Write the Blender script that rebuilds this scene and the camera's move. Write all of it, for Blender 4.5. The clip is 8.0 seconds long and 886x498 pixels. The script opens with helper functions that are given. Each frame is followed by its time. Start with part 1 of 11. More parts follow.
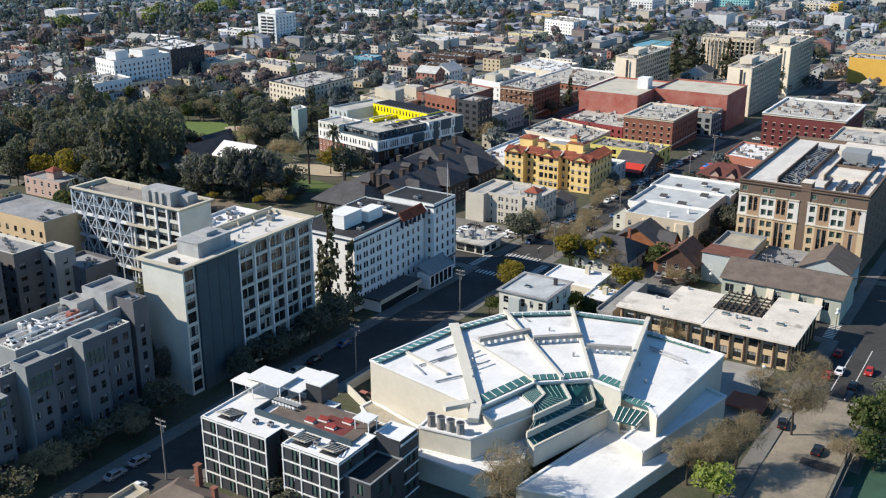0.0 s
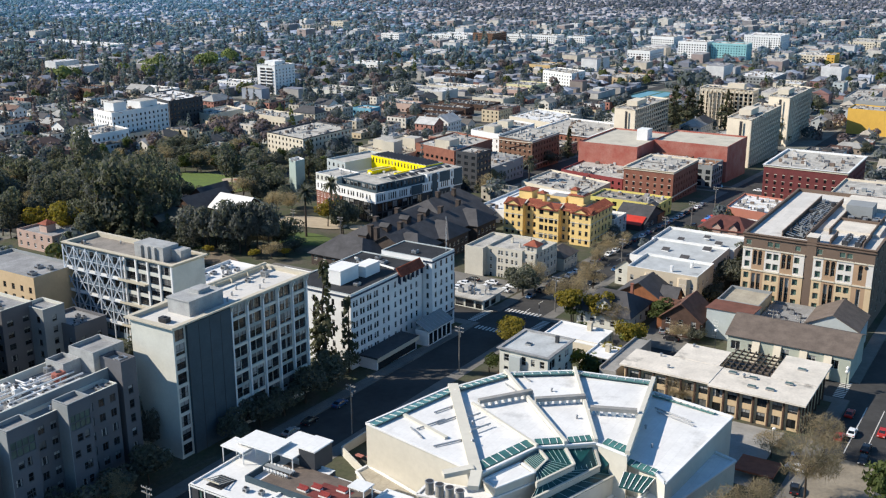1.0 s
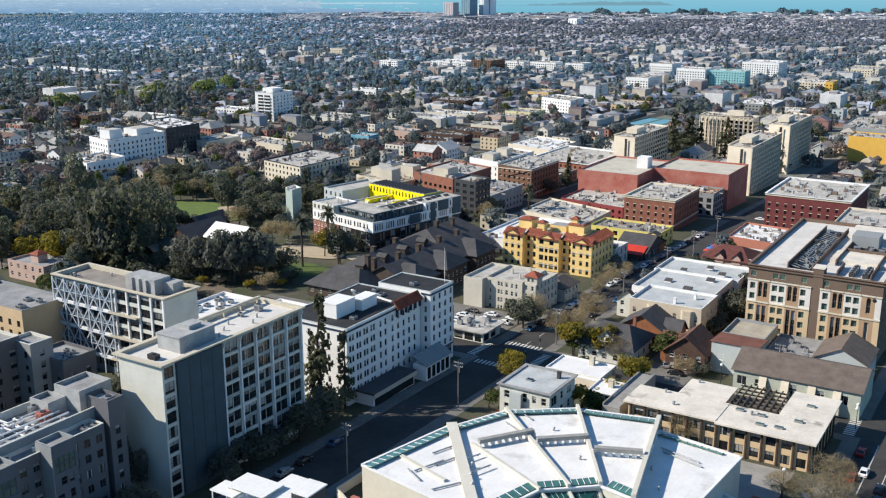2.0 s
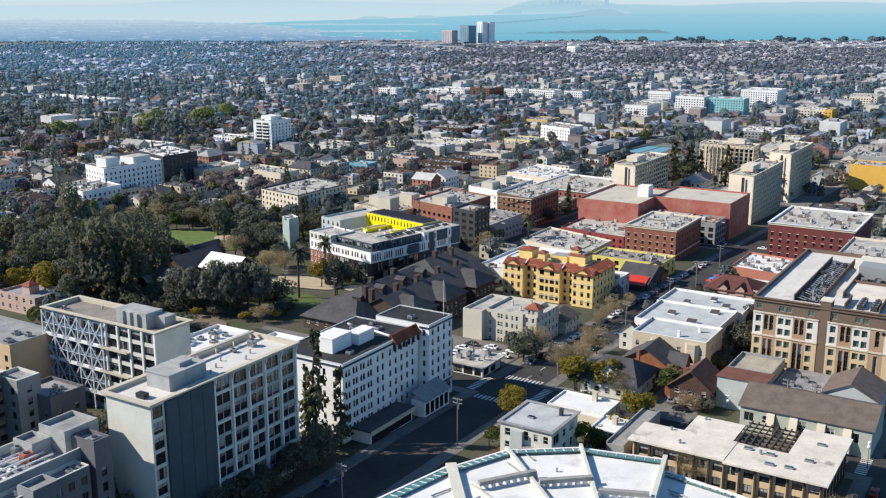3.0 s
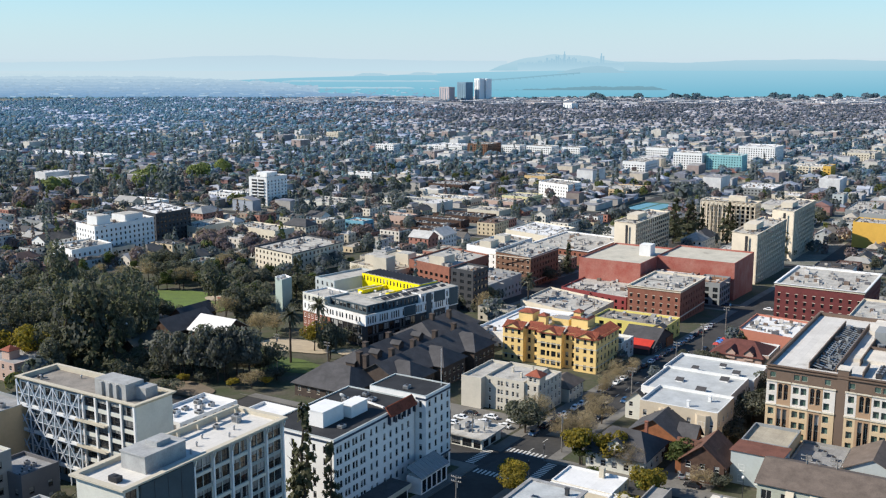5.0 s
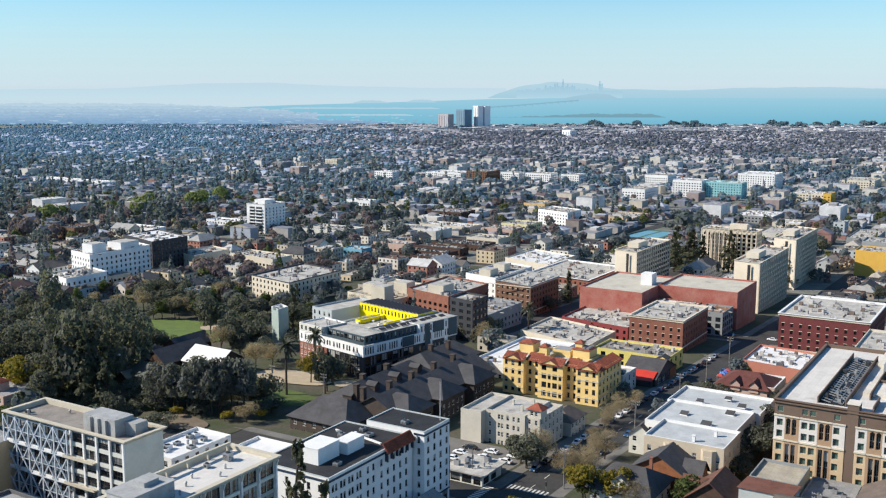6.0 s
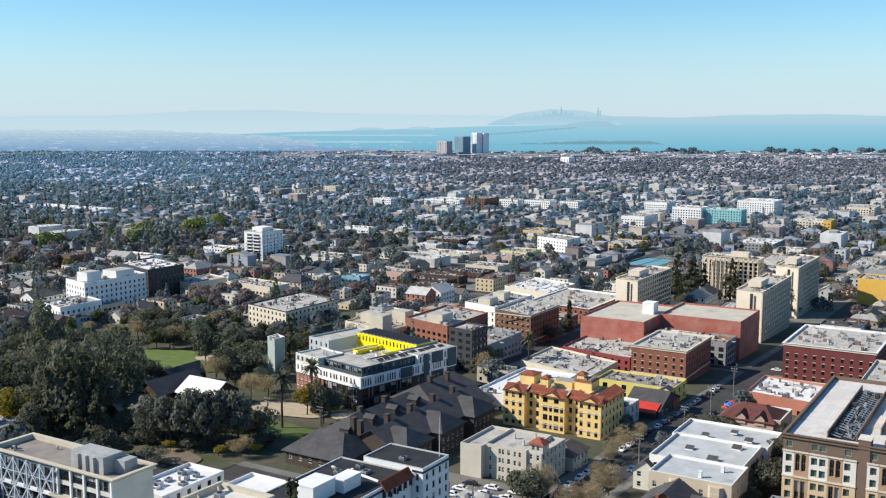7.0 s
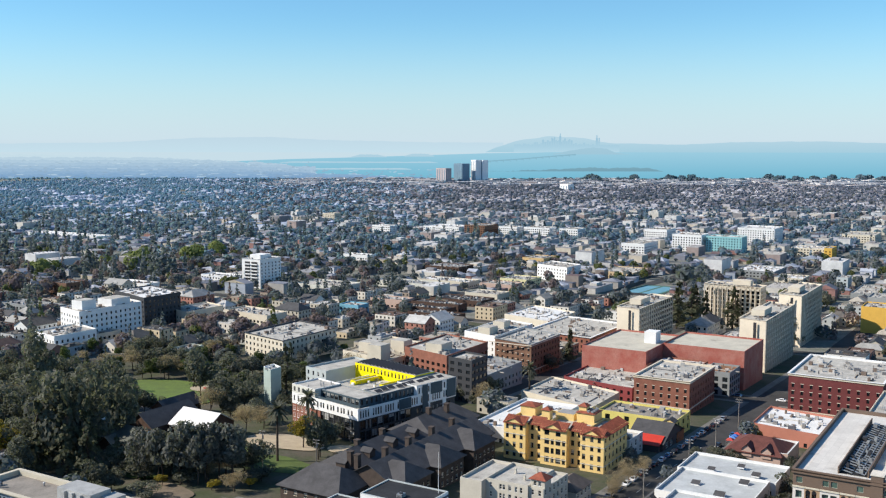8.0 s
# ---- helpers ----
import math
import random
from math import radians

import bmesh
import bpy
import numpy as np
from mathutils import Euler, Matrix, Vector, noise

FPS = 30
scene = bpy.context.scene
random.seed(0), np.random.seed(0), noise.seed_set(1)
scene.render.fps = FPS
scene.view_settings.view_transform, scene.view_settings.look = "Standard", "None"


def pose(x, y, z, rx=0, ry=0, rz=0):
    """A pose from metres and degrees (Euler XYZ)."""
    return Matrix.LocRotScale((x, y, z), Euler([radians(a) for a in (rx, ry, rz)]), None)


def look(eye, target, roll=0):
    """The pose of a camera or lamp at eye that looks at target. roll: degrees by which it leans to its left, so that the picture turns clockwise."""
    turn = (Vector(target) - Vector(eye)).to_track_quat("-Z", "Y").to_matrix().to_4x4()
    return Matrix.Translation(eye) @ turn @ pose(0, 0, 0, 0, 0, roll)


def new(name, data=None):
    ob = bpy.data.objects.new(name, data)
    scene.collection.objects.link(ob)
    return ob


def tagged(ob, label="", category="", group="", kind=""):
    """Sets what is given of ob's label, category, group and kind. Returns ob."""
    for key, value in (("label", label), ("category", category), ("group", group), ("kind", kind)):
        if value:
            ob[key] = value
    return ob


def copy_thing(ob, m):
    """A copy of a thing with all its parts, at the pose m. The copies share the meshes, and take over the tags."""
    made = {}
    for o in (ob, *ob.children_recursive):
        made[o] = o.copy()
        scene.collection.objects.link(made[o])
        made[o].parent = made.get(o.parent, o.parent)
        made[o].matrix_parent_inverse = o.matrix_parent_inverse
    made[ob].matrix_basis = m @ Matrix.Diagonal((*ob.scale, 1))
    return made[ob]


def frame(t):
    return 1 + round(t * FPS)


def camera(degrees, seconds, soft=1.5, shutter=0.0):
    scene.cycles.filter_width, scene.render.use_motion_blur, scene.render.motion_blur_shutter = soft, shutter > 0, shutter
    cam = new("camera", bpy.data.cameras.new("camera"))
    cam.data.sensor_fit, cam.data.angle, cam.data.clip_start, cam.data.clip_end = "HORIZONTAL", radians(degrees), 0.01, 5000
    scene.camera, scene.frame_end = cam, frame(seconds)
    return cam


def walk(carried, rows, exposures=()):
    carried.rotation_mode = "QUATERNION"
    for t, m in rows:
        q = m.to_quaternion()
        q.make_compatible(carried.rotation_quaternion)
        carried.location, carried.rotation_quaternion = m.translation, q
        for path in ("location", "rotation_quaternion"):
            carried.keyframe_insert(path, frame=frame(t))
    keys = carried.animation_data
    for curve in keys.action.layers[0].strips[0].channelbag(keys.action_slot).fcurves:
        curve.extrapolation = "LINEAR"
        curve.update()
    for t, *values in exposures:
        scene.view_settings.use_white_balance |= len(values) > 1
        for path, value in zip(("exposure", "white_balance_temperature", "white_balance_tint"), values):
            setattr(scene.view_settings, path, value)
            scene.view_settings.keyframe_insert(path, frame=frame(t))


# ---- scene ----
# World: z up, metres. Street grid turned by GRID degrees: gx runs west along the avenues, gy runs south across them.
GRID = 58.0
G = pose(0, 0, 0, 0, 0, GRID)

# ---- camera ----
cam = camera(47.507, 8.0, 1.2)
PATH = [
    (0.00, pose(0.000, 0.000, 105.000, 70.7043, 0, -0.0001) @ pose(0, 0, 0, 0, 0, -0.0798)),
    (0.50, pose(0.007, 3.096, 105.013, 72.1114, 0, -0.0374) @ pose(0, 0, 0, 0, 0, -0.0731)),
    (1.00, pose(0.032, 6.296, 104.879, 73.4732, 0, -0.0772) @ pose(0, 0, 0, 0, 0, -0.0732)),
    (1.25, pose(0.016, 7.845, 104.859, 73.8198, 0, -0.1038) @ pose(0, 0, 0, 0, 0, -0.0684)),
    (1.50, pose(-0.001, 9.394, 104.839, 74.1664, 0, -0.1304) @ pose(0, 0, 0, 0, 0, -0.0636)),
    (3.00, pose(0.058, 19.043, 104.742, 76.4464, 0, -0.2388) @ pose(0, 0, 0, 0, 0, -0.0428)),
    (3.50, pose(0.049, 22.134, 104.718, 77.2277, 0, -0.2838) @ pose(0, 0, 0, 0, 0, -0.0258)),
    (4.00, pose(0.060, 25.432, 104.716, 77.9968, 0, -0.3123) @ pose(0, 0, 0, 0, 0, 0.0117)),
    (4.50, pose(-0.002, 28.804, 104.635, 78.7760, 0, -0.3650) @ pose(0, 0, 0, 0, 0, 0.0108)),
    (6.00, pose(-0.031, 38.284, 104.626, 81.0706, 0, -0.4729) @ pose(0, 0, 0, 0, 0, 0.0577)),
    (6.50, pose(-0.124, 41.427, 104.765, 81.8109, 0, -0.5138) @ pose(0, 0, 0, 0, 0, 0.0860)),
    (7.00, pose(-0.158, 44.674, 104.691, 82.5809, 0, -0.5533) @ pose(0, 0, 0, 0, 0, 0.0635)),
    (7.50, pose(-0.105, 47.824, 104.666, 83.3397, 0, -0.5654) @ pose(0, 0, 0, 0, 0, 0.0633)),
    (8.00, pose(-0.114, 50.999, 104.647, 84.1033, 0, -0.5975) @ pose(0, 0, 0, 0, 0, 0.0780)),
]
walk(cam, PATH, exposures=((0.0, 0.45), (8.0, 0.45)))

# ---- world, sun ----
SUN_DIR = (G.to_3x3() @ Vector((-0.56, 0.83, 0.70))).normalized()
world = bpy.data.worlds.new("sky")
scene.world = world
world.use_nodes = True
wn, wl = world.node_tree.nodes, world.node_tree.links
wn.clear()
sky = wn.new("ShaderNodeTexSky")
sky.sky_type = "NISHITA"
sky.sun_disc = False
sky.sun_elevation = math.asin(SUN_DIR.z)
sky.sun_rotation = math.atan2(SUN_DIR.x, SUN_DIR.y)
sky.air_density, sky.dust_density, sky.ozone_density = 1.0, 0.0, 3.0
bg = wn.new("ShaderNodeBackground")
bg.inputs["Strength"].default_value = 0.085
wo = wn.new("ShaderNodeOutputWorld")
tint = wn.new("ShaderNodeMix")
tint.data_type, tint.blend_type = "RGBA", "MULTIPLY"
tint.inputs[0].default_value = 1.0
tint.inputs[7].default_value = (0.74, 1.12, 1.30, 1)
wl.new(sky.outputs[0], tint.inputs[6])
# pale haze gathers towards the horizon all round
where, sep = wn.new("ShaderNodeTexCoord"), wn.new("ShaderNodeSeparateXYZ")
wl.new(where.outputs["Generated"], sep.inputs[0])
low = wn.new("ShaderNodeMapRange")
low.interpolation_type = "SMOOTHSTEP"
for k, v in (("From Min", -0.02), ("From Max", 0.13), ("To Min", 0.95), ("To Max", 0.0)):
    low.inputs[k].default_value = v
wl.new(sep.outputs["Z"], low.inputs["Value"])
haze = wn.new("ShaderNodeMix")
haze.data_type = "RGBA"
wl.new(low.outputs[0], haze.inputs[0])
wl.new(tint.outputs[2], haze.inputs[6])
haze.inputs[7].default_value = (5.25, 6.35, 7.3, 1)
wl.new(haze.outputs[2], bg.inputs["Color"])
wl.new(bg.outputs[0], wo.inputs["Surface"])
sun = new("sun", bpy.data.lights.new("sun", "SUN"))
sun.data.energy, sun.data.angle, sun.data.color = 5.0, radians(0.55), (1.0, 0.915, 0.79)
sun.matrix_world = look((0, 0, 200), Vector((0, 0, 200)) - SUN_DIR)


# ---- materials ----
def mat(name, color, rough=0.8, var=0.18, scale=0.25, bump=0.0, bscale=3.0, metal=0.0, spec=0.3, color2=None, obj=0.0, island=None, stain=0.0, sheets=0.0):
    """Procedural surface: base colour with broad and fine variation, optional object or island variation, stains and bump."""
    m = bpy.data.materials.new(name)
    m.use_nodes = True
    n, l = m.node_tree.nodes, m.node_tree.links
    b = n["Principled BSDF"]
    b.inputs["Roughness"].default_value = rough
    b.inputs["Metallic"].default_value = metal
    b.inputs["Specular IOR Level"].default_value = spec
    geo = n.new("ShaderNodeNewGeometry")

    def fractal(sc, detail=4.0):
        t = n.new("ShaderNodeTexNoise")
        t.inputs["Scale"].default_value = sc
        t.inputs["Detail"].default_value = detail
        t.inputs["Roughness"].default_value = 0.62
        l.new(geo.outputs["Position"], t.inputs["Vector"])
        return t.outputs["Fac"]

    def mix(fac, a, c, kind="MIX"):
        x = n.new("ShaderNodeMix")
        x.data_type, x.blend_type = "RGBA", kind
        if isinstance(fac, float):
            x.inputs[0].default_value = fac
        else:
            l.new(fac, x.inputs[0])
        for sock, v in ((x.inputs[6], a), (x.inputs[7], c)):
            if isinstance(v, tuple):
                sock.default_value = (*v[:3], 1)
            else:
                l.new(v, sock)
        return x.outputs[2]

    def stretch(fac, lo, hi):
        r = n.new("ShaderNodeMapRange")
        r.inputs["From Min"].default_value, r.inputs["From Max"].default_value = lo, hi
        l.new(fac, r.inputs["Value"])
        return r.outputs[0]

    if island:
        ramp = n.new("ShaderNodeValToRGB")
        ramp.color_ramp.interpolation = "CONSTANT"
        while len(ramp.color_ramp.elements) < len(island):
            ramp.color_ramp.elements.new(0.5)
        for i, (e, c) in enumerate(zip(ramp.color_ramp.elements, island)):
            e.position, e.color = i / len(island), (*c, 1)
        l.new(geo.outputs["Random Per Island"], ramp.inputs[0])
        base = ramp.outputs[0]
        dark = mix(1.0, base, (0.72, 0.72, 0.74), "MULTIPLY")
    else:
        base = color
        dark = color2 or tuple(c * (1 - 1.6 * var) for c in color)
    out = mix(stretch(fractal(scale), 0.35, 0.68), base, dark)
    fine = fractal(scale * 9, 5.0)
    out = mix(stretch(fine, 0.62, 0.3), out, mix(1.0, out, (1 - var,) * 3, "MULTIPLY"))
    if stain:
        out = mix(stretch(fractal(scale * 0.6, 7.0), 0.6, 0.72), out, mix(1.0, out, (1 - stain,) * 3, "MULTIPLY"))
    if sheets:
        turn = n.new("ShaderNodeMapping")
        turn.inputs["Rotation"].default_value = (0, 0, radians(-GRID))
        l.new(geo.outputs["Position"], turn.inputs["Vector"])
        lap = n.new("ShaderNodeTexBrick")
        for k, v in (("Scale", 1.0), ("Brick Width", 7.3), ("Row Height", 1.9), ("Mortar Size", 0.05), ("Mortar Smooth", 0.4), ("Bias", 0.0)):
            lap.inputs[k].default_value = v
        for k, v in (("Color1", 1.0), ("Color2", 1.0 - sheets), ("Mortar", 1.0 - 2.0 * sheets)):
            lap.inputs[k].default_value = (v, v, v, 1)
        l.new(turn.outputs[0], lap.inputs["Vector"])
        out = mix(1.0, out, lap.outputs["Color"], "MULTIPLY")
    if obj:
        oi = n.new("ShaderNodeObjectInfo")
        hv = n.new("ShaderNodeHueSaturation")
        val = n.new("ShaderNodeMapRange")
        val.inputs["To Min"].default_value, val.inputs["To Max"].default_value = 1 - obj, 1 + obj
        l.new(oi.outputs["Random"], val.inputs["Value"])
        l.new(val.outputs[0], hv.inputs["Value"])
        l.new(out, hv.inputs["Color"])
        out = hv.outputs[0]
    l.new(out, b.inputs["Base Color"])
    if bump:
        bp = n.new("ShaderNodeBump")
        bp.inputs["Strength"].default_value = bump
        bp.inputs["Distance"].default_value = 0.1
        l.new(fractal(bscale, 6.0), bp.inputs["Height"])
        l.new(bp.outputs[0], b.inputs["Normal"])
    return m


def leafy(m, share=0.35, lift=1.6):
    """Let light through thin leaves: part of the surface passes the sun's light on."""
    n, l = m.node_tree.nodes, m.node_tree.links
    b, o = n["Principled BSDF"], n["Material Output"]
    src = b.inputs["Base Color"].links[0].from_socket
    up = n.new("ShaderNodeMix")
    up.data_type, up.blend_type = "RGBA", "MULTIPLY"
    up.inputs[0].default_value = 1.0
    up.inputs[7].default_value = (lift, lift * 1.05, lift * 0.7, 1)
    l.new(src, up.inputs[6])
    tr, mx = n.new("ShaderNodeBsdfTranslucent"), n.new("ShaderNodeMixShader")
    l.new(up.outputs[2], tr.inputs["Color"])
    mx.inputs[0].default_value = share
    l.new(b.outputs[0], mx.inputs[1])
    l.new(tr.outputs[0], mx.inputs[2])
    l.new(mx.outputs[0], o.inputs["Surface"])
    return m


ASPHALT = mat("asphalt", (0.062, 0.06, 0.058), 0.9, 0.22, 0.08, 0.3, 4, stain=0.2)
CONCRETE = mat("concrete", (0.33, 0.32, 0.30), 0.85, 0.15, 0.2, 0.2, 3, stain=0.25)
PAVING = mat("paving", (0.20, 0.19, 0.172), 0.85, 0.18, 0.15, 0.2, 3, stain=0.3)
SOIL = mat("city_soil", (0.23, 0.222, 0.205), 0.95, 0.3, 0.06, 0.4, 1, color2=(0.12, 0.135, 0.10))
GRASS = mat("lawn", (0.10, 0.14, 0.035), 0.95, 0.2, 0.15, 0.4, 5, color2=(0.07, 0.10, 0.03))
SAND = mat("sand_path", (0.45, 0.37, 0.26), 0.95, 0.12, 0.3)
WHITE_ROOF = mat("white_roof", (0.76, 0.755, 0.74), 0.7, 0.08, 0.14, 0.1, 2, stain=0.32, sheets=0.06)
PALE_ROOFING = mat("pale_roofing", (0.67, 0.645, 0.60), 0.8, 0.1, 0.2, 0.15, 2, stain=0.35, sheets=0.09)
GREY_ROOF = mat("grey_roof", (0.36, 0.36, 0.36), 0.85, 0.2, 0.25, 0.2, 2, stain=0.45, sheets=0.14)
LIGHT_ROOF = mat("light_gravel_roof", (0.55, 0.525, 0.475), 0.9, 0.2, 0.25, 0.3, 6, stain=0.5, sheets=0.13)
TAN_ROOF = mat("tan_roof", (0.47, 0.42, 0.33), 0.9, 0.18, 0.2, 0.3, 6, stain=0.5, sheets=0.1)
BEIGE_ROOF = mat("beige_roof", (0.72, 0.66, 0.57), 0.85, 0.14, 0.2, 0.2, 4, stain=0.75)
DARK_ROOF = mat("dark_shingle_roof", (0.088, 0.086, 0.09), 0.9, 0.22, 0.3, 0.5, 5)
BLACK_ROOF = mat("tar_roof", (0.035, 0.036, 0.04), 0.85, 0.3, 0.2, 0.2, 3)
BROWN_ROOF = mat("brown_shingle_roof", (0.17, 0.135, 0.112), 0.9, 0.2, 0.4, 0.5, 5)
TILE_RED = mat("red_clay_tile", (0.33, 0.095, 0.055), 0.8, 0.25, 0.6, 0.5, 6)
GLASS = mat("window_glass", (0.018, 0.022, 0.026), 0.08, 0.3, 0.4, spec=0.6, obj=0.6)
GLASS_TEAL = mat("teal_glass", (0.10, 0.165, 0.14), 0.12, 0.3, 0.5, spec=0.6)
FRAME_W = mat("white_trim", (0.74, 0.74, 0.72), 0.6, 0.06, 1.0)
FRAME_D = mat("dark_trim", (0.045, 0.045, 0.05), 0.6, 0.15, 1.0)
METAL = mat("grey_metal", (0.42, 0.43, 0.44), 0.45, 0.12, 1.0, metal=0.6)
WOOD_POLE = mat("weathered_wood", (0.10, 0.08, 0.06), 0.9, 0.2, 2.0)
POLE_WOOD = mat("bleached_pole_wood", (0.27, 0.25, 0.225), 0.9, 0.2, 2.0)
BARK = mat("bark", (0.09, 0.07, 0.055), 0.95, 0.3, 2.0, 0.6, 8)


def paint(name, color, **k):
    return mat(name, color, k.pop("rough", 0.8), k.pop("var", 0.07), k.pop("scale", 0.2), 0.12, 4, stain=0.12, **k)


# ---- tools ----
def ground_z(x, y):
    """Height of the land: level round the crossing, then falling towards the bay."""
    s = 0.35 * x + 0.94 * y
    return float(np.interp(s, [-500, 180, 300, 380, 650, 1100, 2000, 4450, 6000], [3, 2.0, -0.5, -4, -17, -27, -36, -46, -46]))


def gz(gx, gy):
    p = G @ Vector((gx, gy, 0))
    return ground_z(p.x, p.y)


def finish(bm, name, mats):
    me = bpy.data.meshes.new(name)
    bm.normal_update()
    bm.to_mesh(me)
    bm.free()
    for m in mats if isinstance(mats, (list, tuple)) else [mats]:
        me.materials.append(m)
    return me


def part(name, bm, material, parent, label="", at=None):
    """Link a bmesh or a ready mesh as one object under its thing."""
    me = bm if isinstance(bm, bpy.types.Mesh) else finish(bm, name, material)
    ob = new(name, me)
    ob.parent = parent
    if at is not None:
        ob.matrix_basis = at
    if label:
        tagged(ob, label)
    return ob


def thing(name, at, label, category, group="", kind=""):
    e = new(name)
    e.matrix_basis = at
    return tagged(e, label, category, group, kind)


def box(bm, x0, y0, z0, x1, y1, z1, mi=0):
    v = [bm.verts.new(p) for p in ((x0, y0, z0), (x1, y0, z0), (x1, y1, z0), (x0, y1, z0), (x0, y0, z1), (x1, y0, z1), (x1, y1, z1), (x0, y1, z1))]
    for f in ((0, 3, 2, 1), (4, 5, 6, 7), (0, 1, 5, 4), (1, 2, 6, 5), (2, 3, 7, 6), (3, 0, 4, 7)):
        bm.faces.new([v[i] for i in f]).material_index = mi


def boxes(*rows):
    bm = bmesh.new()
    for r in rows:
        box(bm, *r)
    return bm


def prism(bm, pts, z0, z1, mi=0, top=True):
    """Upright prism over a counter-clockwise outline; z1 may be a list of heights."""
    n = len(pts)
    zt = z1 if isinstance(z1, (list, tuple)) else [z1] * n
    a = [bm.verts.new((p[0], p[1], z0)) for p in pts]
    b = [bm.verts.new((p[0], p[1], z)) for p, z in zip(pts, zt)]
    for i in range(n):
        j = (i + 1) % n
        bm.faces.new((a[i], a[j], b[j], b[i])).material_index = mi
    if top:
        bm.faces.new(b).material_index = mi
    bm.faces.new(a[::-1]).material_index = mi


def beam(bm, p, q, w, h=None, mi=0):
    """Square bar from p to q."""
    p, q = Vector(p), Vector(q)
    d = (q - p).normalized()
    up = Vector((0, 0, 1)) if abs(d.z) < 0.95 else Vector((1, 0, 0))
    s = d.cross(up).normalized() * w / 2
    u = s.cross(d).normalized() * (h or w) / 2
    a = [bm.verts.new(p + i * s + j * u) for i, j in ((-1, -1), (1, -1), (1, 1), (-1, 1))]
    b = [bm.verts.new(q + i * s + j * u) for i, j in ((-1, -1), (1, -1), (1, 1), (-1, 1))]
    for i in range(4):
        j = (i + 1) % 4
        bm.faces.new((a[i], a[j], b[j], b[i])).material_index = mi
    bm.faces.new(a[::-1]).material_index = mi
    bm.faces.new(b).material_index = mi


def rod(bm, p, q, r0, r1=None, seg=8, mi=0):
    p, q = Vector(p), Vector(q)
    d = (q - p).normalized()
    s = d.orthogonal().normalized()
    u = d.cross(s)
    r1 = r0 if r1 is None else r1
    rings = []
    for c, r in ((p, r0), (q, r1)):
        rings.append([bm.verts.new(c + r * (math.cos(t) * s + math.sin(t) * u)) for t in [2 * math.pi * i / seg for i in range(seg)]])
    for i in range(seg):
        j = (i + 1) % seg
        bm.faces.new((rings[0][i], rings[0][j], rings[1][j], rings[1][i])).material_index = mi
    bm.faces.new(rings[0][::-1]).material_index = mi
    bm.faces.new(rings[1]).material_index = mi


WINDOWS = {}


WINDOW_RNG = random.Random(21)
BLIND = mat("window_blind", (0.30, 0.30, 0.29), 0.35, 0.2, 0.8, spec=0.4, obj=0.45)


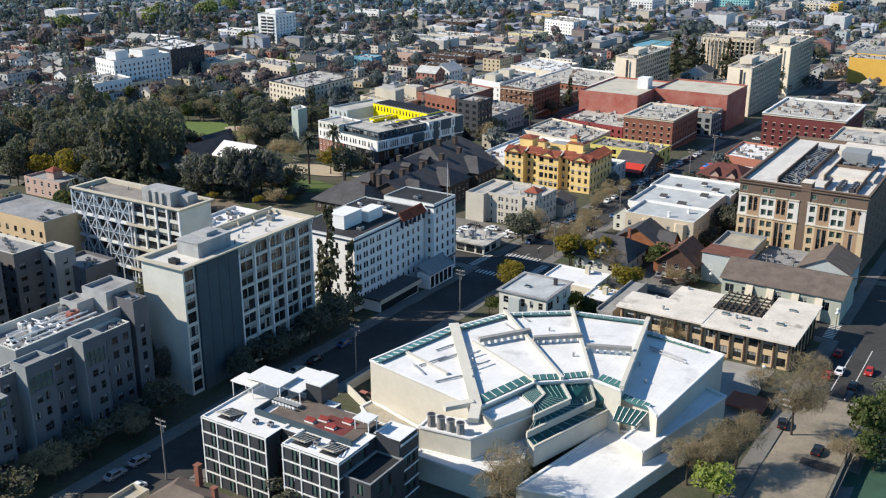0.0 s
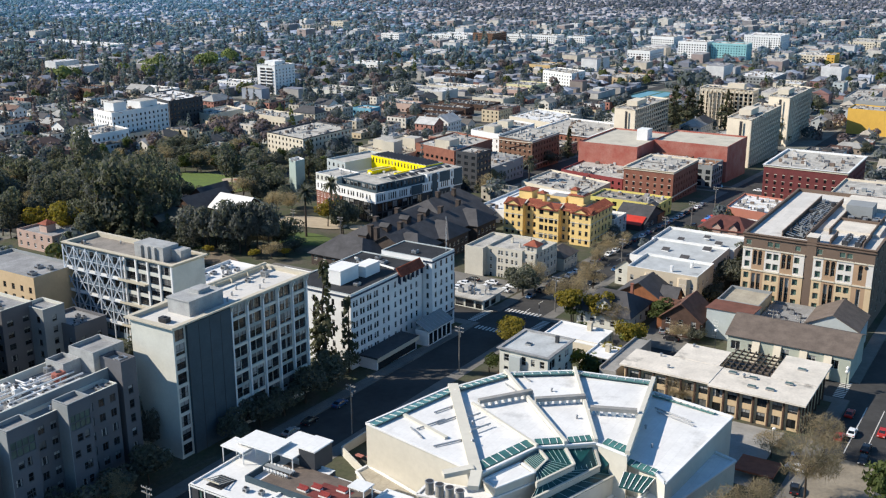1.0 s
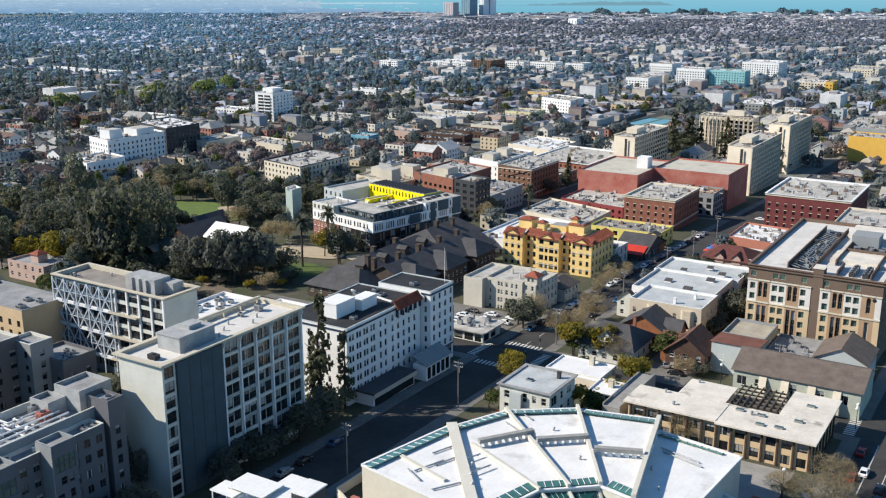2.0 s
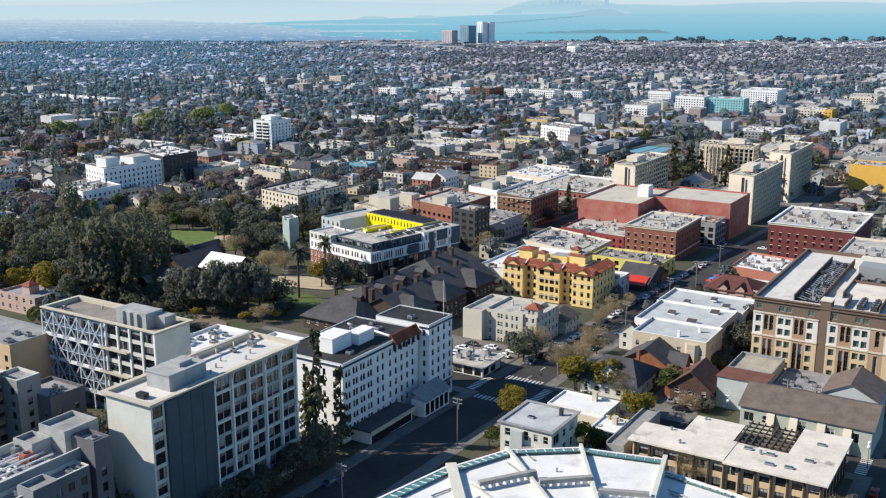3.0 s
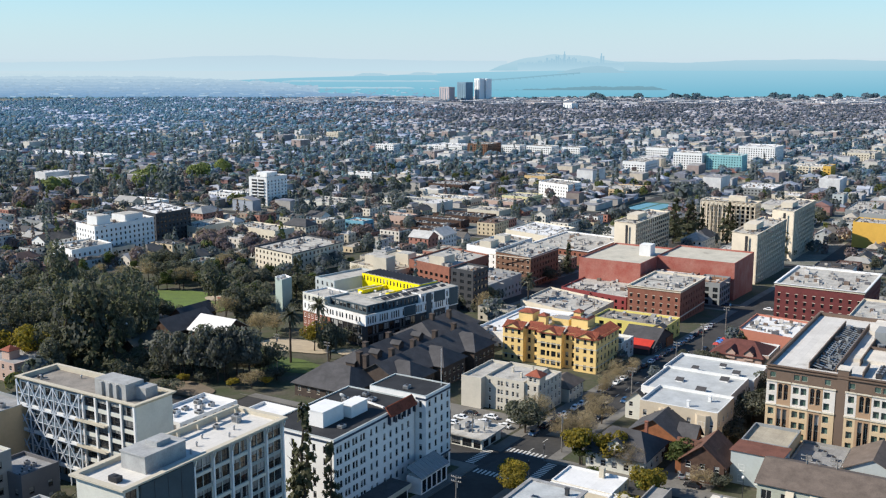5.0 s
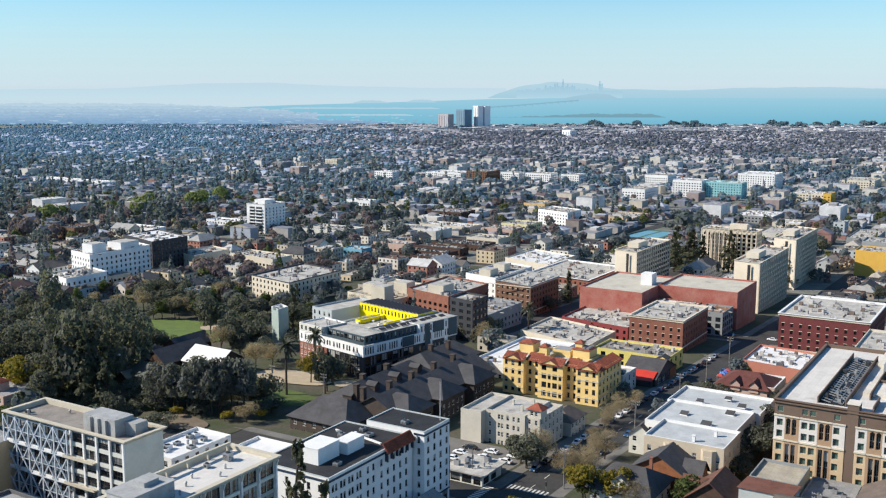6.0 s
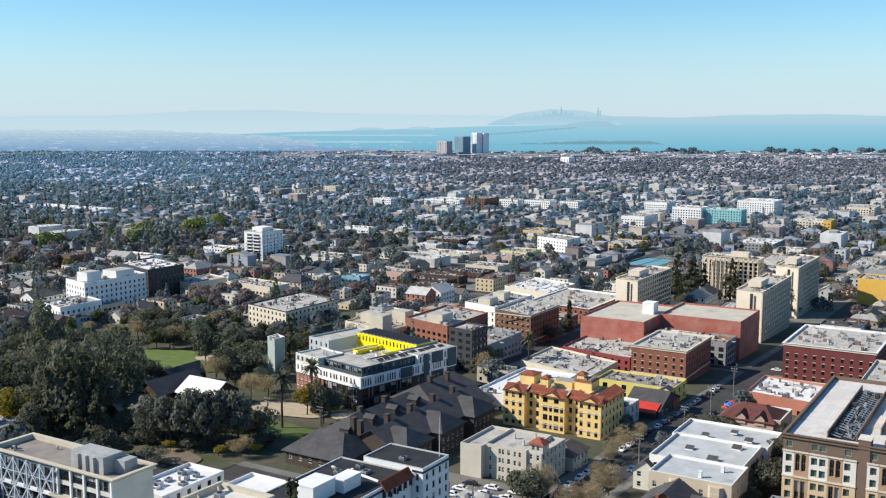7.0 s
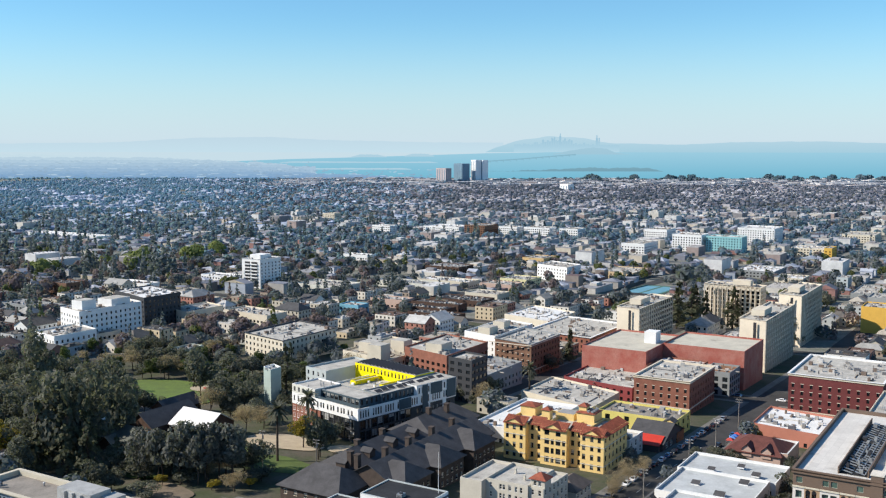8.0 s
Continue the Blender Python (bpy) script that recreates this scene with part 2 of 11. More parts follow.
def window_mesh(w, h, style, frame_mat):
    """One window unit, lying in the xz plane with its foot at the origin's left and facing -y: frame, sill, bars and pane."""
    key = (round(w, 2), round(h, 2), style, frame_mat.name)
    blind = WINDOW_RNG.choice((0, 0, 0, 1, 1, 2, 3)) if style not in ("teal", "arch") else 0
    key += (blind,)
    if key in WINDOWS:
        return WINDOWS[key]
    f, d, bar = 0.07, 0.09, 0.03
    ub, vb = [], []
    if style in ("sash", "arch"):
        vb.append(h * 0.5)
    if style in ("pair", "arch"):
        ub.append(w / 2)
    if style == "grid":
        n = max(2, round(w / 1.0))
        ub += [w * i / n for i in range(1, n)]
        vb.append(h * 0.42)
    bu = ((), (), (0.3 * w, 0.72 * w), ())[blind]
    bv = ((), (0.62 * h,), (), (0.24 * h,))[blind]
    us = sorted({0.0, f, w - f, w, *[u + e for u in ub for e in (-bar, bar)], *bu})
    vs = sorted({0.0, f, h - f, h, *[v + e for v in vb for e in (-bar, bar)], *bv})
    solid = lambda u, v: u < f or u > w - f or v < f or v > h - f or any(abs(u - c) < bar for c in ub) or any(abs(v - c) < bar for c in vb)
    covered = lambda u, v: (blind == 1 and v > bv[0]) or (blind == 2 and not bu[0] < u < bu[1]) or (blind == 3 and v > bv[0])
    bm = bmesh.new()
    vert = {}

    def at(u, y, v):
        k = (round(u, 4), round(y, 4), round(v, 4))
        if k not in vert:
            vert[k] = bm.verts.new(k)
        return vert[k]

    mid_u, mid_v = [(a + b) / 2 for a, b in zip(us, us[1:])], [(a + b) / 2 for a, b in zip(vs, vs[1:])]
    for i, cu in enumerate(mid_u):
        for j, cv in enumerate(mid_v):
            y = 0.0 if solid(cu, cv) else d * 0.6
            c = ((us[i], vs[j]), (us[i + 1], vs[j]), (us[i + 1], vs[j + 1]), (us[i], vs[j + 1]))
            bm.faces.new([at(u, y, v) for u, v in c]).material_index = 0 if y == 0.0 else 2 if covered(cu, cv) else 1
            if y:
                continue
            for k, (di, dj) in enumerate(((0, -1), (1, 0), (0, 1), (-1, 0))):
                p, q = c[k], c[(k + 1) % 4]
                a, b = i + di, j + dj
                edge = not (0 <= a < len(mid_u) and 0 <= b < len(mid_v))
                if edge or not solid(mid_u[a], mid_v[b]):
                    dp = d if edge else d * 0.6
                    bm.faces.new((at(*(q[0], 0.0, q[1])), at(p[0], 0.0, p[1]), at(p[0], dp, p[1]), at(q[0], dp, q[1])))
    if style == "sash":
        a, b = at(0, 0, 0), at(w, 0, 0)
        e = [bm.verts.new(p) for p in ((w + 0.08, -0.14, 0), (-0.08, -0.14, 0), (-0.08, -0.14, -0.09), (w + 0.08, -0.14, -0.09), (w, 0, -0.09), (0, 0, -0.09))]
        bm.faces.new((a, e[1], e[0], b)), bm.faces.new((e[1], e[2], e[3], e[0])), bm.faces.new((e[2], e[5], e[4], e[3]))
    WINDOWS[key] = finish(bm, "window", [frame_mat, GLASS_TEAL if style == "teal" else GLASS, BLIND])
    return WINDOWS[key]


def rows_of(width, height, cols, floors, ww, wh, first=0.9, storey=3.0, margin=None, skip=()):
    """Window rectangles spread evenly over a wall: (u, v, w, h)."""
    m = margin if margin is not None else (width / cols - ww) / 2
    pitch = (width - 2 * m - ww) / max(1, cols - 1)
    return [(m + c * pitch, first + r * storey, ww, wh) for r in range(floors) for c in range(cols) if (c, r) not in skip and first + r * storey + wh < height - 0.3]


def wall_face(bm, frame_m, width, height, holes, depth=0.22, z0=0.0, pane=0, closed=True):
    """A wall in its own frame (x along, z up, facing -y) with true openings and reveals."""
    us = sorted({0.0, width, *[round(h[0], 3) for h in holes], *[round(h[0] + h[2], 3) for h in holes]})
    vs = sorted({z0, height, *[round(h[1], 3) for h in holes], *[round(h[1] + h[3], 3) for h in holes]})
    vert = {}

    def at(u, v, d=0.0):
        k = (round(u, 3), round(v, 3), d)
        if k not in vert:
            vert[k] = bm.verts.new(frame_m @ Vector((u, d, v)))
        return vert[k]

    for v0, v1 in zip(vs, vs[1:]):
        run = None
        for u0, u1 in zip(us, us[1:]):
            cu, cv = (u0 + u1) / 2, (v0 + v1) / 2
            solid = not any(h[0] < cu < h[0] + h[2] and h[1] < cv < h[1] + h[3] for h in holes)
            if solid:
                run = (run[0], u1) if run else (u0, u1)
            if run and (not solid or u1 == us[-1]):
                bm.faces.new((at(run[0], v0), at(run[1], v0), at(run[1], v1), at(run[0], v1)))
                run = None
    for u, v, w, h, *_ in holes:
        c = ((u, v), (u + w, v), (u + w, v + h), (u, v + h))
        for i in range(4):
            a, b = c[i], c[(i + 1) % 4]
            bm.faces.new([bm.verts.new(frame_m @ Vector((p[0], d, p[1]))) for p, d in ((b, 0.0), (a, 0.0), (a, depth), (b, depth))])
        if closed:
            bm.faces.new([bm.verts.new(frame_m @ Vector((p[0], depth, p[1]))) for p in c]).material_index = pane


# ---- land, roads, water ----
def strip_mesh(x0, x1, y0, y1, dz, step=12.0, thick=0.0):
    """A sheet laid over the land in grid coordinates, dz above it, with skirts when it has thickness."""
    bm = bmesh.new()
    nx, ny = max(1, int((x1 - x0) / step)), max(1, int((y1 - y0) / step))
    nx, ny = min(nx, 300), min(ny, 300)
    gr = [[None] * (ny + 1) for _ in range(nx + 1)]
    for i in range(nx + 1):
        for j in range(ny + 1):
            a, b = x0 + (x1 - x0) * i / nx, y0 + (y1 - y0) * j / ny
            gr[i][j] = bm.verts.new((a, b, gz(a, b) + dz))
    for i in range(nx):
        for j in range(ny):
            bm.faces.new((gr[i][j], gr[i + 1][j], gr[i + 1][j + 1], gr[i][j + 1]))
    if thick:
        rim = [gr[i][0] for i in range(nx + 1)] + [gr[nx][j] for j in range(1, ny + 1)] + [gr[i][ny] for i in range(nx - 1, -1, -1)] + [gr[0][j] for j in range(ny - 1, 0, -1)]
        low = [bm.verts.new(v.co - Vector((0, 0, thick))) for v in rim]
        for i in range(len(rim)):
            j = (i + 1) % len(rim)
            bm.faces.new((rim[j], rim[i], low[i], low[j]))
    return bm


def laid(name, mesh_bm, m, label, category):
    ob = new(name, finish(mesh_bm, name, m))
    ob.matrix_basis = G.copy()
    return tagged(ob, label, category, kind="structure")


bm = bmesh.new()
SL = math.hypot(0.35, 0.94)
ax, ay = Vector((0.35, 0.94, 0)) / SL, Vector((0.94, -0.35, 0)) / SL
last = None
for s in (-600, 180, 300, 380, 650, 1100, 2000, 3200, 4450):
    pts = [ax * (s / SL) + ay * r for r in (-5200, -1500, 0, 1500, 5200)]
    row = [bm.verts.new((p.x, min(p.y, 4480), ground_z(p.x, p.y))) for p in pts]
    if last:
        for i in range(4):
            bm.faces.new((last[i], row[i], row[i + 1], last[i + 1]))
    last = row
bmesh.ops.recalc_face_normals(bm, faces=bm.faces)
tagged(new("ground", finish(bm, "ground", SOIL)), "dry brown and green city ground", "ground", kind="structure")

AVENUES = [31 + 106 * i for i in range(-16, 32)]
AVENUES[AVENUES.index(137)] = 134
CROSS = [252, 500, 655, 830, 1000, 1170, 1350, 1540, 1720, 1900, 2080, 2260, 2450, 2640, 2840, 3040, 3250, 3450, 3650, 3850, 4050, 4250, 4450, 4650, 4850]
NEAR_AV = [a for a in AVENUES if -300 < a < 800]
NEAR_CR = [c for c in CROSS if c < 1100]
for i, a in enumerate(NEAR_AV):
    laid("road_avenue_%d" % i, strip_mesh(-60, 1200, a - 6.5, a + 6.5, 0.03), ASPHALT, "worn grey asphalt avenue", "road")
for i, c in enumerate(NEAR_CR):
    laid("road_cross_%d" % i, strip_mesh(c - 6, c + 6, -300, 800, 0.036), ASPHALT, "worn grey asphalt cross street", "road")
YARD = mat("yard_ground", (0.10, 0.088, 0.066), 0.95, 0.3, 0.12, 0.4, 2, color2=(0.055, 0.072, 0.032))
for c0, c1 in zip([-60] + NEAR_CR[:2], NEAR_CR[:3]):
    for a0, a1 in zip([a for a in NEAR_AV if -80 < a < 440], [a for a in NEAR_AV if 0 < a < 460]):
        x0, x1, y0, y1 = c0 + 6.2, c1 - 6.2, a0 + 6.7, a1 - 6.7
        for i, e in enumerate(((x0, x1, y0, y0 + 3.4), (x0, x1, y1 - 3.4, y1), (x0, x0 + 3.4, y0 + 3.4, y1 - 3.4), (x1 - 3.4, x1, y0 + 3.4, y1 - 3.4))):
            laid("pavement_%d_%d_%d" % (c0 + 60, a0 + 100, i), strip_mesh(*e, 0.16, 12, 0.25), PAVING, "light grey concrete pavement with a raised kerb", "pavement")
        laid("yard_%d_%d" % (c0 + 60, a0 + 100), strip_mesh(x0 + 3.4, x1 - 3.4, y0 + 3.4, y1 - 3.4, 0.12, 12), YARD, "bare dark yard ground with planting", "ground")

laid("road_concrete", strip_mesh(-60, 213, 24.6, 37.4, 0.05, 12), mat("pale_road_concrete", (0.30, 0.26, 0.20), 0.9, 0.22, 0.15, 0.3, 2), "pale tan worn concrete street", "road")
WATER = mat("bay_water", (0.06, 0.20, 0.26), 0.35, 0.06, 0.002, spec=0.3)
bm = bmesh.new()
bm.faces.new([bm.verts.new(p) for p in ((-2500, 4300, -46.6), (5000, 4300, -46.6), (5000, 4760, -46.6), (-2500, 4760, -46.6))])
tagged(new("water", finish(bm, "water", WATER)), "pale turquoise bay water", "water", kind="structure")


# ---- distance: a curtain of bay, far shore and hills about 4.7 km off ----
def far_point(az, el, d=4590.0):
    return Vector((d * math.tan(radians(az)), 51 + d, 104.6 + d * math.tan(radians(el))))


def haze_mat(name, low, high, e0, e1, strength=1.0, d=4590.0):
    """Plain glowing distance, haze painted into its emission, fading from the colour low at elevation e0 to high at e1.
    """
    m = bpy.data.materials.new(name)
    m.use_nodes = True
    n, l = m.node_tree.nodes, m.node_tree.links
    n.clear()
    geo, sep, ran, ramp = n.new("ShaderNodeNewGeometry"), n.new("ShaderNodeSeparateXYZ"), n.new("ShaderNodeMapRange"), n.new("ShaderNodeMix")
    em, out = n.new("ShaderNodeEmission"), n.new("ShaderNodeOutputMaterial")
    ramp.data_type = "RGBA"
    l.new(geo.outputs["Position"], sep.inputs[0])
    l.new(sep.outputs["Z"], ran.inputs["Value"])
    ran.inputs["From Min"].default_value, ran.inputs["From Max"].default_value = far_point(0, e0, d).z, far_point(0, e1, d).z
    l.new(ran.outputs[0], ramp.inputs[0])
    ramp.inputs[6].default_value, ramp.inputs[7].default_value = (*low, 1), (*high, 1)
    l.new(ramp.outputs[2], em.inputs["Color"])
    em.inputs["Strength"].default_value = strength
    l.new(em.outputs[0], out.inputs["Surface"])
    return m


def curtain(name, tops, bottom, m, label, d=4590.0):
    """A far silhouette: tops are (azimuth, elevation) pairs, bottom an elevation."""
    bm = bmesh.new()
    up = [bm.verts.new(far_point(a, e, d)) for a, e in tops]
    dn = [bm.verts.new(far_point(a, bottom, d)) for a, e in tops]
    for i in range(len(tops) - 1):
        bm.faces.new((dn[i], dn[i + 1], up[i + 1], up[i]))
    return tagged(new(name, finish(bm, name, m)), label, "backdrop", kind="structure")


def ridge(a0, a1, n, shape, amp, seed):
    r = random.Random(seed)
    out, v = [], 0.0
    for i in range(n + 1):
        a = a0 + (a1 - a0) * i / n
        v = 0.7 * v + r.uniform(-amp, amp)
        out.append((a, float(np.interp(a, [p[0] for p in shape], [p[1] for p in shape])) + v))
    return out


# emission colours of far land and water, already faded by painted haze
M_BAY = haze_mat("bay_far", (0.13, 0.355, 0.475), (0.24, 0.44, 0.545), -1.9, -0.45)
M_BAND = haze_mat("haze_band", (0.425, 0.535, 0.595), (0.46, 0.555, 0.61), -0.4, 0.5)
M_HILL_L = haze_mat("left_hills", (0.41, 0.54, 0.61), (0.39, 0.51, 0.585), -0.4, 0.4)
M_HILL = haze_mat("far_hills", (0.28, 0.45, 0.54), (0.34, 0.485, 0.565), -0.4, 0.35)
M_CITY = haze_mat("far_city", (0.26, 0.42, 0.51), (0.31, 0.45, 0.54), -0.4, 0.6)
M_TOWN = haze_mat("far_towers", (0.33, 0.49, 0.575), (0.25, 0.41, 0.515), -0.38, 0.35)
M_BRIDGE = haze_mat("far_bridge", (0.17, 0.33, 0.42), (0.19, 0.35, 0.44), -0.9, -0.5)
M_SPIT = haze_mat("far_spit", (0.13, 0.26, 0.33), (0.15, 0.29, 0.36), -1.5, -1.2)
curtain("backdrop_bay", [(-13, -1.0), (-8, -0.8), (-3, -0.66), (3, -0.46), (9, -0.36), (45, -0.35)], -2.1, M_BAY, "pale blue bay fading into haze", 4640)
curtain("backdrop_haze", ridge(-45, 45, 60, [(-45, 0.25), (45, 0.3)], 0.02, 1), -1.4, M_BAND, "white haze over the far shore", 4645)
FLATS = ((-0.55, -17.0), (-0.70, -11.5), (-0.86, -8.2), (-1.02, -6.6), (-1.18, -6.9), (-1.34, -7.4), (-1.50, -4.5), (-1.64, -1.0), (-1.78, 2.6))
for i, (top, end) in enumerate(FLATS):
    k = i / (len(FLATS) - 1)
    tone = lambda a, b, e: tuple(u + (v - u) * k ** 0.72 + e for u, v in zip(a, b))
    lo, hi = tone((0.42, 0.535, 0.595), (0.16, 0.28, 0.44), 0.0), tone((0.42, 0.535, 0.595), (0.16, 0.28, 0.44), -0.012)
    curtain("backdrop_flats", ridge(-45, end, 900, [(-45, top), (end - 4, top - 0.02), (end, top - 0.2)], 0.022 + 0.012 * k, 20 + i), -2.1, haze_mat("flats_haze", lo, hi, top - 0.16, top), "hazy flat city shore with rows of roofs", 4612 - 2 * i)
rr = random.Random(44)
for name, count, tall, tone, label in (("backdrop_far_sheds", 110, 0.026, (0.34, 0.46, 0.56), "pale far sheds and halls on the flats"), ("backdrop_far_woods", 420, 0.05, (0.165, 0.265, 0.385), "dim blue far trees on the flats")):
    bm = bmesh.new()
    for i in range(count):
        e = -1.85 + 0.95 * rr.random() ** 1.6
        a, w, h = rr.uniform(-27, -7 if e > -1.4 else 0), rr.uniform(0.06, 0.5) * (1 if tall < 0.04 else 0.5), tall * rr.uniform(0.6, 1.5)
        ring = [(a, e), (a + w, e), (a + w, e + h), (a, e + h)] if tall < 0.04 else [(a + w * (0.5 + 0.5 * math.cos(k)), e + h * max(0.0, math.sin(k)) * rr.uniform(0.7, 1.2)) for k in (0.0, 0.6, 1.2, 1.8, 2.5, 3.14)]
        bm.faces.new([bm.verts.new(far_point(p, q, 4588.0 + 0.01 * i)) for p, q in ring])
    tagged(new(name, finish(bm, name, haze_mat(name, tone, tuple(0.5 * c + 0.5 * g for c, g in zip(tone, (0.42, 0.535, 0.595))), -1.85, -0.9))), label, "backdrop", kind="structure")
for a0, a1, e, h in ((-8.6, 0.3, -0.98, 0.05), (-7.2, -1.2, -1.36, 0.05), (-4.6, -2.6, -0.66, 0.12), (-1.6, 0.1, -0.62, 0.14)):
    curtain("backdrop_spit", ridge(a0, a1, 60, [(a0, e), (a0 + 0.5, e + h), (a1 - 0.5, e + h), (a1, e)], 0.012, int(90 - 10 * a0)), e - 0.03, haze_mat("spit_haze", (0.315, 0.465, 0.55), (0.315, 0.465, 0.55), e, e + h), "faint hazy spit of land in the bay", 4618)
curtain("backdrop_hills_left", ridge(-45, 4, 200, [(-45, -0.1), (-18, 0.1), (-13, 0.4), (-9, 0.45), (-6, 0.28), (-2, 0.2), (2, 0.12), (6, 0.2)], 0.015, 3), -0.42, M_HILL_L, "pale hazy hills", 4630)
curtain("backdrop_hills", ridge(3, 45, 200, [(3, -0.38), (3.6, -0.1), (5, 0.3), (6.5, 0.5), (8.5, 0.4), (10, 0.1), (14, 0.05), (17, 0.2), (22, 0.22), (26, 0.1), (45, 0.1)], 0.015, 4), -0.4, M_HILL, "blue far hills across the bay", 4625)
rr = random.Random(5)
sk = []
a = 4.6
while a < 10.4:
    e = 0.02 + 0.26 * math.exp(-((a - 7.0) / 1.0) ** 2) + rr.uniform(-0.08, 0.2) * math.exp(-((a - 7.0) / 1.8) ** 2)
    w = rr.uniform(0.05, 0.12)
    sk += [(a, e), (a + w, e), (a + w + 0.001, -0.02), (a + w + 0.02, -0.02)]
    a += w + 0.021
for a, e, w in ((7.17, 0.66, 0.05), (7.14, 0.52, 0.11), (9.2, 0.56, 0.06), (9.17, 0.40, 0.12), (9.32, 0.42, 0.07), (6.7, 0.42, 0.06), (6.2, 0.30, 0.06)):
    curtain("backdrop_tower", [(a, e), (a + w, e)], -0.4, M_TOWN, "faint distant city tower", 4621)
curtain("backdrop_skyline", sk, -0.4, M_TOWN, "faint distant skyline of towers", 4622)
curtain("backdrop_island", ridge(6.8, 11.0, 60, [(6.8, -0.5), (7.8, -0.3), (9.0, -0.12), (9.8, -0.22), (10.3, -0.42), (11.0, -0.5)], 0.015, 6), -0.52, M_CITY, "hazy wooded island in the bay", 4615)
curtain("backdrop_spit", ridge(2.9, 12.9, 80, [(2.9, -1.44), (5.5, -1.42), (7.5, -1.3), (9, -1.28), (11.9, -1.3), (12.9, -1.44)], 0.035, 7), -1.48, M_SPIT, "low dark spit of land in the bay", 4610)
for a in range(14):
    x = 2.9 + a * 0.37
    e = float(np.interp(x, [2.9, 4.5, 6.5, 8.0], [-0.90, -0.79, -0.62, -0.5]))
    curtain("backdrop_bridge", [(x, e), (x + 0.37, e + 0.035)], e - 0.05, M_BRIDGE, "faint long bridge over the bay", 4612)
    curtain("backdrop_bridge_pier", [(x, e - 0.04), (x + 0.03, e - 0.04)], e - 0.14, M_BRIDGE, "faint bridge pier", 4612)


# ---- tall blocks near the shore ----
def shore_tower(az, d, w, depth, top, m, label, bands):
    p = far_point(az, 0, d)
    t = thing("shore_tower", pose(p.x, p.y, -46, 0, 0, -50), label, "tower", "shore towers")
    h = top + 46
    part("wall", boxes((0, 0, -4, w, depth, h)), m, t)
    for i in range(bands):
        part("window_strip", boxes((w * (i + 0.4) / bands, -0.8, 4, w * (i + 0.6) / bands, -0.01, h - 5)), BLUE_TOWER, t)


# blue and tan are paled to paint distance haze into the towers
PALE_TOWER = mat("pale_tower", (0.8, 0.8, 0.8), 0.8, 0.05, 0.02)
BLUE_TOWER = mat("blue_glass_tower", (0.17, 0.27, 0.35), 0.5, 0.1, 0.02)
TAN_TOWER = mat("tan_tower", (0.42, 0.37, 0.38), 0.8, 0.1, 0.02)
shore_tower(2.17, 4150, 30, 30, 44, PALE_TOWER, "white twin tower near the bay shore", 3)
shore_tower(2.62, 4160, 24, 30, 43, PALE_TOWER, "white twin tower near the bay shore", 2)
shore_tower(1.2, 4120, 52, 40, 30, BLUE_TOWER, "broad blue glass tower near the shore", 4)
shore_tower(0.2, 4080, 60, 30, 12, TAN_TOWER, "lower tan block beside the shore towers", 4)
shore_tower(7.2, 3300, 36, 30, -22, PALE_TOWER, "pale slab block on the plain", 3)


# ---- trees ----
def leaf_mat(name, a, b):
    return leafy(mat(name, a, 0.75, 0.3, 0.35, spec=0.2, island=[a, b, tuple((x + y) / 2 for x, y in zip(a, b))], obj=0.22))


LEAF_DARK = leaf_mat("dark_evergreen_leaf", (0.108, 0.114, 0.090), (0.168, 0.171, 0.128))
LEAF_GREEN = leaf_mat("green_leaf", (0.075, 0.10, 0.03), (0.11, 0.135, 0.045))
LEAF_YELLOW = leaf_mat("yellow_blossom", (0.30, 0.23, 0.03), (0.20, 0.17, 0.035))
LEAF_GUM = leaf_mat("grey_green_leaf", (0.165, 0.167, 0.148), (0.118, 0.124, 0.11))
LEAF_TWIG = leaf_mat("bare_twigs", (0.44, 0.355, 0.23), (0.31, 0.245, 0.165))
LEAF_CONIFER = leaf_mat("conifer_needles", (0.095, 0.102, 0.06), (0.125, 0.125, 0.078))


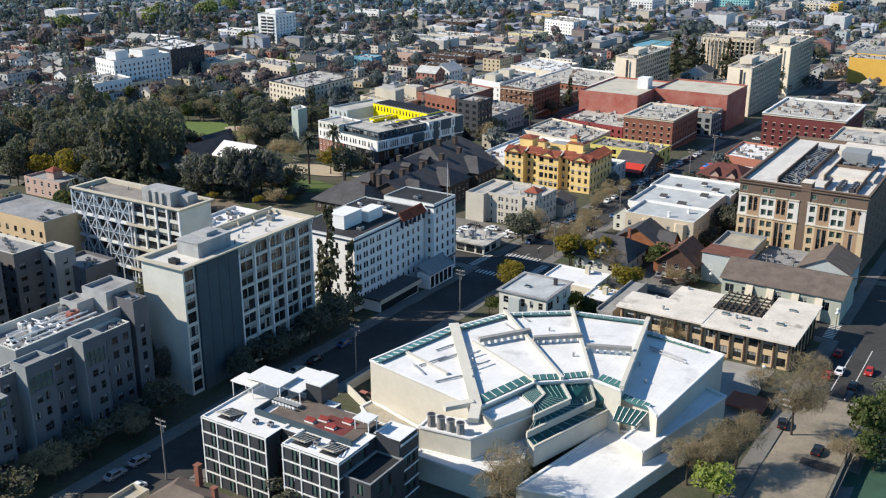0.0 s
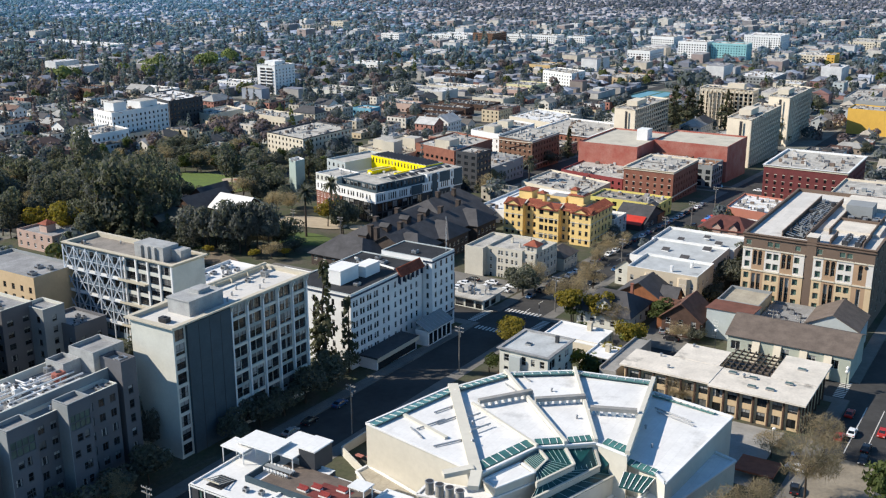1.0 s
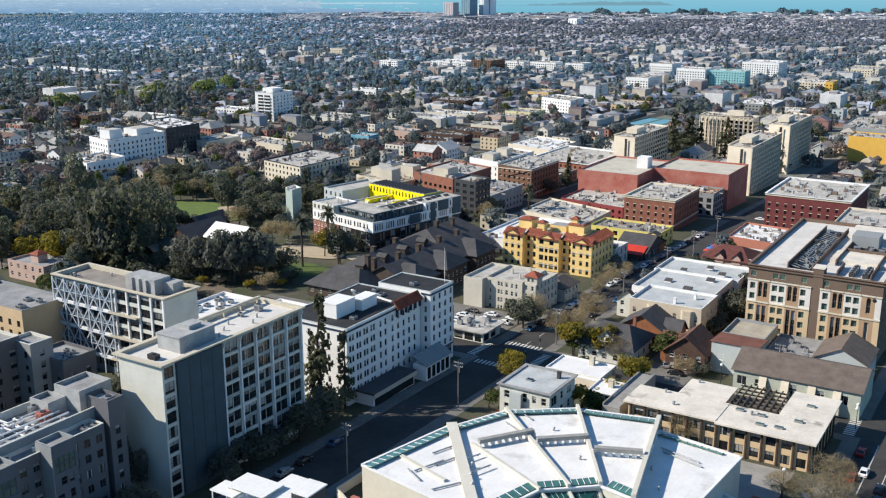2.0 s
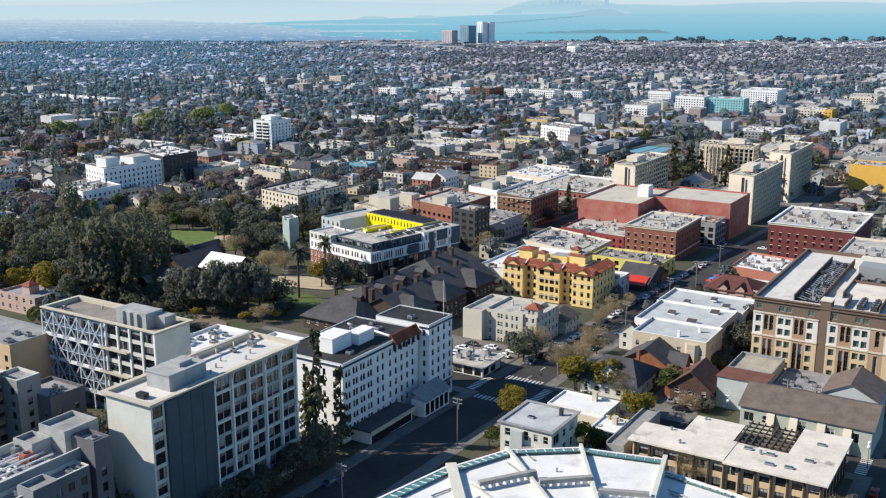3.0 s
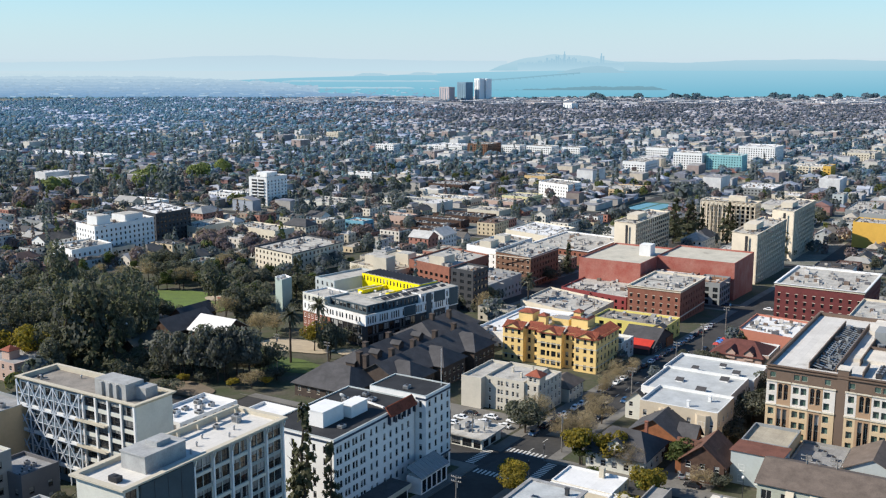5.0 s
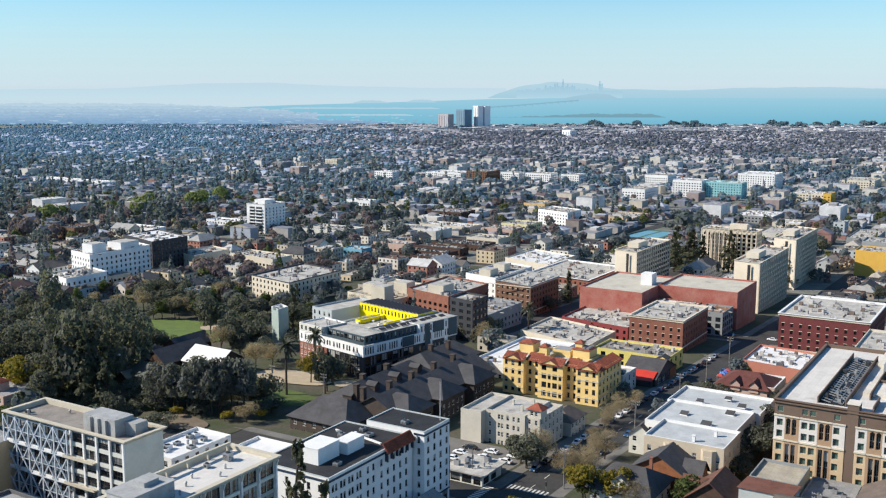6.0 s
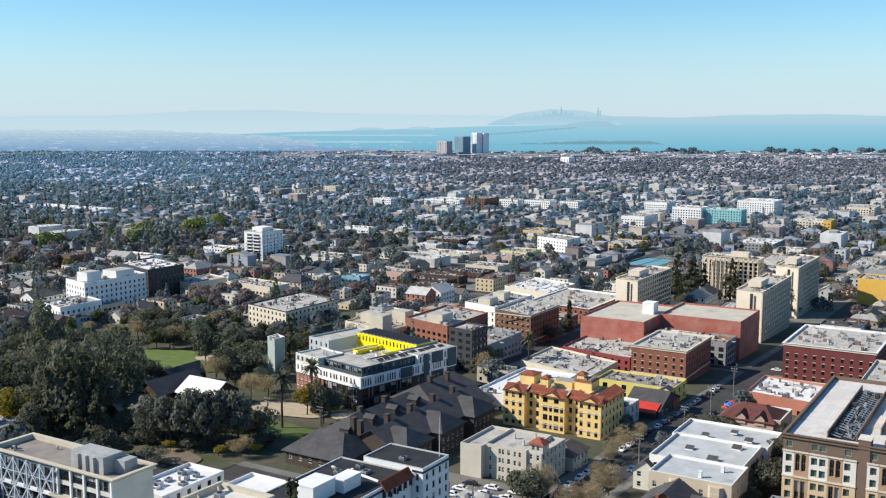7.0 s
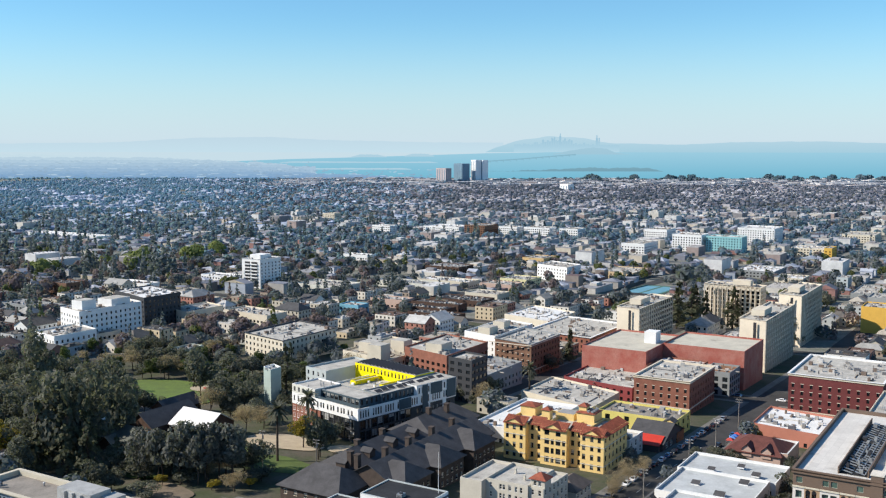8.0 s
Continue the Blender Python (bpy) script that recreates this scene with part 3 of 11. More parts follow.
def crown_mesh(name, kind, m, seed, cards, rx, rz, size):
    """Crown about 1 unit round the origin's top: many small leaf clumps gathered in lobes, with gaps between."""
    r = np.random.RandomState(seed)
    if kind == "cone":
        nb = 44
        bz, bt = np.sort(r.uniform(0.04, 0.97, nb)), r.uniform(0, 2 * np.pi, nb)
        bl = (1.08 - bz) ** 0.8 * rx * r.uniform(0.45, 1.05, nb)
        k = r.randint(0, nb, cards)
        along = r.uniform(0.05, 1.0, cards) ** 0.7
        rad = bl[k] * along
        th = bt[k] + r.normal(size=cards) * 0.16
        c = np.stack([rad * np.cos(th), rad * np.sin(th), bz[k] * rz - 0.22 * rad + r.normal(size=cards) * 0.16], 1)
    else:
        lobes = 9 if kind == "round" else 13
        lc = r.normal(size=(lobes, 3))
        lc /= np.linalg.norm(lc, axis=1)[:, None]
        lc *= r.uniform(0.35, 0.75, (lobes, 1))
        lr = r.uniform(0.28, 0.5, lobes)
        k = r.randint(0, lobes, cards)
        d = r.normal(size=(cards, 3))
        d /= np.linalg.norm(d, axis=1)[:, None]
        c = lc[k] + d * lr[k][:, None] * r.uniform(0.55, 1.0, (cards, 1)) ** 0.4
        c[:, 2] = np.where(c[:, 2] < -0.45, -0.45 - 0.4 * (c[:, 2] + 0.45), c[:, 2])
        c = c * (rx, rx, rz / 2) + (0, 0, rz / 2)
    if kind == "twig":
        e1 = r.normal(size=(cards, 3)) + d * 0.9
        e1 /= np.linalg.norm(e1, axis=1)[:, None]
    else:
        out = np.stack([np.cos(th), np.sin(th), np.full(cards, 0.7)], 1) if kind == "cone" else d
        out = out + r.normal(size=(cards, 3)) * 0.42
        e1 = np.cross(out, r.normal(size=(cards, 3)))
        e1 /= np.linalg.norm(e1, axis=1)[:, None]
    e2 = np.cross(e1, r.normal(size=(cards, 3)) if kind == "twig" else out)
    e2 /= np.linalg.norm(e2, axis=1)[:, None]
    s = size * r.uniform(0.6, 1.3, (cards, 1)) * (1.0 if kind == "twig" else 1.2)
    if kind == "twig":
        a, b = e1 * s * 1.5, e2 * s * 0.05
    else:
        a, b = e1 * s, e2 * s * 0.7
    v = np.stack([c - a, c - b * 0.9, c + a, c + b], 1).reshape(-1, 3)
    me = bpy.data.meshes.new(name)
    me.from_pydata(v.tolist(), [], np.arange(cards * 4).reshape(-1, 4).tolist())
    me.materials.append(m)
    return me


def trunk_mesh(h, r, rx, seed, limbs=5):
    bm = bmesh.new()
    q = random.Random(seed)
    p = Vector((0, 0, -0.5))
    for i in range(3):
        n = Vector((q.uniform(-0.05, 0.05) * h, q.uniform(-0.05, 0.05) * h, h * (i + 1) / 3))
        rod(bm, p, n, r * (1 - 0.22 * i), r * (0.78 - 0.22 * i), 7)
        p = n
    for i in range(limbs):
        t = 2 * math.pi * i / limbs + q.uniform(-0.4, 0.4)
        z = h * q.uniform(0.45, 0.9)
        e = Vector((math.cos(t) * rx * 0.6, math.sin(t) * rx * 0.6, z + rx * q.uniform(0.35, 0.8)))
        rod(bm, (0, 0, z), e, r * 0.4, r * 0.12, 5)
    return finish(bm, "trunk", BARK)


TREES = {}


def tree_proto(kind):
    """Meshes of a kind of tree, made once: trunk and crown for a tree about 10 m high."""
    if kind in TREES:
        return TREES[kind]
    seed = sum(map(ord, kind))
    spec = {
        "oak": ("round", LEAF_DARK, 1900, 4.9, 9.0, 0.30, 1.7), "street": ("round", LEAF_GREEN, 1200, 3.8, 8.0, 0.30, 2.4),
        "cypress": ("wide", LEAF_DARK, 2200, 4.6, 9.8, 0.30, 1.0), "acacia": ("round", LEAF_YELLOW, 1400, 4.2, 7.0, 0.27, 2.8),
        "gum": ("wide", LEAF_GUM, 1700, 3.8, 9.2, 0.28, 1.6), "bare": ("twig", LEAF_TWIG, 2600, 4.6, 7.8, 0.55, 2.6),
        "conifer": ("cone", LEAF_CONIFER, 1500, 2.5, 9.7, 0.20, 1.0), "lime": ("round", leaf_mat("fresh_leaf", (0.20, 0.25, 0.055), (0.26, 0.30, 0.075)), 1300, 4.0, 7.5, 0.3, 2.8),
    }[kind]
    form, m, cards, rx, rz, size, stem = spec
    variants = []
    for i in range(3):
        cr = crown_mesh("crown", form, m, seed + i, cards, rx, rz, size)
        tr = trunk_mesh(9.0 if form == "cone" else stem + rz * 0.45, 0.22, rx, seed + i, 3 if form == "cone" else 6)
        variants.append((tr, cr, 0.8 if form == "cone" else stem - 0.6))
    TREES[kind] = variants
    return variants


TREE_LABEL = {
    "oak": "dense dark green evergreen oak tree", "street": "green leafy street tree", "cypress": "large dark spreading cypress tree",
    "acacia": "yellow blossoming acacia tree", "gum": "tall grey-green gum tree", "bare": "bare brown winter street tree",
    "conifer": "tall dark green conifer tree", "lime": "fresh light green spring tree",
}
TREE_RNG = random.Random(11)


def tree(kind, gx, gy, height, spread=1.0, base=None):
    v = TREE_RNG.choice(tree_proto(kind))
    s = height / 10.0
    t = thing("tree", G @ pose(gx, gy, gz(gx, gy) if base is None else base, 0, 0, TREE_RNG.uniform(0, 360)) @ Matrix.Diagonal((s * spread * (1.25 if height < 10 else 1.0), s * spread * (1.25 if height < 10 else 1.0), s, 1)), TREE_LABEL[kind], "tree", "city trees")
    part("trunk", v[0], None, t)
    part("crown", v[1], None, t, at=pose(0, 0, v[2]))
    return t


# ---- building kit ----
RECTS = []


def claim(gx, gy, lw, ls):
    RECTS.append((gx, gy, gx + lw, gy + ls))


def span(p, q):
    """Frame of an upright plane from p to q: x along, facing -y."""
    return pose(p[0], p[1], 0) @ pose(0, 0, 0, 0, 0, math.degrees(math.atan2(q[1] - p[1], q[0] - p[0])))


def block(t, x0, y0, x1, y1, z0, z1, wall, roof, faces={}, style="sash", trim=None, shear=0.0, parapet=0.7, cap=None, coping=0.12, over=0.0, sunk=False):
    """Walls with true openings, a roof deck and a coping, added as parts to the thing t in its own frame."""
    A, B, C, D = (x0, y0), (x1, y0), (x1 + shear, y1), (x0 + shear, y1)
    trim = trim or FRAME_W
    bm = bmesh.new()
    for s, (p, q) in {"N": (A, B), "E": (D, A), "S": (C, D), "W": (B, C)}.items():
        width = math.hypot(q[0] - p[0], q[1] - p[1])
        f = span(p, q)
        holes = [(r[0], z0 + r[1], *r[2:]) for r in faces.get(s, []) if r[0] > 0.02 and r[0] + r[2] < width - 0.02 and r[1] + r[3] < z1 - z0 - 0.02]
        wall_face(bm, f, width, z1, holes, 0.25, z0 - (3.0 if z0 < 0.5 else 0.0), 1 if sunk else 0)
        for r in [] if sunk else holes:
            part("window", window_mesh(r[2], r[3], r[4] if len(r) > 4 else style, trim), None, t, at=f @ pose(r[0], 0.12, r[1]))
    part("wall", bm, [wall, GLASS] if sunk else wall, t)
    c = Vector(((A[0] + C[0]) / 2, (A[1] + C[1]) / 2))
    ins = []
    for p in (A, B, C, D):
        d = c - Vector(p)
        ins.append((p[0] + math.copysign(0.3, d.x), p[1] + math.copysign(0.3, d.y)))
    bm = bmesh.new()
    prism(bm, ins, z1 - parapet - 0.3, z1 - parapet)
    part("roof", bm, roof, t)
    bm = bmesh.new()
    outer = [(p[0] - math.copysign(over, (c - Vector(p)).x), p[1] - math.copysign(over, (c - Vector(p)).y)) for p in (A, B, C, D)]
    vo = [[bm.verts.new((p[0], p[1], z)) for p in outer] for z in (z1 + 0.003, z1 + coping)]
    vi = [[bm.verts.new((p[0], p[1], z)) for p in ins] for z in (z1 - parapet, z1 + coping)]
    for i in range(4):
        j = (i + 1) % 4
        bm.faces.new((vo[0][i], vo[0][j], vo[1][j], vo[1][i]))
        bm.faces.new((vo[1][i], vo[1][j], vi[1][j], vi[1][i]))
        bm.faces.new((vi[1][i], vi[1][j], vi[0][j], vi[0][i]))
        if over:
            bm.faces.new((vo[0][j], vo[0][i], vi[0][i], vi[0][j]))
    part("coping", bm, cap or FRAME_W, t)


def simple(name, gx, gy, lw, ls, top, wall, roof, label, floors=None, cols=None, ww=1.3, wh=1.6, storey=3.1, style="sash", trim=None, shear=0.0, cap=None, over=0.0, blankN=False, blankE=False, category="building", first=1.0, base=None, group=""):
    """A plain flat-roofed city building with rows of windows on its two street sides."""
    zb = gz(gx + lw / 2, gy + ls / 2) if base is None else base
    h = top - zb
    fl = floors or max(1, int((h - 0.8) / storey))
    t = thing(name, G @ pose(gx, gy, zb), label, category, group)
    ce, cn = cols or (max(1, int(ls / 3.4)), max(1, int(lw / 3.4)))
    le = math.hypot(ls, shear)
    f = {}
    if not blankE:
        f["E"] = rows_of(le, h, ce, fl, ww, wh, first, storey)
    if not blankN:
        f["N"] = rows_of(lw, h, cn, fl, ww, wh, first, storey)
    block(t, 0, 0, lw, ls, 0, h, wall, roof, f, style, trim, shear, cap=cap or (wall if gx > 390 else None), over=over, sunk=gx > 390)
    claim(gx, gy, lw + max(0, shear), ls)
    return t


def slope(bm, pts, thick=0.18):
    """A roof slope: a flat polygon with thickness."""
    top = [bm.verts.new(p) for p in pts]
    low = [bm.verts.new(Vector(p) - Vector((0, 0, thick))) for p in pts]
    bm.faces.new(top)
    bm.faces.new(low[::-1])
    for i in range(len(pts)):
        j = (i + 1) % len(pts)
        bm.faces.new((top[j], top[i], low[i], low[j]))


def gabled(t, x0, y0, x1, y1, ze, zr, axis, wall, roof, hip=0.0, over=0.5, base=0.0, faces={}, style="sash", trim=None):
    """Walls, a gabled or hipped roof of two or four slopes and windows; axis: the way of the ridge."""
    bm = bmesh.new()
    A, B, C, D = (x0, y0), (x1, y0), (x1, y1), (x0, y1)
    for s, (p, q) in {"N": (A, B), "E": (D, A), "S": (C, D), "W": (B, C)}.items():
        width = math.hypot(q[0] - p[0], q[1] - p[1])
        holes = [(r[0], base + r[1], *r[2:]) for r in faces.get(s, []) if r[0] > 0.02 and r[0] + r[2] < width - 0.02 and base + r[1] + r[3] < ze]
        wall_face(bm, span(p, q), width, ze, holes, 0.2, base - 2.0)
        for r in holes:
            part("window", window_mesh(r[2], r[3], r[4] if len(r) > 4 else style, trim or FRAME_W), None, t, at=span(p, q) @ pose(r[0], 0.1, r[1]))
    xm, ym = (x0 + x1) / 2, (y0 + y1) / 2
    if not hip:
        tri = ((x0, y0, ze), (x0, y1, ze), (x0, ym, zr), (x1, y0, ze), (x1, y1, ze), (x1, ym, zr)) if axis == "x" else ((x0, y0, ze), (x1, y0, ze), (xm, y0, zr), (x0, y1, ze), (x1, y1, ze), (xm, y1, zr))
        for k in (0, 3):
            bm.faces.new([bm.verts.new(p) for p in tri[k : k + 3]])
    part("wall", bm, wall, t)
    o = over
    k = (zr - ze) / ((y1 - y0) / 2 if axis == "x" else (x1 - x0) / 2)
    zo, up = ze - o * k + 0.12, 0.12
    if axis == "x":
        ra, rb = Vector((x0 - o + hip, ym, zr + up)), Vector((x1 + o - hip, ym, zr + up))
        c = [Vector(p) for p in ((x0 - o, y0 - o, zo), (x1 + o, y0 - o, zo), (x1 + o, y1 + o, zo), (x0 - o, y1 + o, zo))]
        sl = [(c[0], c[1], rb, ra), (c[2], c[3], ra, rb)]
        ends = [(c[3], c[0], ra), (c[1], c[2], rb)]
    else:
        ra, rb = Vector((xm, y0 - o + hip, zr + up)), Vector((xm, y1 + o - hip, zr + up))
        c = [Vector(p) for p in ((x0 - o, y0 - o, zo), (x1 + o, y0 - o, zo), (x1 + o, y1 + o, zo), (x0 - o, y1 + o, zo))]
        sl = [(c[1], c[2], rb, ra), (c[3], c[0], ra, rb)]
        ends = [(c[0], c[1], ra), (c[2], c[3], rb)]
    bm = bmesh.new()
    for s in sl + (ends if hip else []):
        slope(bm, s)
    part("roof", bm, roof, t)


def chimney(t, x, y, z0, z1, m, w=0.8):
    part("chimney", boxes((x - w / 2, y - w / 2, z0, x + w / 2, y + w / 2, z1), (x - w / 2 - 0.1, y - w / 2 - 0.1, z1 + 0.003, x + w / 2 + 0.1, y + w / 2 + 0.1, z1 + 0.2)), m, t)


def hvac(gx, gy, z, lx=2.0, ly=1.6, h=1.3, m=None):
    """Rooftop air unit: housing, louvred side and fan ring."""
    t = new("rooftop_air_unit", finish(boxes((0, 0, 0.15, lx, ly, h), (0.1, 0.1, 0, lx - 0.1, ly - 0.1, 0.16)), "rooftop_air_unit", m or METAL))
    t.matrix_basis = G @ pose(gx, gy, z)
    tagged(t, "%s metal rooftop air unit on a flat roof" % ("dark" if m is FRAME_D else "white painted" if m is WHITE_STUCCO else "grey"), "air unit", "rooftop units")
    if gx < 240:
        bm = bmesh.new()
        for i in range(5):
            box(bm, -0.04, 0.2, 0.3 + i * (h - 0.5) / 5, -0.003, ly - 0.2, 0.38 + i * (h - 0.5) / 5)
        part("louvre", bm, FRAME_D, t)
    if gx < 330:
        bm = bmesh.new()
        rod(bm, (lx / 2, ly / 2, h + 0.003), (lx / 2, ly / 2, h + 0.18), min(lx, ly) * 0.34, seg=12)
        part("fan_ring", bm, FRAME_D, t)
    return t


def vent(gx, gy, z, r=0.2, h=0.8):
    bm = bmesh.new()
    rod(bm, (0, 0, 0), (0, 0, h), r)
    rod(bm, (0, 0, h - 0.01), (0, 0, h + 0.2), r * 1.6, r * 0.5)
    t = new("roof_vent", finish(bm, "roof_vent", METAL))
    t.matrix_basis = G @ pose(gx, gy, z)
    tagged(t, "small metal roof vent pipe with a cap", "roof vent", "rooftop vents")


CREAM = paint("cream_stucco", (0.62, 0.56, 0.45))
SANDY = paint("sandy_stucco", (0.53, 0.45, 0.34))
STONE = paint("grey_cream_stone", (0.53, 0.495, 0.42))
PALE = paint("pale_grey_stucco", (0.60, 0.60, 0.54))
WHITE_STUCCO = paint("white_stucco", (0.76, 0.76, 0.75))
YELLOW = paint("yellow_stucco", (0.78, 0.56, 0.23))
BRIGHT_YELLOW = paint("bright_yellow_panel", (0.85, 0.70, 0.0), rough=0.5)
BRICK = mat("red_brick", (0.28, 0.115, 0.078), 0.85, 0.15, 0.4, 0.3, 8, stain=0.2)
DARK_BRICK = mat("dark_red_brick", (0.17, 0.045, 0.045), 0.85, 0.15, 0.4, 0.3, 8, stain=0.2)
RED_PAINT = mat("faded_red_wall", (0.35, 0.10, 0.075), 0.85, 0.2, 0.16, 0.2, 3, stain=0.3, color2=(0.42, 0.19, 0.15))
BROWN_BRICK = mat("brown_brick", (0.19, 0.105, 0.07), 0.85, 0.15, 0.4, 0.3, 8, stain=0.2)
TAN = paint("tan_stucco", (0.60, 0.455, 0.285))
BROWN = paint("brown_stucco", (0.16, 0.112, 0.084))
ORANGE_BROWN = paint("orange_brown_stucco", (0.40, 0.265, 0.165))
GREY_PANEL = paint("grey_panel", (0.27, 0.285, 0.29))
DARK_PANEL = mat("charcoal_panel", (0.05, 0.053, 0.06), 0.65, 0.12, 0.4)
SLATE = mat("slate_panel", (0.055, 0.085, 0.105), 0.7, 0.12, 0.3)
GREY_BLUE = paint("grey_blue_siding", (0.44, 0.48, 0.48))
MAUVE = paint("mauve_grey_stucco", (0.135, 0.135, 0.145))
CEMENT = mat("weathered_cement", (0.40, 0.405, 0.40), 0.85, 0.16, 0.4, 0.2, 3, stain=0.35)
LATTICE = mat("pale_blue_steel", (0.55, 0.60, 0.66), 0.6, 0.1, 0.6)
TAN_TRIM = paint("tan_coping", (0.53, 0.48, 0.38))
BLUE_TRIM = mat("navy_trim", (0.03, 0.05, 0.09), 0.6, 0.15, 1.0)
SHINGLE_WALL = mat("brown_shingle_wall", (0.10, 0.06, 0.045), 0.9, 0.25, 0.8, 0.5, 6)
RED_WOOD = mat("orange_wood_wall", (0.30, 0.12, 0.055), 0.85, 0.2, 0.8)
GREEN_GREY = paint("grey_green_siding", (0.42, 0.45, 0.38))


# ---- nine-storey slab with fins ----
PANEL_GREEN = paint("grey_green_infill_panel", (0.34, 0.37, 0.35))
BLUE_PANEL = paint("blue_grey_panel", (0.15, 0.205, 0.255))
GRAVEL_ROOF = mat("brown_grey_gravel_roof", (0.31, 0.28, 0.245), 0.95, 0.2, 0.2, 0.4, 8, stain=0.5, sheets=0.06)


def slab_building():
    gx, gy = 138.2, 150.6
    zb = gz(gx, gy)
    h = 31.6 - zb
    t = thing("slab_building", G @ pose(gx, gy, zb), "tall pale concrete slab block with finned window bays", "apartment building")
    lw, ls = 42.0, 12.4
    fn = [(0.45, 0.8 + 3.2 * r, 2.5, 2.45, "grid") for r in range(9)]
    for b in range(5):
        fn += [(16.85 + b * 5.05 + k, 0.75 + 3.2 * r, 2.1, 2.45, "grid") for r in range(9) for k in (0, 2.2)]
    block(t, 0, 0, lw, ls, 0, h, PALE, PALE_ROOFING, {"N": fn, "E": []}, "pair", FRAME_D, cap=TAN_TRIM, coping=0.35, over=0.9, parapet=0.5)
    part("slate_wall", boxes((3.4, -0.5, -1, 16.2, -0.003, h - 0.4)), SLATE, t, "dark slate blue blank wall")
    for i in range(4):
        part("wall_joint", boxes((3.4 + 3.2 * i, -0.54, 0, 3.5 + 3.2 * i, -0.503, h - 0.6)), DARK_PANEL, t)
    for b in range(6):
        u = 16.3 + b * 5.05
        part("fin", boxes((u, -0.55, 0, u + 0.4, -0.003, h - 0.1)), WHITE_STUCCO, t)
        bm = bmesh.new()
        beam(bm, (u + 0.2, -0.5, h - 1.4), (u + 0.2, -0.95, h - 0.2), 0.35, 0.3)
        part("fin_bracket", bm, PALE, t)
    for b in range(5):
        for r in range(9):
            z = 3.22 + 3.2 * r
            if r % 2:
                part("spandrel", boxes((16.75 + b * 5.05, -0.22, z, 21.25 + b * 5.05, -0.004, z + 0.7)), PALE, t, "pale concrete floor band")
            else:
                part("spandrel", boxes((16.75 + b * 5.05, -0.05, z, 21.25 + b * 5.05, -0.004, z + 0.7)), PANEL_GREEN, t, "grey-green infill panel")
    part("penthouse", boxes((7.6, 2.8, h - 0.5, 17.6, 9.2, h + 2.7), (7.4, 2.6, h + 2.703, 17.8, 9.4, h + 2.95)), CEMENT, t)
    part("roof_box", boxes((12.0, 4.4, h + 2.953, 15.4, 7.4, h + 3.8)), CEMENT, t)
    part("roof_beam", boxes((17.0, ls - 1.4, h + 0.9, lw - 1, ls - 0.8, h + 1.4)), TAN_TRIM, t, "tan roof edge beam")
    for i in range(5):
        part("roof_post", boxes((18.0 + i * 5.5, ls - 1.3, h - 0.5, 18.4 + i * 5.5, ls - 0.9, h + 0.897)), TAN_TRIM, t)
    claim(gx, gy, lw, ls)
    hvac(gx + 2.0, gy + 4.0, 31.1, 1.4, 2.2, 1.1, FRAME_D)
    hvac(gx + 36, gy + 7, 31.1, 1.4, 1.6, 1.6)
    hvac(gx + 31, gy + 8, 31.1, 1.0, 1.0, 0.9)
    for i in range(6):
        vent(gx + 19 + i * 3.5, gy + 3 + (i % 3) * 2, 31.1)


slab_building()


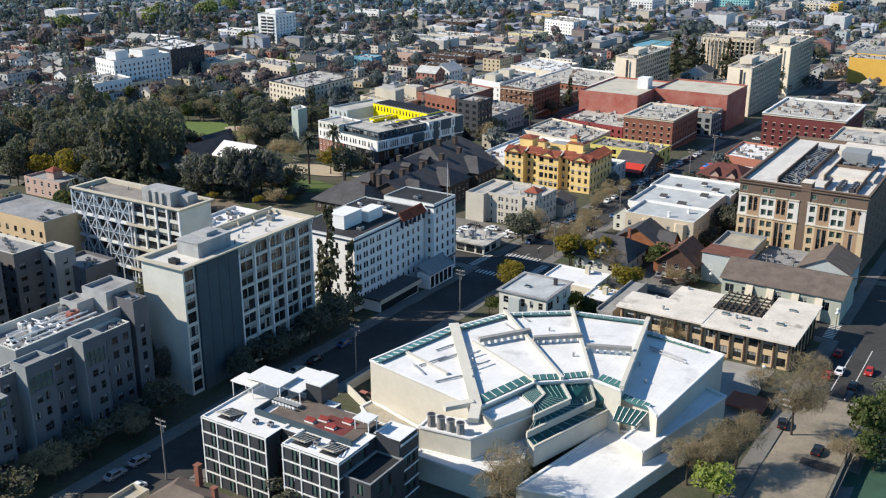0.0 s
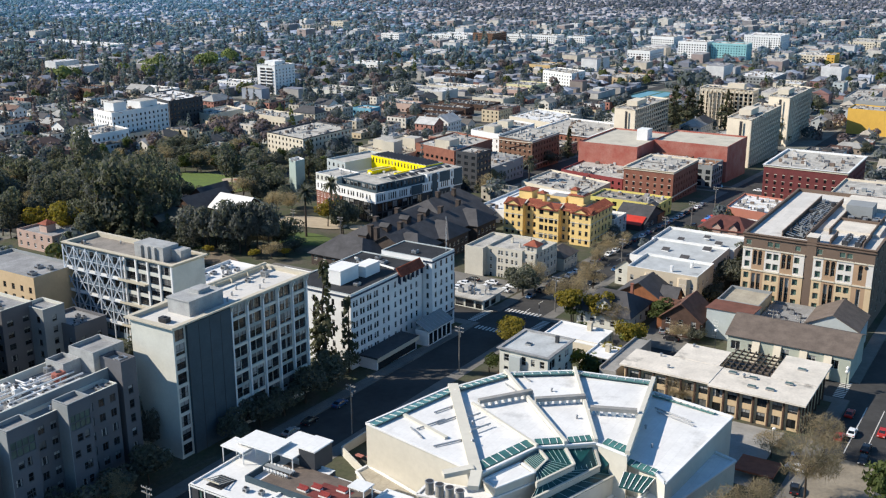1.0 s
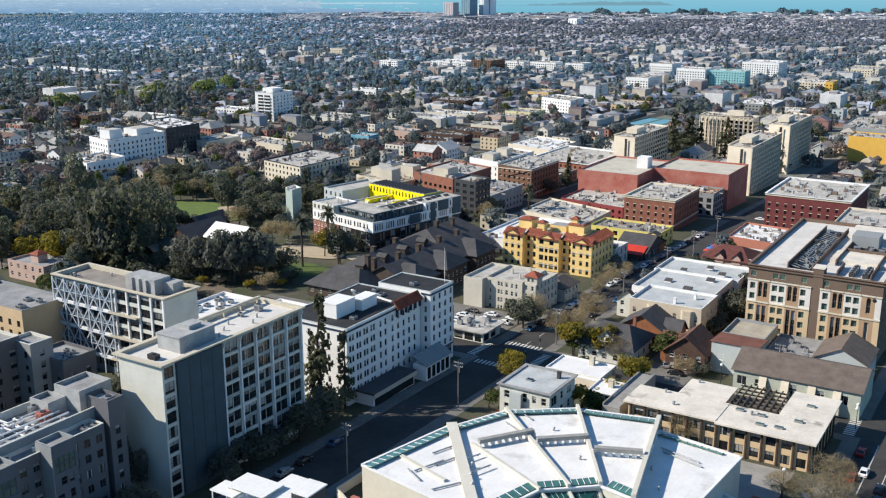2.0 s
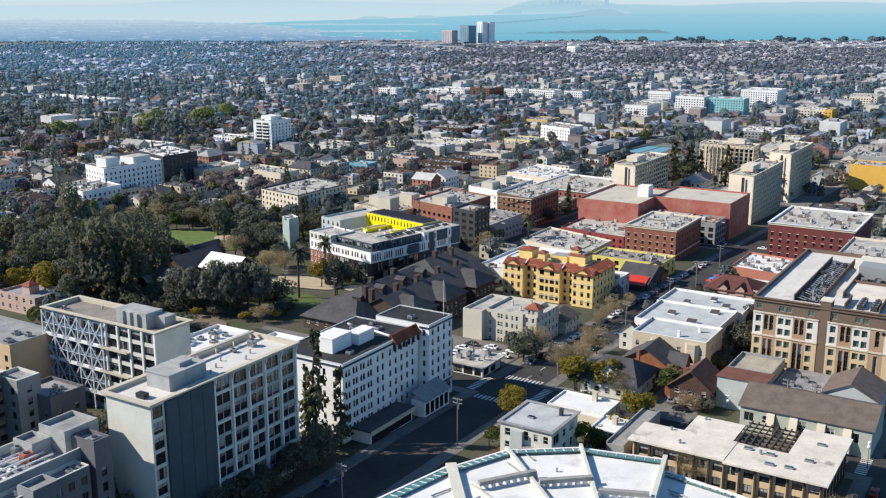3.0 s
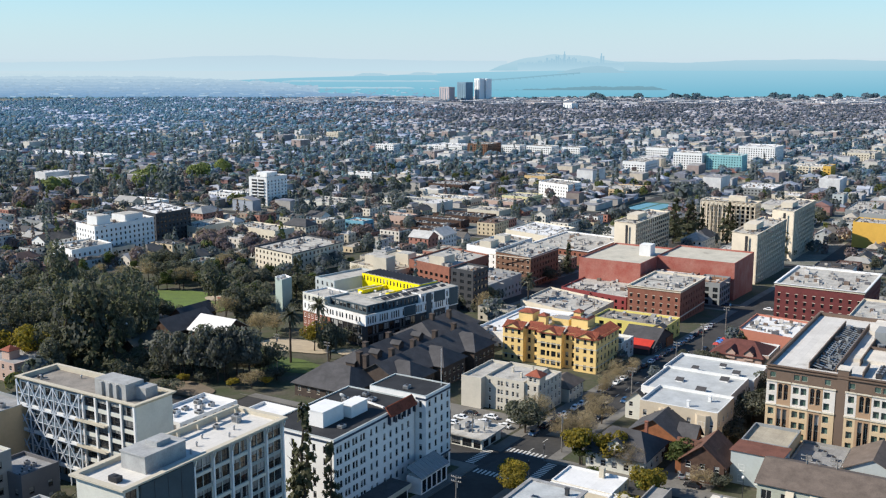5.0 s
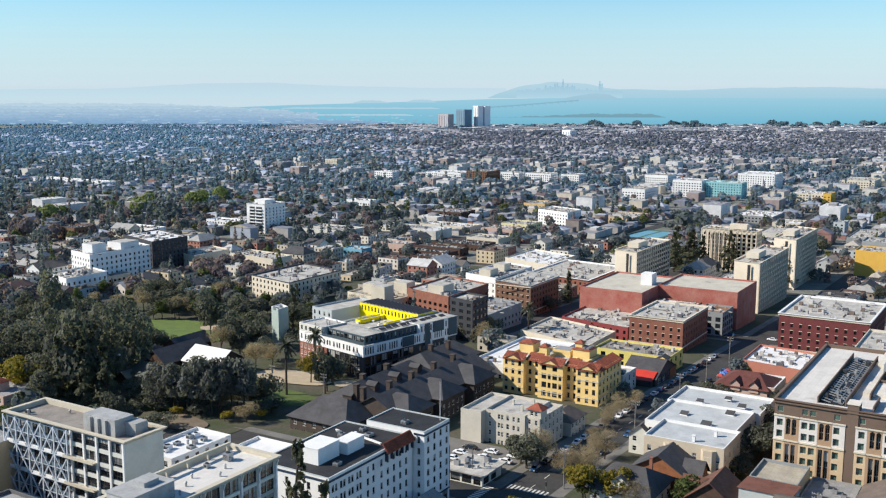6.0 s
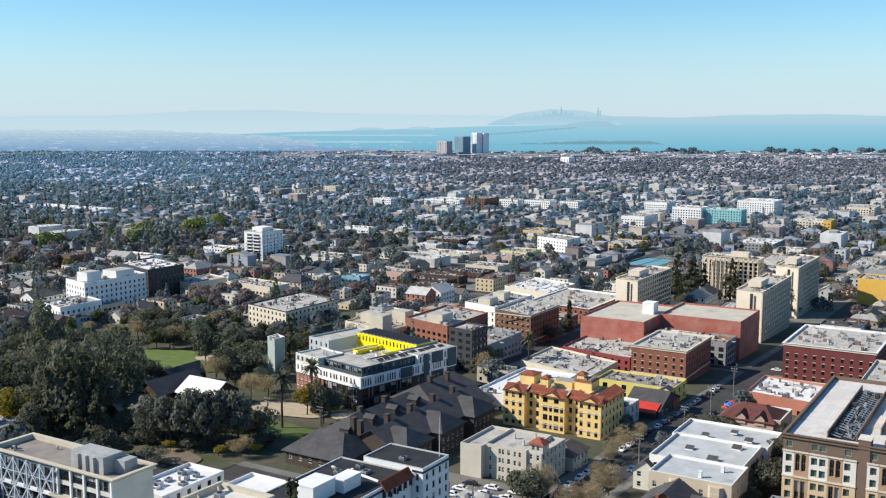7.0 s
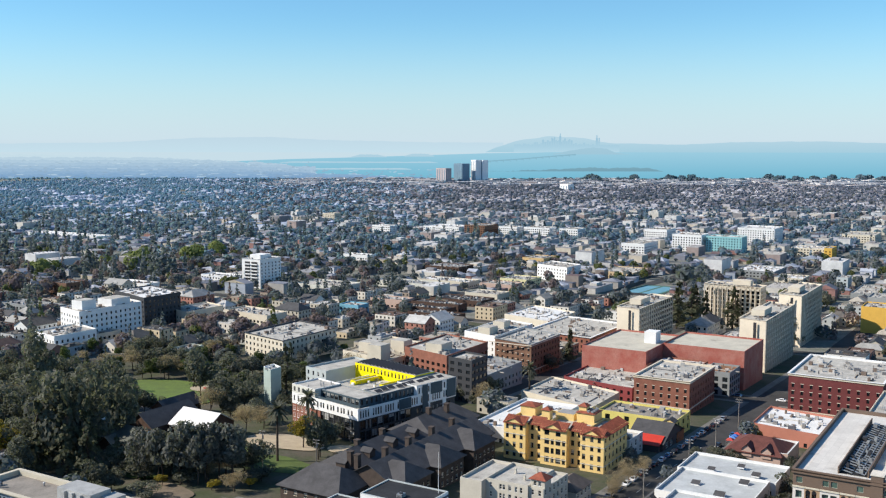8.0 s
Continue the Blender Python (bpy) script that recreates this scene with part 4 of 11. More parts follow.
# ---- dormitory with steel lattice ----
def lattice_building():
    gx, gy = 180.8, 195.9
    zb = gz(gx, gy)
    h = 26.0 - zb
    t = thing("lattice_building", G @ pose(gx, gy, zb), "concrete dormitory with pale steel cross bracing", "dormitory")
    lw, ls = 11.4, 42.6
    fe = []
    for r in range(7):
        z = h - 3.1 - 3.3 * r
        for b in range(5):
            fe += [(0.55 + 4.75 * b, z, 1.85, 1.9, "sash"), (2.7 + 4.75 * b, z, 1.85, 1.9, "sash")]
        for b in range(4):
            fe.append((24.85 + 4.5 * b, z, 3.4, 2.2, "grid"))
    block(t, 0, 0, lw, ls, 0, h, BLUE_PANEL, GRAVEL_ROOF, {"E": fe}, "grid", FRAME_D, cap=TAN_TRIM, coping=0.3, over=0.8, parapet=0.9)
    f = span((0, ls), (0, 0))
    for b in range(6):
        bm = boxes((0.05 + 4.75 * b, -1.25, -1, 0.40 + 4.75 * b, -0.95, h - 0.3))
        part("steel_post", bm, LATTICE, t, at=f)
    for b in range(5):
        for r in range(4):
            z1 = h - 0.4 - 6.6 * r
            z0, u = z1 - 6.6, 0.35 + 4.75 * b
            if z0 < -2:
                continue
            for p, q in (((u, -1.1, z0), (u + 4.5, -1.1, z1)), ((u, -1.2, z1), (u + 4.5, -1.2, z0))):
                bm = bmesh.new()
                beam(bm, p, q, 0.24)
                part("steel_brace", bm, LATTICE, t, at=f)
            part("ledge", boxes((u, -1.3, z0 - 0.12, u + 4.5, -0.003, z0 + 0.12)), LATTICE, t, at=f)
            part("ledge_panel", boxes((u + 1.0, -1.26, z0 + 0.123, u + 3.5, -0.9, z0 + 0.75)), WHITE_STUCCO, t, "white concrete planter on the ledge", at=f)
            part("tie_bar", boxes((u, -1.16, z0 + 3.22, u + 4.5, -1.04, z0 + 3.36)), LATTICE, t, at=f)
    part("side_wall", boxes((0.02, -0.08, -1, lw - 0.02, -0.003, h - 0.05)), PALE, t, "pale rendered end wall")
    for r in range(7):
        for b in range(4):
            part("spandrel", boxes((24.7 + 4.5 * b, -0.12, h - 4.15 - 3.3 * r, 28.5 + 4.5 * b, -0.004, h - 3.15 - 3.3 * r)), PALE, t, at=f)
    for b in range(5):
        part("pilaster", boxes((24.1 + 4.5 * b, -0.45, 0, 24.65 + 4.5 * b, -0.003, h - 0.2)), WHITE_STUCCO, t, at=f)
    for r in (1, 3, 5):
        part("balcony", boxes((22.9, -1.7, h - 3.6 - 3.3 * r, 33.4, -0.46, h - 3.3 - 3.3 * r), (22.9, -1.7, h - 3.297 - 3.3 * r, 33.4, -1.6, h - 2.9 - 3.3 * r)), TAN_TRIM, t, "cream concrete balcony", at=f)
    part("penthouse", boxes((2.6, 6.0, h - 0.9, 8.2, 17.0, h + 3.2), (5.5, 2.4, h - 0.9, 9.2, 5.997, h + 2.2)), CEMENT, t)
    for i in range(3):
        part("duct", boxes((1.9, 8.5 + i * 2.6, h - 0.9, 2.597, 9.7 + i * 2.6, h + 2.9)), CEMENT, t)
    claim(gx - 2, gy, lw + 2, ls)
    vent(gx + 3, gy + 38, 25.1, 0.3, 1.2)
    vent(gx + 9, gy + 30, 25.1)
    hvac(gx + 3.2, gy + 39, 25.1, 1.2, 0.8, 1.0, FRAME_D)


lattice_building()


# ---- white hotel ----
def hotel():
    gx, gy = 196.6, 150.0
    zb = 0.9
    h = 21.6 - zb
    t = thing("hotel", G @ pose(gx, gy, zb), "white six-storey hotel with navy cornice and red tiled eave", "hotel")
    fn = []
    for r in range(6):
        z = 2.9 + 2.85 * r
        fn += [(1.0 + 3.0 * c + k, z, 0.85, 1.55) for c in range(4) for k in (0, 1.15)]
        fn += [(14.0 + 2.2 * c, z, 0.85, 1.55) for c in range(2)] + [(19.4 + 2.6 * c, z, 0.9, 1.55) for c in range(5)]
    fe = [(2.0 + 3.1 * c, 2.9 + 2.85 * r, 0.9, 1.55) for c in range(6) for r in range(6)]
    block(t, 0, 0, 33.0, 20.5, 0, h, WHITE_STUCCO, BLACK_ROOF, {"N": fn, "E": fe}, "sash", FRAME_D, cap=GREY_BLUE, coping=0.05, over=0.05, parapet=0.22)
    fw = [(1.3 + 2.9 * c, 4.6 + 2.85 * r, 1.0, 1.6) for c in range(4) for r in range(6)]
    few = [(1.0 + 2.1 * c, 4.6 + 2.85 * r, 0.8, 1.5) for c in range(1) for r in range(6)]
    block(t, 33.4, -3.2, 45.2, 14.0, 0, h + 1.2, WHITE_STUCCO, BLACK_ROOF, {"N": fw + [(1.2 + 3.6 * c, 0.6, 2.6, 2.9, "pair") for c in range(3)], "E": [(14.2 + a, b, c, d) for a, b, c, d in few]}, "sash", FRAME_D, cap=GREY_BLUE, coping=0.05, over=0.05, parapet=0.22)
    part("cornice", boxes((-0.12, -0.12, h - 1.1, 32.9, -0.004, h - 0.6), (-0.12, -0.117, h - 1.1, -0.004, 20.5, h - 0.6)), BLUE_TRIM, t, "navy blue cornice band")
    for b in ((33.28, -3.32, h, 45.3, -3.204, h + 0.5), (33.28, -3.2, h, 33.397, -0.2, h + 0.5), (33.28, -3.32, 3.6, 45.3, -3.204, 4.0)):
        part("cornice", boxes(b), BLUE_TRIM, t, "navy blue cornice band")
    bm = bmesh.new()
    slope(bm, [(21.0, -1.1, h - 0.9), (32.7, -1.1, h - 0.9), (32.7, 0.5, h + 1.3), (21.0, 0.5, h + 1.3)], 0.2)
    for i in range(38):
        x = 21.1 + i * 0.31
        beam(bm, (x, -1.15, h - 0.82), (x, 0.5, h + 1.38), 0.16)
    part("tiled_eave", bm, TILE_RED, t, "red clay tile eave")
    for i in range(6):
        part("bracket", boxes((21.3 + 2.2 * i, -0.7, h - 3.0, 21.6 + 2.2 * i, -0.005, h - 1.05)), BLUE_TRIM, t)
    part("porch", boxes((24.6, -7.4, -1, 36.8, -3.22, 4.2)), WHITE_STUCCO, t, "white entrance porch with arches")
    bm = bmesh.new()
    slope(bm, [(24.2, -7.9, 4.3), (37.1, -7.9, 4.3), (37.1, -3.3, 6.4), (24.2, -3.3, 6.4)], 0.2)
    part("porch_roof", bm, GREY_PANEL, t, "dark slanted glazed porch roof")
    for i in range(9):
        bm = bmesh.new()
        beam(bm, (24.3 + 1.58 * i, -7.9, 4.35), (24.3 + 1.58 * i, -3.3, 6.45), 0.12)
        part("glazing_bar", bm, METAL, t)
    for i in range(5):
        part("porch_opening", boxes((25.2 + 2.3 * i, -7.46, 0.2, 26.8 + 2.3 * i, -7.403, 3.4)), GLASS, t)
    part("annex", boxes((3.0, -5.6, -1, 21.5, -0.004, 3.4)), WHITE_STUCCO, t)
    part("annex_awning", boxes((2.6, -6.2, 3.403, 21.9, -0.3, 3.9)), DARK_ROOF, t, "dark flat roof over the street")
    part("annex_fascia", boxes((2.5, -6.35, 2.7, 22.0, -6.203, 3.8)), TAN_TRIM, t, "cream fascia")
    part("shopfront", boxes((3.6, -5.66, 0.2, 21.0, -5.603, 2.5)), GLASS, t)
    for x0, y0, x1, y1, z in ((5.2, 7.0, 13.0, 12.5, 3.4), (14.0, 5.4, 20.5, 9.0, 2.6)):
        part("penthouse", boxes((x0, y0, h - 0.9, x1, y1, h + z), (x0 - 0.1, y0 - 0.1, h + z + 0.003, x1 + 0.1, y1 + 0.1, h + z + 0.25)), WHITE_STUCCO, t)
    part("sign", boxes((45.3, -2.8, 4.5, 46.2, -2.4, 14.5)), BLUE_TRIM, t, "tall dark blade sign")
    bm = bmesh.new()
    rod(bm, (43.5, -1.5, h + 0.9), (43.5, -1.5, h + 11.0), 0.09, 0.04)
    part("flagpole", bm, FRAME_W, t)
    claim(gx, gy - 11, 46, 31)
    for x, y, s in ((7, 3.0, 1.8), (16, 12, 1.6), (19.5, 11, 1.8), (26, 8, 2.2), (29, 12, 1.5), (36, 4, 1.8), (23, 14, 1.6)):
        hvac(gx + x, gy + y, 20.7 if x < 33 else 22.0, s, s * 0.8, 1.4)
    d = thing("roof_duct", G @ pose(gx + 26, gy + 12, 20.7), "white bent duct on the hotel roof", "duct")
    bm = bmesh.new()
    beam(bm, (0, 0, 0.8), (-2, -9, 0.8), 0.5)
    beam(bm, (0, 0, 0), (0, 0, 1.6), 0.6)
    part("pipe", bm, FRAME_W, d)
    d = thing("satellite_dish", G @ pose(gx + 24, gy + 15.5, 20.7), "white satellite dish on a roof", "dish")
    bm = bmesh.new()
    bmesh.ops.create_uvsphere(bm, u_segments=14, v_segments=7, radius=1.0)
    bmesh.ops.delete(bm, geom=[v for v in bm.verts if v.co.z > 0.05], context="VERTS")
    bmesh.ops.scale(bm, vec=(1, 1, 0.45), verts=bm.verts)
    bmesh.ops.rotate(bm, matrix=Matrix.Rotation(radians(50), 3, "Y"), verts=bm.verts)
    bmesh.ops.translate(bm, vec=(0, 0, 1.8), verts=bm.verts)
    bmesh.ops.solidify(bm, geom=bm.faces[:], thickness=0.05)
    part("bowl", bm, FRAME_W, d)
    bm = bmesh.new()
    rod(bm, (0, 0, 0), (0, 0, 1.6), 0.08)
    part("mast", bm, METAL, d)


hotel()


# ---- grey apartments across the avenue ----
BAY_GREY = paint("slate_grey_render", (0.13, 0.135, 0.15))


def grey_apartments():
    gx, gy = 97.0, 153.6
    zb = 2.0
    t = thing("apartment_building", G @ pose(gx, gy, zb), "grey six-storey apartment block with glazed corner bays", "apartment building")
    block(t, 0, 2.2, 30.5, 6.4, 0, 20.4, MAUVE, GREY_ROOF, {"N": rows_of(30.5, 20.4, 11, 6, 1.4, 1.7, 1.2, 3.15), "E": rows_of(4.2, 20.4, 1, 6, 1.4, 1.7, 1.2, 3.15)}, "pair", MAUVE, cap=PALE)
    block(t, 6.8, 6.4, 35.5, 19.5, 0, 22.2, GREY_PANEL, GREY_ROOF, {}, "pair", FRAME_D, cap=PALE, parapet=1.6)
    for x0, x1 in ((-5.5, -0.6), (3.6, 9.4), (16.4, 21.6)):
        fb = [(0.6 + ((r * 7 + int(x1)) % 3) * 0.9, 1.2 + 3.15 * r, 1.3, 1.5) for r in range(5)] + [(3.2, 1.2 + 3.15 * r, 1.1, 1.7) for r in range(5)] + [(0.35 + (x1 - x0 - 0.7) * k / 4 + 0.04, v, (x1 - x0 - 0.7) / 4 - 0.08, 1.5, "teal") for k in range(4) for v in (16.4, 18.0)]
        block(t, x0, -0.8, x1, 3.6, 0, 22.0 - (4.0 if x0 < 0 else 0), BAY_GREY, GREY_ROOF, {"N": fb, "E": []}, "sash", BAY_GREY, cap=GREY_PANEL)
        part("side_wall", boxes((x0 - 0.14, -0.9, 0, x0 - 0.004, 3.5, 21.9 - (4.0 if x0 < 0 else 0))), GREY_PANEL, t, "grey rendered side wall")
    block(t, 32.0, 2.4, 35.8, 8.6, 0, 24.2, MAUVE, LIGHT_ROOF, {"N": rows_of(3.8, 24.2, 1, 6, 1.2, 1.7, 1.2, 3.15)}, "sash", FRAME_D, cap=MAUVE)
    block(t, 30.8, 9.0, 38.6, 16.5, 0, 25.2, CEMENT, GREY_ROOF, {}, cap=CEMENT)
    block(t, 26.5, 13.0, 30.7, 18.5, 0, 23.4, CEMENT, GREY_ROOF, {}, cap=CEMENT)
    claim(gx - 8, gy - 1, 46, 22)
    r = random.Random(4)
    for i in range(26):
        hvac(gx + 8.2 + r.uniform(0, 24), gy + 7.2 + r.uniform(0, 10), 22.6, r.uniform(0.6, 2.2), r.uniform(0.5, 1.4), r.uniform(0.5, 1.9), WHITE_STUCCO if i % 3 else METAL)
    hvac(gx + 24, gy + 12, 22.6, 2.2, 1.6, 1.8, RED_PAINT)
    for i in range(14):
        hvac(gx + r.uniform(1, 30), gy + r.uniform(2.8, 5.2), 21.7, r.uniform(0.4, 1.2), r.uniform(0.4, 0.9), r.uniform(0.4, 1.0), WHITE_STUCCO if i % 2 else METAL)
    for i in range(6):
        p = thing("roof_pipe", G @ pose(gx + 9 + r.uniform(0, 3), gy + 8 + i * 1.5, 22.6 + r.uniform(0.3, 1.3)), "long silver pipe along the roof", "pipe", "roof pipes")
        bm = bmesh.new()
        rod(bm, (0, 0, 0.35), (17, 0, 0.35), 0.2)
        rod(bm, (8, 0, 0.35), (8, 3.0, 0.35), 0.16)
        part("tube", bm, WHITE_STUCCO, p)
        part("stand", boxes((1, -0.1, -1.3, 1.2, 0.1, 0.25), (15, -0.1, -1.3, 15.2, 0.1, 0.25)), METAL, p)
    hvac(gx + 32.6, gy + 3.4, 25.5, 2.2, 1.6, 0.9)


grey_apartments()
simple("apartment_building", 145.6, 219, 9, 30, 19.8, MAUVE, GREY_ROOF, "dim grey apartment block with glazed bays", ww=1.8, trim=FRAME_D, style="grid", cap=PALE)
simple("apartment_building", 153.5, 213.6, 6.4, 8.4, 18.7, GREY_PANEL, GREY_ROOF, "narrow grey stucco apartment wing", trim=FRAME_D, cap=PALE)
simple("apartment_building", 158.5, 208.6, 10, 12.5, 13.7, MAUVE, GREY_ROOF, "low mauve grey apartment wing", trim=FRAME_D, cap=MAUVE)
simple("apartment_building", 168.0, 236.5, 15, 30, 19.2, TAN, GREY_ROOF, "tan stucco apartment block with a grey roof", blankN=True, trim=FRAME_D, cap=GREY_PANEL)
# added block, out of view, that keeps sun off the east walls nearby
simple("apartment_building", 96, 210, 40, 62, 28.0, MAUVE, GREY_ROOF, "added out-of-view block shading the grey apartments", ww=1.8, trim=FRAME_D, cap=MAUVE)
for i in range(7):
    hvac(147 + (i % 4) * 1.6, 221 + i * 3.4, 19.1, 1.1, 1.0, 0.9)
    hvac(159.5 + (i % 3) * 2.4, 210 + (i % 4) * 2.4, 13.0, 1.2, 0.9, 0.8)
hvac(170, 240, 18.5, 2.0, 2.0, 0.9), hvac(175, 244, 18.5, 2.0, 1.6, 0.9), hvac(176, 240, 18.5, 1.4, 1.4, 1.1)


# ---- dark framed apartments with roof terrace ----
def terrace_apartments():
    gx, gy = 114.6, 87.0
    zb = 2.0
    h = 14.0
    t = thing("apartment_building", G @ pose(gx, gy, zb), "charcoal panel apartment block with white bands and roof deck", "apartment building")

    def teal(width, n, floors=5):
        out = []
        for r in range(floors):
            for c in range(n):
                u = width * (c + 0.5) / n
                k = -1.0 if (r * 3 + c * 2) % 5 < 2 else 0.1
                out.append((u + k, 0.35 + 2.75 * r, 0.85, 2.15, "teal"))
                out.append((u + k + 0.9, 0.35 + 2.75 * r, 0.5, 2.15, "teal" if (r + c) % 3 == 0 else "sash"))
        return out

    block(t, 0, 21.0, 17.0, 36.4, 0, h, DARK_PANEL, WHITE_ROOF, {"E": teal(15.4, 4), "N": teal(17, 3)}, "sash", FRAME_D, parapet=0.25, coping=0.1)
    block(t, 0.2, 5.2, 10.88, 17.6, 0, h, DARK_PANEL, WHITE_ROOF, {"E": teal(12.4, 3), "N": teal(8.2, 2)}, "sash", FRAME_D, parapet=0.25, coping=0.1)
    block(t, 4.2, 17.6, 17.0, 21.0, 0, h, DARK_PANEL, WHITE_ROOF, {}, parapet=0.25, coping=0.1)
    block(t, 10.9, 0.2, 16.6, 17.6, 0, h - 0.9, DARK_PANEL, BROWN_ROOF, {"N": teal(5.7, 2)}, "sash", FRAME_D, parapet=0.2, coping=0.1)
    block(t, 1.0, -0.6, 10.89, 5.19, 0, h - 2.7, DARK_PANEL, BLACK_ROOF, {"N": teal(7.4, 2, 4), "E": teal(5.8, 1, 4)}, "sash", FRAME_D, parapet=0.3, coping=0.12, cap=GREY_PANEL)
    bm = bmesh.new()
    prism(bm, [(10.6, 0.2), (10.89, 0.2), (10.89, 5.1), (10.6, 5.1)], h - 2.6, [h - 0.2, h - 0.2, h + 1.0, h + 1.0])
    part("deck_wall", bm, DARK_PANEL, t)
    block(t, 11.2, 0.4, 16.4, 6.0, h - 0.9, h + 0.2, DARK_PANEL, WHITE_ROOF, {}, parapet=0.2, coping=0.1)
    for r in range(5):
        z = 2.75 * r + 2.75
        for a in ((-0.14, 20.95, -0.004, 36.5), (0.06, 5.1, 0.196, 17.65)):
            part("white_band", boxes((a[0], a[1], z - 0.13, a[2], a[3], z + 0.13)), FRAME_W, t)
        part("white_band", boxes((0.2, 5.06, z - 0.13, 8.45, 5.196, z + 0.13)), FRAME_W, t)
        part("white_band", boxes((10.9, 0.06, z - 0.33, 16.6, 0.196, z - 0.1)), FRAME_W, t)
    for y in (21.0, 24.9, 28.7, 32.6, 36.2):
        part("white_post", boxes((-0.15, y, 0, -0.005, y + 0.25, h)), FRAME_W, t)
    for y in (5.2, 9.3, 13.4, 17.3):
        part("white_post", boxes((0.05, y, 0, 0.195, y + 0.25, h)), FRAME_W, t)
    part("stair_tower", boxes((15.0, 20.6, h - 0.3, 20.0, 24.2, h + 3.6)), DARK_PANEL, t, "black stair tower")
    part("stair_roof", boxes((14.8, 20.4, h + 3.603, 20.2, 24.4, h + 3.85)), WHITE_ROOF, t)
    for x0, y0, x1, y1, z in ((11.5, 27.5, 17.0, 36.0, 3.0), (10.0, 33.0, 14.0, 38.5, 2.2), (13.0, 24.0, 22.0, 30.0, 2.2), (10.5, 6.5, 13.5, 10.0, 2.2)):
        part("canopy", boxes((x0, y0, h + z, x1, y1, h + z + 0.22)), FRAME_W, t, "white flat canopy")
        for px, py in ((x0 + 0.3, y0 + 0.3), (x1 - 0.3, y1 - 0.3), (x0 + 0.3, y1 - 0.3), (x1 - 0.3, y0 + 0.3)):
            part("canopy_post", boxes((px - 0.08, py - 0.08, h - 1.0, px + 0.08, py + 0.08, h + z - 0.003)), FRAME_W, t)
    part("deck_wall", boxes((6.0, 7.0, h - 0.3, 6.3, 29.0, h + 0.9), (6.3, 28.7, h - 0.3, 15.0, 29.0, h + 0.9)), SLATE, t)
    part("lounge_rug", boxes((7.5, 10.0, h + 0.163, 12.5, 16.5, h + 0.18)), mat("red_rug", (0.19, 0.05, 0.045), 0.95, 0.2, 0.8), t, "red lounge floor on the deck")
    part("deck", boxes((6.4, 7.5, h + 0.1, 15.0, 26.5, h + 0.16)), BROWN_ROOF, t, "brown roof deck")
    for y in (7.0, 13.2, 30.5):
        # black sheet on the roof paints the shade of a sunken patio
        part("patio", boxes((1.6, y, h - 0.24, 5.6, y + 3.6, h - 0.2)), BLACK_ROOF, t, "dark sheet painting the shade of a sunken patio")
        for i in range(6):
            bm = bmesh.new()
            beam(bm, (1.3, y + 0.2 + i * 0.65, h + 0.9), (5.4, y + 0.2 + i * 0.65, h - 0.1), 0.14)
            part("trellis_bar", bm, LIGHT_ROOF, t)
        part("trellis_rail", boxes((1.2, y, h + 0.95, 1.4, y + 3.7, h + 1.1)), TAN_TRIM, t)
    claim(gx - 2, gy - 2, 24, 40)
    tb = thing("dining_table", G @ pose(gx + 10.6, gy + 22.6, zb + h + 0.16), "long white roof terrace table", "table")
    part("tabletop", boxes((0, 0, 0.7, 1.0, 6.0, 0.76)), GREY_PANEL, tb)
    for x, y in ((0.1, 0.2), (0.8, 0.2), (0.1, 5.7), (0.8, 5.7)):
        part("leg", boxes((x, y, 0, x + 0.1, y + 0.1, 0.697)), METAL, tb)
    first = None
    for i in range(7):
        for s in (-0.75, 1.25):
            m = G @ pose(gx + 10.6 + s, gy + 22.9 + i * 0.8, zb + h + 0.16)
            if first is None:
                first = thing("terrace_chair", m, "white terrace chair beside the long table", "chair", "terrace chairs")
                part("seat", boxes((0, 0, 0.42, 0.5, 0.5, 0.48)), FRAME_W, first)
                part("backrest", boxes((0, 0, 0.483, 0.06, 0.5, 0.95)), FRAME_W, first)
                for x, y in ((0.02, 0.02), (0.43, 0.02), (0.02, 0.43), (0.43, 0.43)):
                    part("leg", boxes((x, y, 0, x + 0.05, y + 0.05, 0.417)), FRAME_W, first)
            else:
                copy_thing(first, m)
    red = mat("red_cushion", (0.30, 0.055, 0.05), 0.9, 0.15, 1.0)
    for x, y in ((8.2, 12.5), (9.6, 15.2), (11.2, 11.0), (8.0, 17.0)):
        s = thing("terrace_sofa", G @ pose(gx + x, gy + y, zb + h + 0.16), "red cushioned low terrace sofa", "sofa", "terrace sofas")
        part("base", boxes((0, 0, 0, 0.9, 2.0, 0.3)), FRAME_W, s)
        part("cushion", boxes((0.05, 0.05, 0.303, 0.85, 1.95, 0.5)), red, s)
        part("backrest", boxes((0.75, 0.0, 0.503, 0.9, 2.0, 0.85)), red, s)
    for x, y in ((3.0, 26.0), (3.6, 23.0), (3.0, 12.0), (4.2, 9.5)):
        hvac(gx + x, gy + y, zb + h - 0.25, 0.9, 0.9, 0.8)


terrace_apartments()


# ---- old houses in front of the framed apartments ----
t = thing("house", G @ pose(98.0, 108.0, 2.0), "house with a mossy brown hipped roof and brick chimney", "house")
gabled(t, 0, 0, 9.0, 14.0, 5.6, 7.8, "y", CREAM, BROWN_ROOF, hip=4.0, over=0.6)
chimney(t, 8.4, 8.6, 4.0, 10.2, BRICK, 1.0)
chimney(t, 6.0, 2.5, 5.0, 9.0, BRICK, 0.9)
claim(97, 107, 11, 16)
t = thing("house", G @ pose(94.0, 120.5, 2.0), "low house with a tan flat roof", "house")
